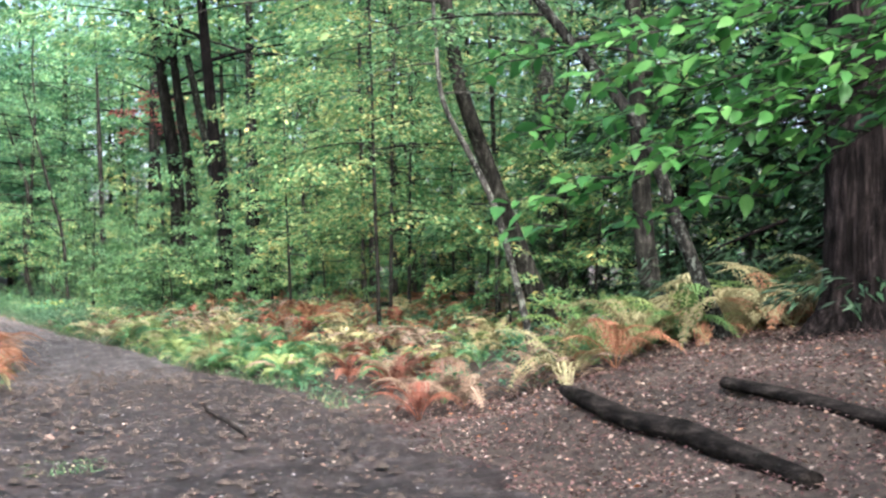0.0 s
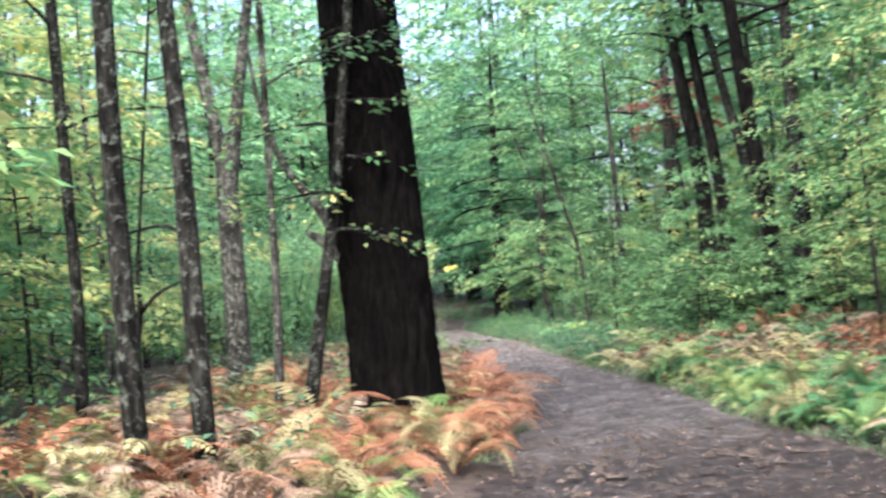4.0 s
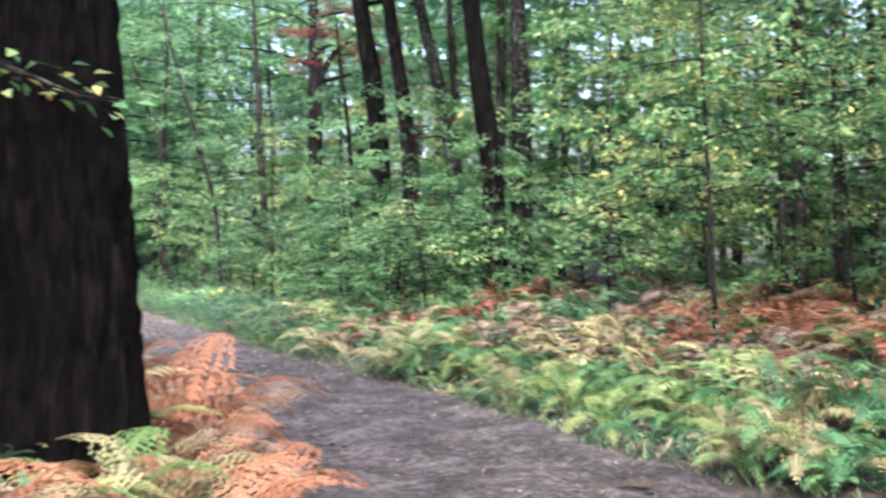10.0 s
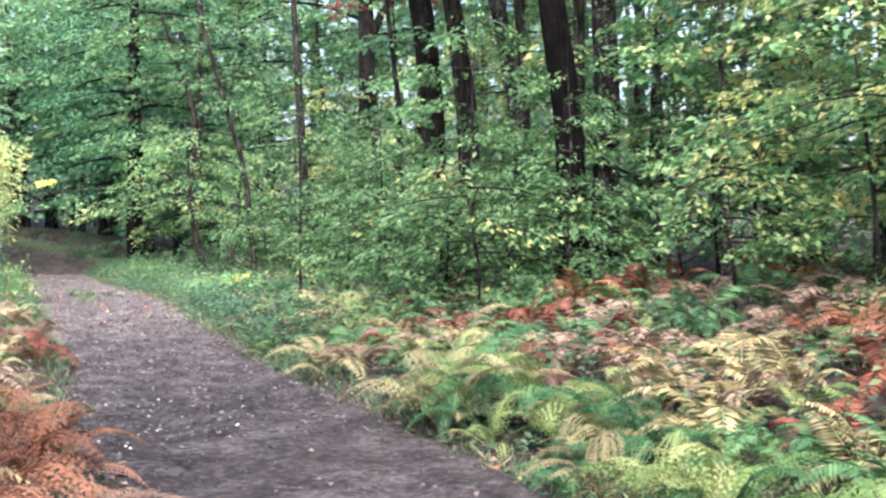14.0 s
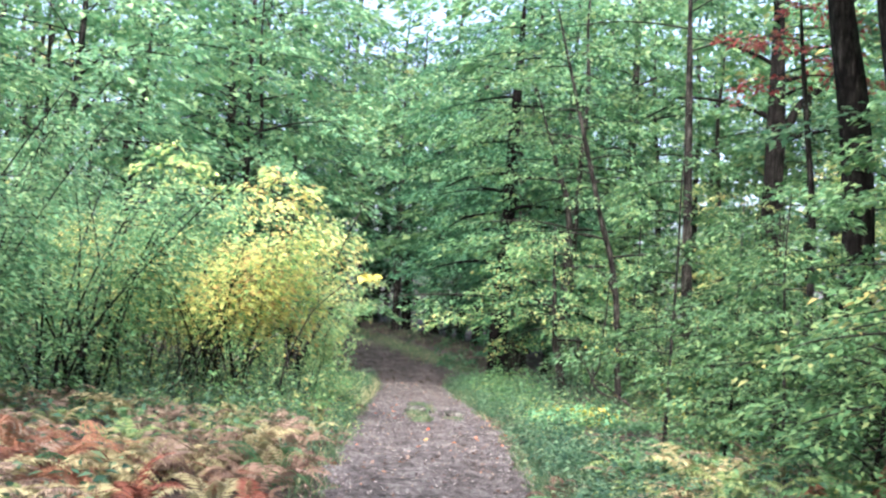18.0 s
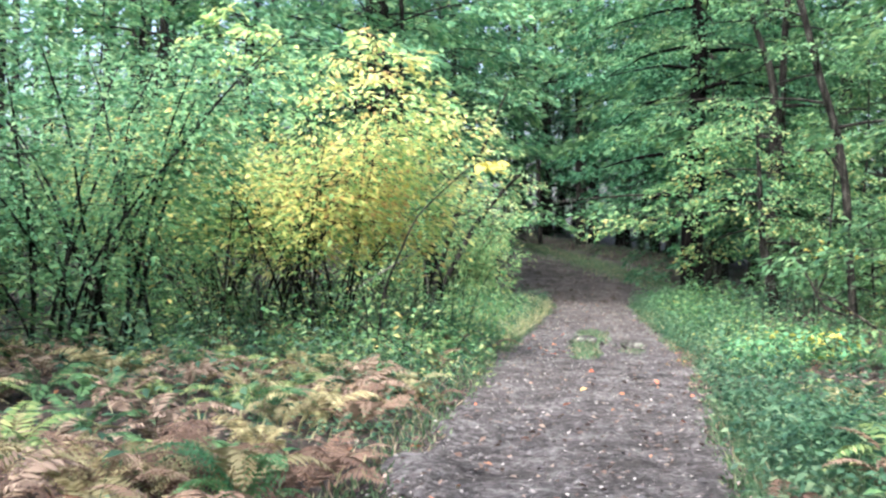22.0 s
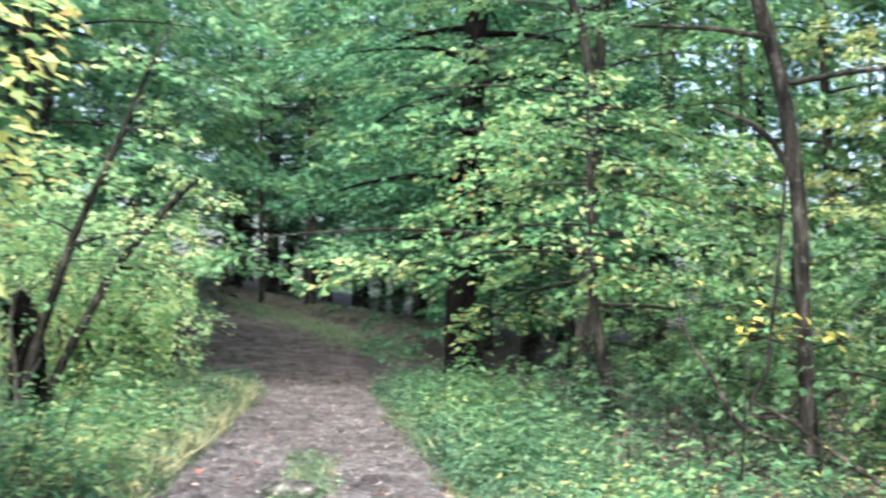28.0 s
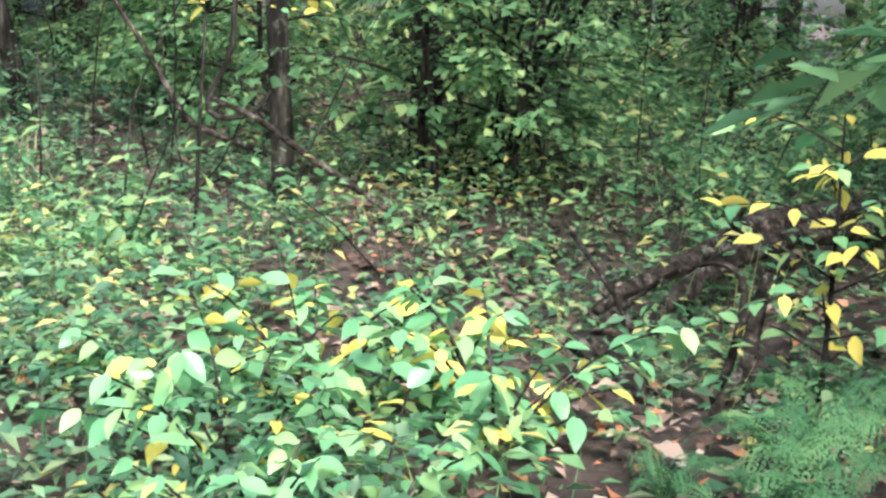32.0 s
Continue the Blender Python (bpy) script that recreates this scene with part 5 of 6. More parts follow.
for c, spots in far_ferns.items():
    chunks = []
    for k, (x, y, s, a) in enumerate(spots):
        me = TUFTS[c][k % 3]
        co = np.empty(len(me.vertices) * 3, np.float32)
        me.vertices.foreach_get("co", co)
        lp = np.empty(len(me.loops), np.int32)
        me.loops.foreach_get("vertex_index", lp)
        lt = np.empty(len(me.polygons), np.int32)
        me.polygons.foreach_get("loop_total", lt)
        k3 = int((lt == 3).sum())
        rot = np.array(Matrix.Rotation(a, 3, "Z"))
        chunks.append((co.reshape(-1, 3) @ rot.T * s + (x, y, gz(x, y) - 0.02), lp[: k3 * 3].reshape(-1, 3), lp[k3 * 3 :].reshape(-1, 4)))
    tagged(new("fern_bed", make_mesh("fern_bed", *joined(chunks), fern_isl[c])), "deep bed of " + FERN_LABEL[c].split(" fern")[0] + " ferns under the trees", "ferns", kind="stuff")

# ---- the yellow bush and its tangle of stems, left of the path ----


def stem_shrub(name, label, x, y, seed, stems, H, spread, per, L, mat, bark, lean=(0, 0), r=0.016, fill=0.36, fine=False):
    rng = np.random.default_rng(seed)
    th = base_of(name, x, y, gz(x, y), label, "shrub")
    an, al, re = [], [], []
    for k in range(stems):
        a = k * 2.399 + rng.uniform(-0.4, 0.4)
        sp = spread * rng.uniform(0.35, 1.0)
        h = H * rng.uniform(0.68, 1.05)
        ox, oy = rng.normal(0, spread * 0.18, 2)
        s = np.linspace(0, 1, 8)
        p = np.stack([ox + (math.cos(a) * sp + lean[0]) * s**1.5 + np.cumsum(rng.normal(0, 0.03, 8)), oy + (math.sin(a) * sp + lean[1]) * s**1.5 + np.cumsum(rng.normal(0, 0.03, 8)), -0.08 + h * (s - 0.12 * s * s) / 0.88, r * rng.uniform(0.6, 1.2) * (1 - 0.8 * s) + 0.002], 1)
        v, t, q = tube(p, 6, 0.18, rng, 0.1)
        part("stem", make_mesh("stem", v, t, q, bark, True), th)
        for f in np.linspace(min(0.85, fill + rng.uniform(-0.25, 0.18)), 1.0, 8):
            c = np.array([np.interp(f, s, p[:, i]) for i in range(3)])
            for turn in (-1.0, 0.2, 1.1):
                an.append(c + rng.normal(0, 0.06, 3))
                al.append(a + turn + rng.normal(0, 0.5))
                re.append(spread * 0.32 * rng.uniform(0.6, 1.3))
    an, al, re = np.array(an), np.array(al), np.array(re)
    tw = [tube([(*a, 0.005), (a[0] + math.cos(g) * R * 0.8, a[1] + math.sin(g) * R * 0.8, a[2] + 0.02, 0.002)], 3, R, None, caps=False) for a, g, R in zip(an, al, re)]
    tagged(part("twigwork", make_mesh("twigwork", *joined(tw), bark), th), kind="stuff")
    part("foliage", make_mesh("foliage", *spray(rng, an, al, re, per, L, 0.5, 0.2, 0.11), mat), th)
    return th


stem_shrub("yellow_bush", "tall bush with bright yellow and lime autumn leaves", -3.1, -3.0, 401, 26, 3.15, 2.35, 21, 0.108, leaf_yellow, bark_lichen, fill=0.62, r=0.02)
stem_shrub("yellow_bush", "tall bush with bright yellow and lime autumn leaves", -4.9, -1.0, 402, 22, 3.0, 2.3, 23, 0.102, leaf_gold, bark_lichen, fill=0.6, r=0.02)
stem_shrub("yellow_bush", "arching bush with lime-green leaves over the verge", -3.1, 3.4, 403, 16, 2.9, 1.5, 12, 0.085, leaf_lime, bark_brown, (0.3, 0.2))
stem_shrub("green_bush", "leafy pale green bush with arching stems", -2.2, 6.2, 404, 18, 2.6, 1.4, 18, 0.085, leaf_lime, bark_brown, fill=0.2)
stem_shrub("green_bush", "low pale yellow-green bush beside the path", -2.0, 10.4, 407, 16, 1.7, 1.1, 16, 0.10, leaf_lime, bark_brown, fill=0.15)
stem_shrub("green_bush", "leafy green bush with dark bare stems", -4.5, -6.7, 405, 20, 3.5, 2.1, 24, 0.085, leaf_mint, bark_lichen, fill=0.45, r=0.024)
stem_shrub("green_bush", "tall green bush beside a yellow one", -5.0, -10.2, 406, 18, 3.8, 1.8, 24, 0.09, leaf_mint, bark_lichen)
for k, p in enumerate(([(-2.14, 3.39, 0.1, 0.056), (-2.1, 3.38, 0.75, 0.054), (-1.70, 3.27, 2.11, 0.045), (-1.29, 3.17, 3.07, 0.033), (-1.04, 3.11, 3.75, 0.022), (-0.8, 3.1, 4.3, 0.006)], [(-2.3, 4.9, 0.1, 0.058), (-2.09, 4.89, 0.74, 0.056), (-1.54, 4.78, 1.83, 0.050), (-1.01, 4.68, 2.53, 0.042), (-0.6, 4.6, 2.9, 0.020)])):
    cut_tree("arching_sapling", "dark bare stem arching towards the path", p, 3.0, bark_brown, 420 + k, 9, 0, 0.1, 0.15, dict(z0=1.6, z1=2.8 if k else 3.8, Rmax=0.8, nlimbs=8, per=10, L=0.09, rise=0.4), leaf_lime)

# Thin brown and green shoots crowding under the bushes.
trng = np.random.default_rng(58)
shoots = []
for k in range(230):
    x, y = trng.uniform(-5.6, -1.1), trng.uniform(-6.0, 1.0)
    h, b = trng.uniform(0.5, 1.7), trng.normal(0, 0.45, 2)
    shoots.append(tube([(x, y, gz(x, y) - 0.05, 0.007), (x + b[0] * 0.3, y + b[1] * 0.3, h * 0.5, 0.005), (x + b[0], y + b[1], h, 0.002)], 4, 0.4, None, caps=False))
tagged(new("thin_shoots", make_mesh("thin_shoots", *joined(shoots), bark_lichen)), "thin bare shoots crowding under the bushes", "shoots", kind="stuff")
for x, y, h, lean_ in ((-3.7, -3.4, 4.2, 0.3), (-2.1, -3.2, 3.95, 0.4)):
    cut_tree("yellow_sapling", "slender sapling with large yellow-green leaves", [(x - lean_, y, gz(x, y), 0.02), (x - lean_ * 0.6, y, 1.6, 0.014), (x, y, h, 0.007)], h + 0.2, bark_brown, int(430 - 10 * x), 8, 0, 0.1, 0.2, dict(z0=h - 0.9, z1=h, Rmax=0.95, nlimbs=8, per=9, L=0.15, rise=0.25, W=0.45), leaf_yellow)

# ---- verge plants, grass and fallen leaves ----


def blades(rng, n, x0, x1, y0, y1, h0, h1, by_path=True, lift=0.0):
    y = rng.uniform(y0, y1, n)
    e = rng.uniform(x0, x1, n)
    w = np.interp(y, CY, CW)
    x = np.where(e > 0, centre(y) + w + e - 0.16, centre(y) - w + e + 0.16) if by_path else e
    z = ground_z(x, y)
    h = rng.uniform(h0, h1, n) * np.clip(0.35 + np.abs(e) * 2.2, 0.3, 1) if by_path else rng.uniform(h0, h1, n)
    lean = rng.normal(0, 0.45, (n, 2))
    ax = np.stack([lean[:, 0] * 1.5, lean[:, 1] * 1.5, np.ones(n)], -1)
    nm = np.stack([rng.normal(0, 1, n), rng.normal(0, 1, n), rng.normal(0, 0.2, n)], -1)
    return leaf_geo(np.stack([x, y, z - 0.02 + lift], -1), ax, nm, h, 0.012 + 0.01 * rng.random(n))


def weeds(rng, n, x0, x1, y0, y1, h0, h1, L, per=9, by_path=True, lift=0.0):
    """Low broad-leaved plants: leaves at all heights on short stalks."""
    y = rng.uniform(y0, y1, n)
    e = rng.uniform(x0, x1, n)
    w = np.interp(y, CY, CW)
    x = np.where(e > 0, centre(y) + w + e, centre(y) - w + e) if by_path else e
    z = ground_z(x, y) + lift
    clump = 0.5 + 0.25 * (np.sin(2.7 * x + 1.1 * y) + np.sin(3.3 * y - 1.9 * x + 2.0)) * 0.7 + 0.3 * np.sin(7.1 * x + 1.0) * np.sin(6.3 * y)
    keep = rng.random(n) < 0.35 + 0.9 * clump
    x, y, z, clump = x[keep], y[keep], z[keep], clump[keep]
    n = len(x)
    h = rng.uniform(h0, h1, n) * np.clip(0.55 + 0.95 * clump, 0.4, 1.6)
    f = rng.random((n, per)) ** 0.7
    a = rng.uniform(0, 6.28, (n, per))
    p = np.stack([x[:, None] + 0.05 * np.cos(a) + rng.normal(0, 0.03, (n, per)), y[:, None] + 0.05 * np.sin(a) + rng.normal(0, 0.03, (n, per)), z[:, None] + h[:, None] * f], -1)
    ax = np.stack([np.cos(a), np.sin(a), rng.normal(0.0, 0.35, a.shape)], -1)
    nm = np.stack([rng.normal(0, 0.35, a.shape), rng.normal(0, 0.35, a.shape), np.ones(a.shape)], -1)
    ll = L * rng.uniform(0.5, 1.45, n * per)
    lf = leaf_geo(p.reshape(-1, 3), ax.reshape(-1, 3), nm.reshape(-1, 3), ll, ll * 0.5)
    st = leaf_geo(np.stack([x, y, z - 0.02], -1), np.stack([rng.normal(0, 0.3, n), rng.normal(0, 0.3, n), np.ones(n)], -1), np.stack([rng.normal(0, 1, n), rng.normal(0, 1, n), 0 * x], -1), h * 0.85, 0.005)
    return joined([lf, st])


vrng = np.random.default_rng(55)
tagged(new("verge_grass", make_mesh("verge_grass", *joined([
    blades(vrng, 6000, 0.0, 0.9, -16, -6.5, 0.06, 0.26), blades(vrng, 4000, 0.0, 1.0, 0, 13.6, 0.06, 0.28), blades(vrng, 1500, -0.1, 0.35, -7, 1, 0.04, 0.14), blades(vrng, 2200, 0.0, 0.35, -32, -14, 0.06, 0.2), blades(vrng, 3600, -0.9, 0.0, -2, 13.6, 0.06, 0.24), blades(vrng, 500, -0.4, 0.0, -8, -2, 0.06, 0.2), blades(vrng, 1500, -0.5, 0.0, -20, -8, 0.05, 0.18),
    blades(vrng, 700, -0.5, 0.0, -28, -20, 0.05, 0.15), blades(vrng, 2500, 0.6, 2.0, 1, 14, 0.1, 0.35), blades(vrng, 2200, -3.5, -0.8, -1, 12, 0.15, 0.45), blades(vrng, 2500, 0.0, 3.0, 24, 46, 0.08, 0.25), blades(vrng, 1500, -3.0, 0.0, 22, 46, 0.08, 0.25)]), grass_mat)),
    "long green and straw grass along the path", "grass", kind="stuff")
verge_near = joined([weeds(vrng, 2500, 0.0, 1.3, 0.5, 13.4, 0.1, 0.5, 0.06), weeds(vrng, 1300, 0.05, 1.2, -15, -7, 0.12, 0.5, 0.065), weeds(vrng, 700, 0.08, 1.0, -7, 0.5, 0.08, 0.4, 0.06), weeds(vrng, 400, 0.05, 0.6, -32, -12, 0.06, 0.22, 0.06), weeds(vrng, 1200, -1.5, -0.1, -1, 13.2, 0.12, 0.42, 0.065), weeds(vrng, 350, -1.3, -0.1, -10, -1, 0.1, 0.35, 0.06), weeds(vrng, 400, 1.2, 3.0, 1, 9, 0.2, 0.7, 0.08)])
verge_far = joined([weeds(vrng, 240, 1.2, 3.6, -2.6, 1.5, 0.06, 0.3, 0.065), weeds(vrng, 150, 3.4, 6.5, -2.6, 2, 0.05, 0.3, 0.07), weeds(vrng, 140, 0.5, 3.6, -5.2, -2.2, 0.04, 0.22, 0.07), weeds(vrng, 130, 3.2, 5.5, -5.0, -1.5, 0.04, 0.2, 0.05), weeds(vrng, 900, -5.0, -1.0, -30, 12, 0.2, 0.7, 0.09), weeds(vrng, 1500, -5.5, -0.6, -8, 4, 0.15, 0.65, 0.07), weeds(vrng, 900, 1.0, 5.0, -34, -12, 0.2, 0.6, 0.08)])
tagged(new("verge_plants", make_mesh("verge_plants", *joined([verge_near, verge_far]), leaf_sage)),
    "mixed green weeds crowding the edges of the path", "weeds", kind="stuff")
tagged(new("pale_weeds", make_mesh("pale_weeds", *joined([weeds(vrng, 170, 0.5, 1.5, -3.2, 2, 0.08, 0.32, 0.06), weeds(vrng, 260, 3.8, 8.0, -2.6, 2.5, 0.1, 0.6, 0.07), weeds(vrng, 300, 4.6, 8.6, -1.7, 1.6, 0.2, 0.9, 0.08), weeds(vrng, 300, 4.4, 8.6, -2.6, 0.6, 0.1, 0.4, 0.06, 9, False), weeds(vrng, 160, 0.3, 1.2, 2, 12, 0.15, 0.45, 0.07), weeds(vrng, 300, -1.2, -0.3, -4, 8, 0.2, 0.5, 0.07)]), leaf_turning)),
       "yellowing broad-leaved weeds at the path's edge", "weeds", kind="stuff")
tagged(new("straw_grass", make_mesh("straw_grass", *joined([blades(vrng, 1500, -1.3, -0.2, 1.5, 9, 0.16, 0.42), blades(vrng, 900, -1.9, -0.25, 0, 6, 0.12, 0.3), blades(vrng, 2600, -1.9, -0.3, 6, 13.2, 0.12, 0.32), blades(vrng, 200, -2.5, -0.3, -12, -3, 0.12, 0.3), blades(vrng, 500, 0.3, 1.6, 2, 13, 0.2, 0.45)]), straw_mat)),
       "pale straw-coloured tall grass on the verge", "grass", kind="stuff")
tagged(new("tall_weeds", make_mesh("tall_weeds", *joined([weeds(vrng, 260, 0.25, 1.6, 1, 12, 0.3, 0.7, 0.10, 11), weeds(vrng, 45, 1.0, 3.0, -2.6, 1.5, 0.15, 0.5, 0.10, 8), weeds(vrng, 140, -1.8, -0.4, -0.5, 8, 0.3, 0.7, 0.10, 11)]), leaf_green)),
       "taller green weeds with broad leaves on the verge", "weeds", kind="stuff")
# A strip of moss and short grass across the slope at the bend.
mn = 9000
mf, mw = vrng.random(mn), vrng.normal(0, 0.42, mn)
mx_, my_ = -1.9 + 5.4 * mf + 0.9 * mw, 30.0 - 8.5 * mf + 1.6 * mw
tagged(new("moss_strip", make_mesh("moss_strip", *leaf_geo(np.stack([mx_, my_, rise(mx_, my_) + 0.0], -1), np.stack([vrng.normal(0, 0.8, mn), vrng.normal(0, 0.8, mn), np.ones(mn)], -1), vrng.normal(0, 1, (mn, 3)), vrng.uniform(0.05, 0.13, mn), 0.02), grass_mat)), "thin moss and short grass across the dark slope", "moss", kind="stuff")
weed_bright = leaf_material("weed_bright", [(0.0, (0.045, 0.13, 0.065)), (0.5, (0.10, 0.25, 0.115)), (0.85, (0.20, 0.36, 0.15)), (1.0, (0.48, 0.46, 0.16))], 0.45, 0.45)
tagged(new("bush_weeds", make_mesh("bush_weeds", *joined([weeds(vrng, 800, -6.0, -0.8, -7.5, 3.0, 0.25, 0.95, 0.075, 10, False), weeds(vrng, 350, -2.6, -0.5, -6, 6, 0.15, 0.6, 0.07, 9, False), weeds(vrng, 1500, 6.0, 18.0, 1.0, 20.0, 0.3, 1.1, 0.13, 8, False)]), leaf_turning)), "pale green weeds growing thickly under the bushes", "weeds", kind="stuff")
tagged(new("broad_weeds", make_mesh("broad_weeds", *joined([weeds(vrng, 330, 0.3, 1.6, -4.6, 0.5, 0.10, 0.36, 0.07, 8), weeds(vrng, 150, 1.3, 4.6, -3.0, 0.8, 0.06, 0.34, 0.075, 7), weeds(vrng, 130, 3.0, 5.6, -4.3, -1.5, 0.05, 0.22, 0.06, 7), weeds(vrng, 120, 3.4, 6.2, -2.2, 1.2, 0.3, 0.8, 0.075, 9), weeds(vrng, 170, 4.7, 7.2, -4.6, -1.6, 0.15, 0.75, 0.07, 9, False), weeds(vrng, 90, 4.0, 5.6, -4.4, -2.8, 0.05, 0.3, 0.06, 8, False), weeds(vrng, 260, 3.4, 7.6, -2.4, 1.6, 0.12, 0.5, 0.06, 10, False), weeds(vrng, 500, 0.2, 1.4, 0.5, 8, 0.12, 0.5, 0.07, 8), weeds(vrng, 420, 0.4, 2.6, -16, -7, 0.15, 0.6, 0.07, 8)]), weed_bright)), "bright broad-leaved weeds crowding the verge", "weeds", kind="stuff")
# A tuft of grass and weeds between the ruts, with two half-buried stones.
tagged(new("grass_tuft", make_mesh("grass_tuft", *joined([weeds(vrng, 90, 0.40, 0.72, -1.9, 0.9, 0.03, 0.10, 0.05, 9, False, 0.06), weeds(vrng, 70, 0.5, 0.95, 0.6, 3.4, 0.03, 0.10, 0.05, 9, False, 0.06), blades(vrng, 900, 0.42, 0.75, -2.0, 1.0, 0.04, 0.12, False, 0.06), blades(vrng, 700, 0.5, 0.95, 0.8, 3.4, 0.04, 0.12, False, 0.06), weeds(vrng, 25, 1.1, 1.35, -0.9, -0.3, 0.02, 0.07, 0.04, 8, False, 0.06)]), grass_mat)), "green tuft growing between the wheel ruts", "grass", kind="stuff")
for x, y, a, b, c in ((0.56, 0.54, 0.19, 0.13, 0.10), (1.28, -0.13, 0.17, 0.11, 0.085), (1.02, -0.1, 0.05, 0.04, 0.03), (0.83, 0.2, 0.045, 0.035, 0.03)):
    bm = bmesh.new()
    bmesh.ops.create_icosphere(bm, subdivisions=3, radius=1.0)
    for v in bm.verts:
        k = 1 + 0.13 * math.sin(3.1 * v.co.x + 9 * x) + 0.10 * math.sin(4.3 * v.co.y + 2 * v.co.z + y) + 0.05 * math.sin(9 * v.co.z + 7 * v.co.x)
        v.co = Vector((v.co.x * a * k, v.co.y * b * k, max(v.co.z, -0.5) * c * k))
    me = bpy.data.meshes.new("stone")
    bm.to_mesh(me)
    bm.free()
    me.polygons.foreach_set("use_smooth", [True] * len(me.polygons))
    me.materials.append(stone_grey)
    ob = new("stone", me)
    ob.location, ob.rotation_euler = (x, y, 0.06), (0.05, 0.1, 5 * x)
    tagged(ob, "weathered grey stone half sunk in the path", "stone", "stones in the path")


def fallen(rng, n, x0, x1, y0, y1, L, on_path):
    y = rng.uniform(y0, y1, n)
    x = centre(y) + rng.uniform(-1.1, 1.1, n) * np.interp(y, CY, CW) if on_path else rng.uniform(x0, x1, n)
    z = rise(x, y) + 0.035 if on_path else ground_z(x, y) + 0.03
    a = rng.uniform(0, 6.28, n)
    ax = np.stack([np.cos(a), np.sin(a), rng.normal(0, 0.25, n)], -1)
    nm = np.stack([rng.normal(0, 0.35, n), rng.normal(0, 0.35, n), np.ones(n)], -1)
    ll = L * rng.uniform(0.5, 1.4, n)
    return leaf_geo(np.stack([x, y, z], -1), ax, nm, ll, ll * 0.6)


tagged(new("fallen_leaves", make_mesh("fallen_leaves", *joined([fallen(vrng, 800, 0, 0, -46, -16, 0.038, True), fallen(vrng, 3200, 0, 0, -46, -20, 0.018, True), fallen(vrng, 1500, 0, 0, -16, 20, 0.055, True), fallen(vrng, 8000, 1.9, 7.5, -6, 2, 0.05, False), fallen(vrng, 9000, 1, 7, -40, -10, 0.055, False), fallen(vrng, 6000, 1.8, 8, -10, 10, 0.08, False), fallen(vrng, 6000, -8, -1.5, -34, 10, 0.08, False), fallen(vrng, 5000, -3.6, -0.8, -24, 2, 0.06, False), fallen(vrng, 2500, 1.0, 3.0, -28, -6, 0.06, False), fallen(vrng, 5000, -1.2, 4.5, -40, -32, 0.045, False)]), litter)),
       "fallen brown and pale autumn leaves", "leaves", kind="stuff")

tagged(new("red_litter", make_mesh("red_litter", *joined([fallen(vrng, 24000, -0.4, 6.5, -41, -33.0, 0.034, False), fallen(vrng, 500, 0, 0, -42, -30, 0.03, True)]), litter_red)), "reddish-brown leaf litter on the bank under the pine", "leaves", kind="stuff")
tagged(new("scarlet_leaves", make_mesh("scarlet_leaves", *joined([fallen(vrng, 26, 0.0, 1.9, -2.4, 3.0, 0.11, False), fallen(vrng, 20, 0, 0, -8, 3, 0.09, True)]), leaf_scarlet)), "large red and orange leaves fallen on the path", "leaves", kind="stuff")
tagged(new("leaf_crumbs", make_mesh("leaf_crumbs", *joined([fallen(vrng, 9000, 0, 0, -20, 22, 0.032, True), fallen(vrng, 6000, 0.0, 1.4, -7, 4, 0.03, False)]), chips)),
       "crumbled leaves, bark and grit trodden into the path", "litter", kind="stuff")
shoots = []
for k in range(120):
    x, y = trng.uniform(3.2, 8.5), trng.uniform(-1.8, 5.0)
    h, b = trng.uniform(0.5, 2.2), trng.normal(0, 0.6, 2)
    shoots.append(tube([(x, y, gz(x, y) - 0.05, 0.007), (x + b[0] * 0.3 + trng.normal(0, 0.08), y + b[1] * 0.3, h * 0.5, 0.005), (x + b[0], y + b[1], h, 0.002)], 4, 0.4, None, caps=False))
tagged(new("thin_shoots", make_mesh("thin_shoots", *joined(shoots), bark_brown)), "thin dark shoots among the leafy undergrowth", "shoots", kind="stuff")

# Pebbles and clods pressed into the path.


def pebbles(rng, n, y0, y1, r0, r1):
    y = rng.uniform(y0, y1, n)
    x = centre(y) + rng.uniform(-0.95, 0.95, n) * np.interp(y, CY, CW)
    z = rise(x, y) + 0.015
    r = r0 + (r1 - r0) * rng.random(n) ** 3
    oct_ = np.array([[1, 0, 0], [0.3, 0.95, 0], [-0.8, 0.6, 0], [-0.9, -0.5, 0], [0.2, -1, 0], [0.1, 0.1, 0.7]])
    a = rng.uniform(0, 6.28, n)
    ca, sa = np.cos(a)[:, None], np.sin(a)[:, None]
    k = r[:, None] * rng.uniform(0.7, 1.2, (n, 6))
    v = np.stack([x[:, None] + k * (oct_[:, 0] * ca - oct_[:, 1] * sa), y[:, None] + k * (oct_[:, 0] * sa + oct_[:, 1] * ca), z[:, None] + k * oct_[:, 2]], -1)
    f = np.array([[0, 1, 5], [1, 2, 5], [2, 3, 5], [3, 4, 5], [4, 0, 5]])
    return v.reshape(-1, 3), (f[None] + 6 * np.arange(n)[:, None, None]).reshape(-1, 3), np.zeros((0, 4), int)


tagged(new("path_grit", make_mesh("path_grit", *joined([pebbles(vrng, 3500, -16, 16, 0.008, 0.04), pebbles(vrng, 4500, -44, -16, 0.006, 0.022)]), grit)), "pebbles and clods trodden into the path", "pebbles", kind="stuff")

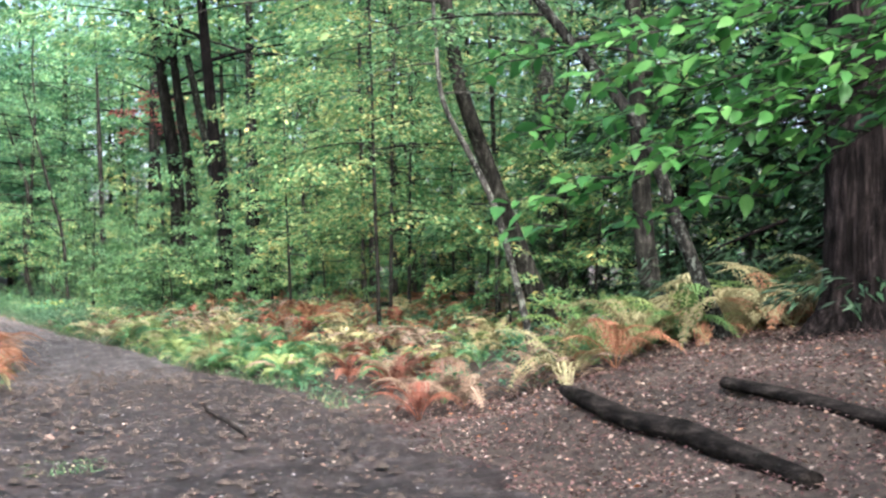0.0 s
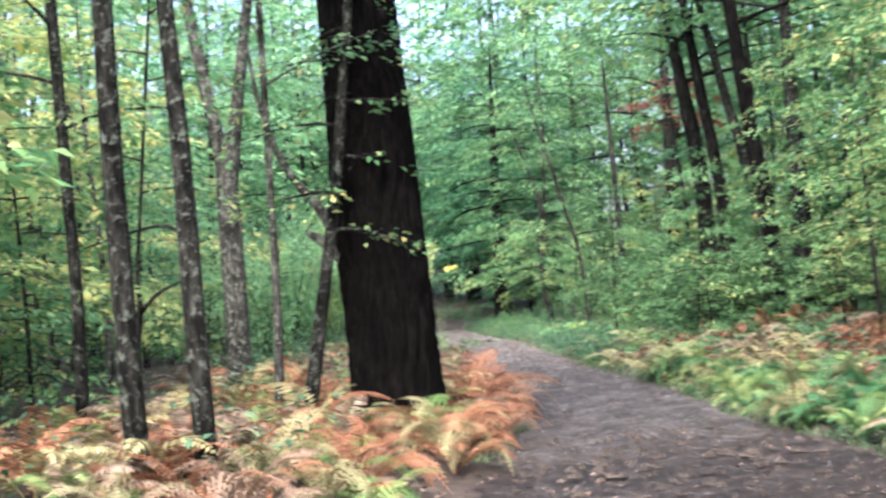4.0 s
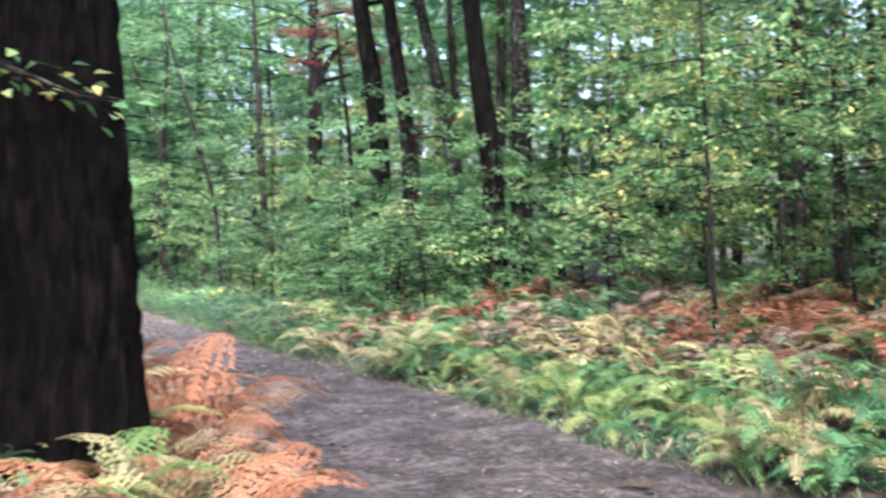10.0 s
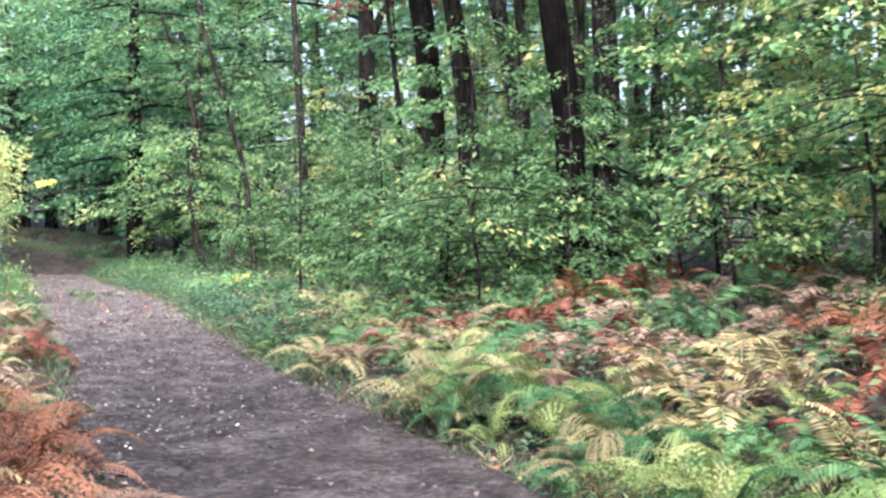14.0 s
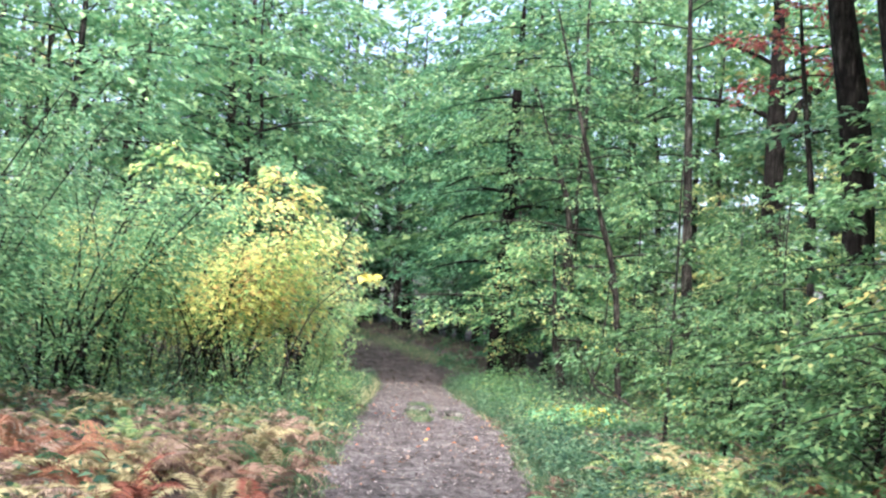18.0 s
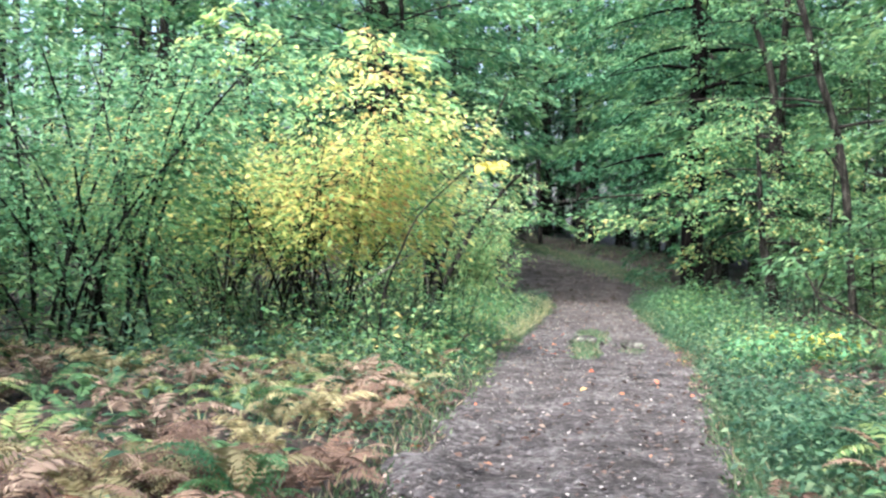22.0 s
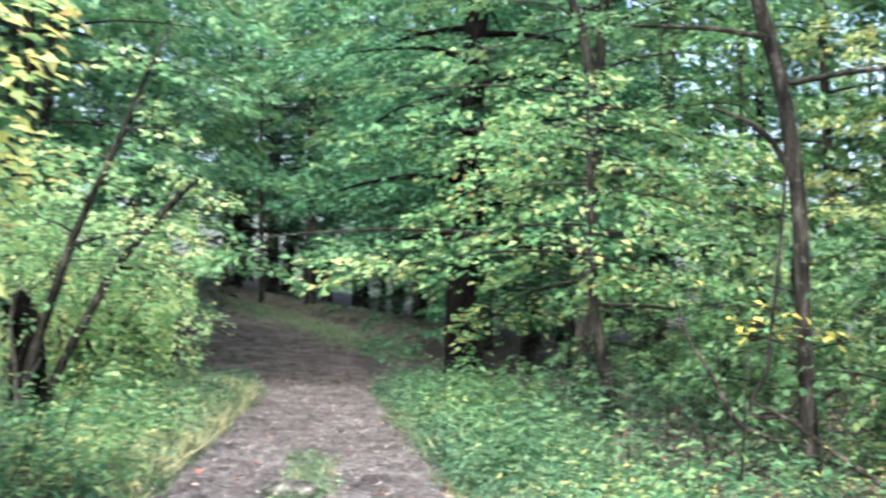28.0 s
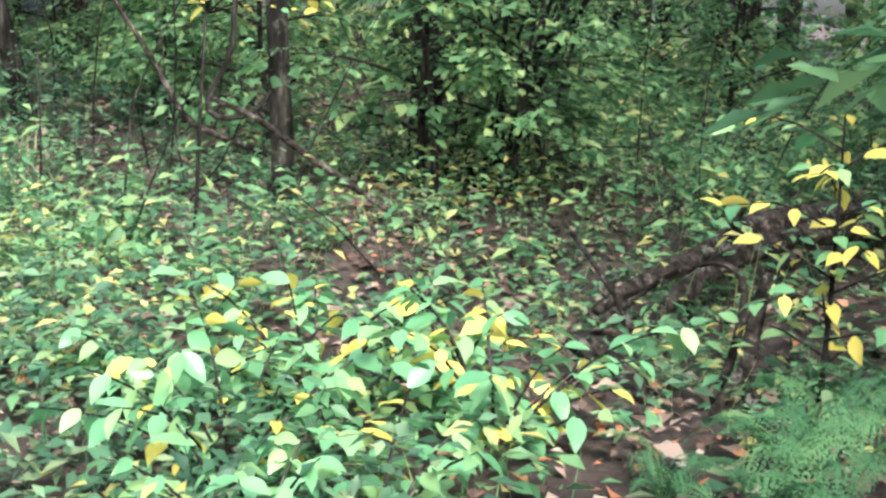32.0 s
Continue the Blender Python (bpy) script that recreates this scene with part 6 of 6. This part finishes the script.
tagged(new("mud_clods", make_mesh("mud_clods", *joined([pebbles(vrng, 2600, -43, -26, 0.015, 0.075), pebbles(vrng, 500, 15, 32, 0.03, 0.12)]), forest_floor)), "dark clods of trodden mud on the path", "clods", kind="stuff")
tagged(new("moss_patch", make_mesh("moss_patch", *blades(vrng, 240, -3.3, -2.6, -35.0, -34.3, 0.015, 0.045, False, 0.06), grass_mat)), "small patch of moss in the damp path", "moss", kind="stuff")

# ---- fallen wood ----


def log(name, label, pts, bark, seed, sides=14, stubs=()):
    rng = np.random.default_rng(seed)
    p = np.array(pts, float)
    o = np.array([p[0, 0], p[0, 1], gz(p[0, 0], p[0, 1])])
    th = base_of(name, *o, label, "log")
    p[:, :3] -= o
    v, t, q = tube(p, sides, 0.08, rng, 0.10)
    part("stem", make_mesh("stem", v, t, q, bark, True), th)
    for s in stubs:
        s = np.array(s, float)
        s[:, :3] -= o
        v, t, q = tube(s, 7, 0.06, rng, 0.1)
        part("stub", make_mesh("stub", v, t, q, bark, True), th)
    return th


log("fallen_log", "dark damp log lying on the leaf litter", [(1.42, -35.05, gz(1.42, -35.05) + 0.13, 0.04), (1.32, -35.35, gz(1.3, -35.4) + 0.09, 0.075), (1.15, -36.1, gz(1.15, -36.1) + 0.07, 0.090), (1.05, -36.6, gz(1.05, -36.6) + 0.07, 0.082), (0.92, -37.3, gz(0.92, -37.3) + 0.06, 0.094), (0.8, -37.8, gz(0.8, -37.8) + 0.06, 0.086), (0.5, -39.0, gz(0.5, -39) + 0.04, 0.07)], bark_log, 501)
log("fallen_log", "smaller broken branch on the leaf litter", [(1.82, -36.77, gz(1.82, -36.77) + 0.08, 0.055), (1.75, -37.5, gz(1.75, -37.5) + 0.06, 0.060), (1.57, -38.6, gz(1.57, -38.6) + 0.06, 0.058), (1.3, -39.6, gz(1.3, -39.6) + 0.05, 0.05)], bark_log, 502)
log("fallen_log", "dark rotten log half hidden in bracken", [(5.81, -19.13, gz(5.81, -19.13) + 0.06, 0.084), (6.23, -19.31, gz(6.2, -19.3) + 0.2, 0.095), (6.75, -19.5, gz(6.7, -19.5) + 0.32, 0.111), (7.4, -19.8, gz(7.4, -19.8) + 0.36, 0.11)], bark_dead, 503)

# ---- the near shrub with large green and yellow leaves, and the dead wood beside it ----
LEAF = {}
for nm_, mt_ in (("green", leaf_big_green), ("yellow", leaf_big_yellow), ("beech", leaf_beech)):
    LEAF[nm_] = [make_mesh("leaf", *leaf_geo(np.zeros((1, 3)), np.array([[1.0, 0, dz]]), np.array([[0.1, 0, 1.0]]), l, w, True), mt_, True) for l, w, dz in ((0.115, 0.058, 0.0), (0.10, 0.05, 0.05), (0.085, 0.046, -0.05))]


def leafy_twigs(th, twigs, rng, spacing, yellow, scale=1.0, kind="green"):
    """Twigs of (x, y, z, r) points in the thing's own space, with single leaves down both sides."""
    for p in twigs:
        p = np.array(p, float)
        v, t, q = tube(p, 5, 0.08, rng, 0.08)
        part("twig", make_mesh("twig", v, t, q, bark_brown, True), th)
        d = np.r_[0, np.cumsum(np.linalg.norm(np.diff(p[:, :3], axis=0), axis=1))]
        s, k = d[-1] * 0.25, 0
        while s < d[-1] + 0.01:
            c = [float(np.interp(s, d, p[:, i])) for i in range(3)]
            e = [float(np.interp(min(s + 0.05, d[-1]), d, p[:, i])) - float(np.interp(max(0, s - 0.05), d, p[:, i])) for i in range(3)]
            a = math.atan2(e[1], e[0]) + (1 if k % 2 else -1) * rng.uniform(0.4, 1.2)
            lf = part("leaf", LEAF["yellow" if rng.random() < yellow else kind][int(rng.integers(0, 3))], th)
            lf.location = c
            lf.rotation_euler = (rng.normal(0, 0.45), rng.normal(0.25, 0.35), a)
            lf.scale = (scale * rng.uniform(0.75, 1.25),) * 3
            s += spacing * rng.uniform(0.7, 1.3)
            k += 1


nrng = np.random.default_rng(61)
for bx, by, n, reach, yel in ((3.15, -3.15, 15, 0.55, 0.22), (3.5, -3.5, 13, 0.45, 0.34), (2.75, -3.0, 13, 0.5, 0.15), (3.35, -3.95, 14, 0.5, 0.28), (2.7, -3.6, 14, 0.5, 0.12), (2.5, -4.15, 10, 0.35, 0.1), (2.75, -4.3, 12, 0.4, 0.2)):
    th = base_of("large_leaved_shrub", bx, by, gz(bx, by), "low shrub with large glossy green and yellow leaves", "shrub")
    tw = []
    for k in range(n):
        a = k * 2.399 + nrng.uniform(-0.4, 0.4)
        R, h = reach * nrng.uniform(0.5, 1.1), nrng.uniform(0.2, 0.5)
        s = np.linspace(0, 1, 6)
        tw.append(np.stack([math.cos(a) * R * s, math.sin(a) * R * s, -0.05 + h * 1.9 * s - h * 0.95 * s * s, 0.007 * (1 - 0.7 * s)], 1))
    leafy_twigs(th, tw, nrng, 0.04, yel * 0.9, 0.92)
th = base_of("yellow_sapling", 4.75, -3.95, gz(4.75, -3.95), "thin sapling with scattered yellow leaves", "sapling")
tw = [np.array([(0, 0, -0.05, 0.012), (0.02, 0.02, 0.4, 0.010), (-0.02, 0.0, 0.75, 0.006), (0.02, 0.05, 1.05, 0.003)])]
for k in range(15):
    a, z = k * 2.399, 0.15 + 0.055 * k
    R = nrng.uniform(0.25, 0.5)
    tw.append(np.array([(0, 0.01, z, 0.005), (math.cos(a) * R * 0.5, math.sin(a) * R * 0.5, z + 0.1, 0.004), (math.cos(a) * R, math.sin(a) * R, z + 0.08, 0.002)]))
leafy_twigs(th, tw, nrng, 0.06, 0.45, 0.85)
log("dead_branch", "fallen mossy grey branch propped over the leaf litter", [(4.75, -2.72, 0.20, 0.030), (4.91, -2.71, 0.28, 0.040), (5.33, -2.70, 0.38, 0.052), (5.70, -2.64, 0.51, 0.058), (5.96, -2.64, 0.54, 0.058), (6.7, -2.6, 0.55, 0.05), (7.4, -2.5, gz(7.4, -2.5) + 0.04, 0.04)], bark_dead, 511, 11, ([(5.55, -2.67, 0.46, 0.02), (5.5, -2.8, 0.62, 0.014), (5.42, -2.9, 0.72, 0.006)],))
log("dead_branch", "thick dark dead branch leaning on another", [(4.85, -2.95, 0.18, 0.024), (5.00, -2.93, 0.28, 0.036), (5.25, -2.90, 0.39, 0.050), (5.58, -2.81, 0.44, 0.056), (5.86, -2.83, 0.50, 0.060), (6.5, -2.9, 0.5, 0.055), (7.1, -3.0, gz(7.1, -3.0) + 0.04, 0.04)], bark_dead, 512, 11)
log("dead_branch", "thin crooked bare branch hooked over the dead wood", [(4.70, -2.95, 0.26, 0.008), (4.77, -2.99, 0.36, 0.010), (4.82, -3.17, 0.49, 0.012), (4.84, -3.34, 0.55, 0.013), (4.77, -3.55, 0.52, 0.014), (4.53, -3.74, 0.32, 0.016), (4.35, -3.83, 0.16, 0.016), (4.25, -3.86, gz(4.25, -3.86), 0.014)], bark_dead, 516, 7)
log("dead_branch", "straight thin dead stick stuck in the leaves", [(4.97, -2.2, 0.47, 0.010), (4.93, -2.33, 0.43, 0.012), (4.84, -2.65, 0.33, 0.014), (4.80, -3.05, gz(4.80, -3.05), 0.014)], bark_dead, 517, 7)
log("fallen_log", "short dark rotting log among leaves", [(4.24, -3.22, gz(4.24, -3.22) + 0.12, 0.050), (4.23, -3.37, 0.23, 0.058), (4.21, -3.56, 0.17, 0.062), (4.17, -3.73, 0.12, 0.064), (4.13, -3.95, 0.07, 0.060), (4.10, -4.15, 0.05, 0.05)], bark_dead, 513, 14, ([(4.22, -3.45, 0.22, 0.02), (4.12, -3.42, 0.33, 0.012)],))
# A thin dark rod, added to stand in for a muddy groove.
log("dead_branch", "dark broken stick lying on the damp path", [(-0.72, -31.15, 0.02, 0.010), (-0.90, -31.9, 0.035, 0.020), (-1.02, -32.9, 0.03, 0.026), (-1.2, -33.9, 0.02, 0.018)], bark_log, 520, 9)
stem_shrub("dark_shrub", "shrub of many thin dark stems with small green leaves", 5.6, -0.6, 521, 14, 2.4, 1.0, 7, 0.06, leaf_green, bark_brown, fill=0.25, r=0.02)
log("rotten_stump", "thin leaning rotten stump with peeling bark", [(4.38, -4.08, gz(4.38, -4.08) - 0.08, 0.04), (4.41, -3.98, 0.14, 0.033), (4.41, -3.90, 0.31, 0.031), (4.46, -3.88, 0.48, 0.028), (4.51, -3.87, 0.63, 0.020)], bark_dead, 514, 12, ([(4.41, -3.90, 0.31, 0.022), (4.34, -3.90, 0.25, 0.017), (4.24, -3.92, 0.15, 0.012)],))
log("rotten_stump", "dark hollow old stump under the arching stems", [(-2.12, 3.66, gz(-2.12, 3.66) - 0.1, 0.24), (-2.12, 3.64, 0.45, 0.19), (-2.14, 3.63, 0.95, 0.16), (-2.20, 3.61, 1.40, 0.13), (-2.28, 3.60, 1.55, 0.06)], bark_oak, 518, 14, ([(-2.2, 3.6, 1.2, 0.06), (-2.38, 3.56, 1.42, 0.045), (-2.5, 3.52, 1.5, 0.02)],))
log("dead_branch", "pale barkless stick leaning on an old stump", [(-2.15, 3.35, gz(-2.15, 3.35), 0.016), (-2.22, 3.38, 0.85, 0.018), (-2.29, 3.38, 1.20, 0.017), (-2.27, 3.40, 1.48, 0.014), (-2.20, 3.44, 1.66, 0.008)], bark_pale, 519, 8)
log("dead_branch", "long pale fallen stick slanting under the bushes", [(-4.3, 0.9, gz(-4.3, 0.9) + 0.05, 0.012), (-3.5, 1.6, 0.55, 0.016), (-2.7, 2.6, 1.15, 0.018), (-2.3, 3.3, 1.45, 0.014)], bark_pale, 520, 8)
log("dead_branch", "thin fallen branch arching over low weeds", [(3.70, 1.0, 1.75, 0.010), (3.77, 0.90, 1.39, 0.014), (3.93, 0.72, 1.10, 0.017), (4.11, 0.51, 0.67, 0.021), (4.45, 0.25, 0.54, 0.021), (4.82, -0.03, 0.40, 0.021), (5.2, -0.3, gz(5.2, -0.3) + 0.02, 0.02)], bark_dead, 515, 8)

log("hanging_vine", "thick dark vine hanging in a crooked loop", [(4.02, -0.66, 2.9, 0.012), (3.98, -0.65, 2.1, 0.014), (3.95, -0.64, 1.66, 0.015), (3.92, -0.63, 1.37, 0.016), (3.93, -0.63, 1.16, 0.016), (3.82, -0.58, 0.96, 0.017), (3.77, -0.56, 0.85, 0.017), (3.86, -0.6, 0.80, 0.016), (4.03, -0.68, 0.84, 0.015), (4.2, -0.5, 0.95, 0.012)], bark_brown, 521, 8)
log("dead_branch", "long dead branch slanting down to the ground", [(3.80, -0.57, 0.93, 0.012), (4.03, -0.68, 0.84, 0.016), (4.31, -0.81, 0.62, 0.02), (4.57, -0.95, 0.44, 0.022), (4.85, -1.1, gz(4.85, -1.1) + 0.02, 0.022)], bark_dead, 522, 8)
th = base_of("yellow_sapling", 3.78, -0.5, gz(3.78, -0.5), "thin bare sapling holding sprigs of yellow leaves", "sapling")
zb = gz(3.78, -0.5)
tw = [np.array([(0, 0, -0.05, 0.012), (0.02, 0, 0.7, 0.010), (0.05, 0.0, 1.3, 0.006)])]
for c in ((-0.19, 0.01, 1.56), (-0.11, -0.02, 1.48), (-0.01, -0.06, 1.54), (0.07, -0.10, 1.67), (0.15, -0.13, 1.62), (0.41, -0.25, 1.59), (0.53, -0.31, 1.50), (0.46, -0.2, 1.44)):
    tw.append(np.array([(0.05, 0.0, 1.25 - zb * 0.5, 0.005), (c[0] * 0.5 + 0.02, c[1] * 0.5, c[2] - zb - 0.02, 0.004), (c[0] + 0.05, c[1], c[2] - zb - 0.05, 0.002)]))
v, t, q = tube(tw[0], 6, 0.1, nrng, 0.08)
part("stem", make_mesh("stem", v, t, q, bark_brown, True), th)
leafy_twigs(th, tw[1:], nrng, 0.075, 0.85, 0.75)

# ---- the beech whose branches hang over the start ----
th = cut_tree("beech_tree", "beech with large bright green leaves hanging low", [(0.9, -43.0, 0.1, 0.13), (0.85, -42.9, 1.5, 0.115), (0.7, -42.6, 3.2, 0.095), (0.6, -42.4, 4.6, 0.08)], 8.5, bark_grey, 601, 14, 0, 0.3, 0.2, dict(z0=4.2, z1=8.4, Rmax=4.2, nlimbs=20, per=34, L=0.16, rise=0.4), leaf_green)
o = np.array(th.location)
tw = []
for k, c in enumerate(((-2.38, -40.32, 2.34), (-2.11, -40.19, 2.43), (-1.83, -40.06, 2.29), (-2.18, -40.29, 2.07), (-1.82, -40.21, 2.15), (-2.09, -40.49, 1.87), (-2.07, -40.21, 1.81), (-1.56, -40.22, 2.12), (-1.69, -40.57, 1.96), (-1.73, -40.26, 1.73), (-1.66, -40.73, 2.13), (-1.34, -40.62, 2.09), (-1.20, -40.41, 1.83), (-1.62, -40.61, 1.80), (-1.12, -40.61, 2.37), (-1.88, -40.61, 2.32), (-2.12, -40.18, 1.69), (-1.06, -40.49, 1.93), (-1.94, -40.43, 2.32), (-1.37, -40.47, 2.41))):
    A = np.array((0.72, -42.55, 2.5 + 0.07 * k)) - o
    C = np.array(c) - o
    B = (A + C) / 2 + (0.1, -0.1, 0.35)
    s = np.linspace(0, 1, 9)[:, None]
    q = np.hstack([(1 - s) ** 2 * A + 2 * s * (1 - s) * B + s * s * C, 0.013 * (1 - 0.85 * s)])
    tw.append(q)
    d0 = (C - B)[:2] / np.linalg.norm((C - B)[:2])
    for i, sd in ((5, 1), (6, -1), (6, 1), (7, -1), (7, 1), (8, -1), (8, 1)):
        g = math.atan2(d0[1], d0[0]) + sd * nrng.uniform(0.4, 1.1)
        R = nrng.uniform(0.2, 0.38)
        e = q[i, :3]
        tw.append(np.array([[*e, 0.004], [e[0] + math.cos(g) * R * 0.5, e[1] + math.sin(g) * R * 0.5, e[2] + 0.01, 0.003], [e[0] + math.cos(g) * R, e[1] + math.sin(g) * R, e[2] - 0.05, 0.0015]]))
leafy_twigs(th, tw, nrng, 0.055, 0.0, 0.92, "beech")

# A bowed sapling that holds a few large yellow leaves out over the verge.
th = base_of("bowed_sapling", -1.75, -5.1, gz(-1.75, -5.1), "thin bowed sapling with large yellow leaves at its tip", "sapling")
leafy_twigs(th, [[(1.0, -0.28, 2.2, 0.006), (1.2, -0.32, 2.3, 0.004), (1.36, -0.36, 2.26, 0.002)], [(1.1, -0.3, 2.26, 0.005), (1.22, -0.2, 2.24, 0.003), (1.32, -0.12, 2.18, 0.002)], [(1.1, -0.3, 2.26, 0.005), (1.18, -0.44, 2.24, 0.003), (1.26, -0.52, 2.18, 0.002)]], nrng, 0.055, 1.0, 1.5)
v, t, q = tube([(0, 0, -0.05, 0.018), (0.1, -0.02, 0.9, 0.015), (0.45, -0.12, 1.7, 0.011), (1.0, -0.28, 2.2, 0.006)], 7, 0.12, nrng, 0.08)
part("stem", make_mesh("stem", v, t, q, bark_brown, True), th)
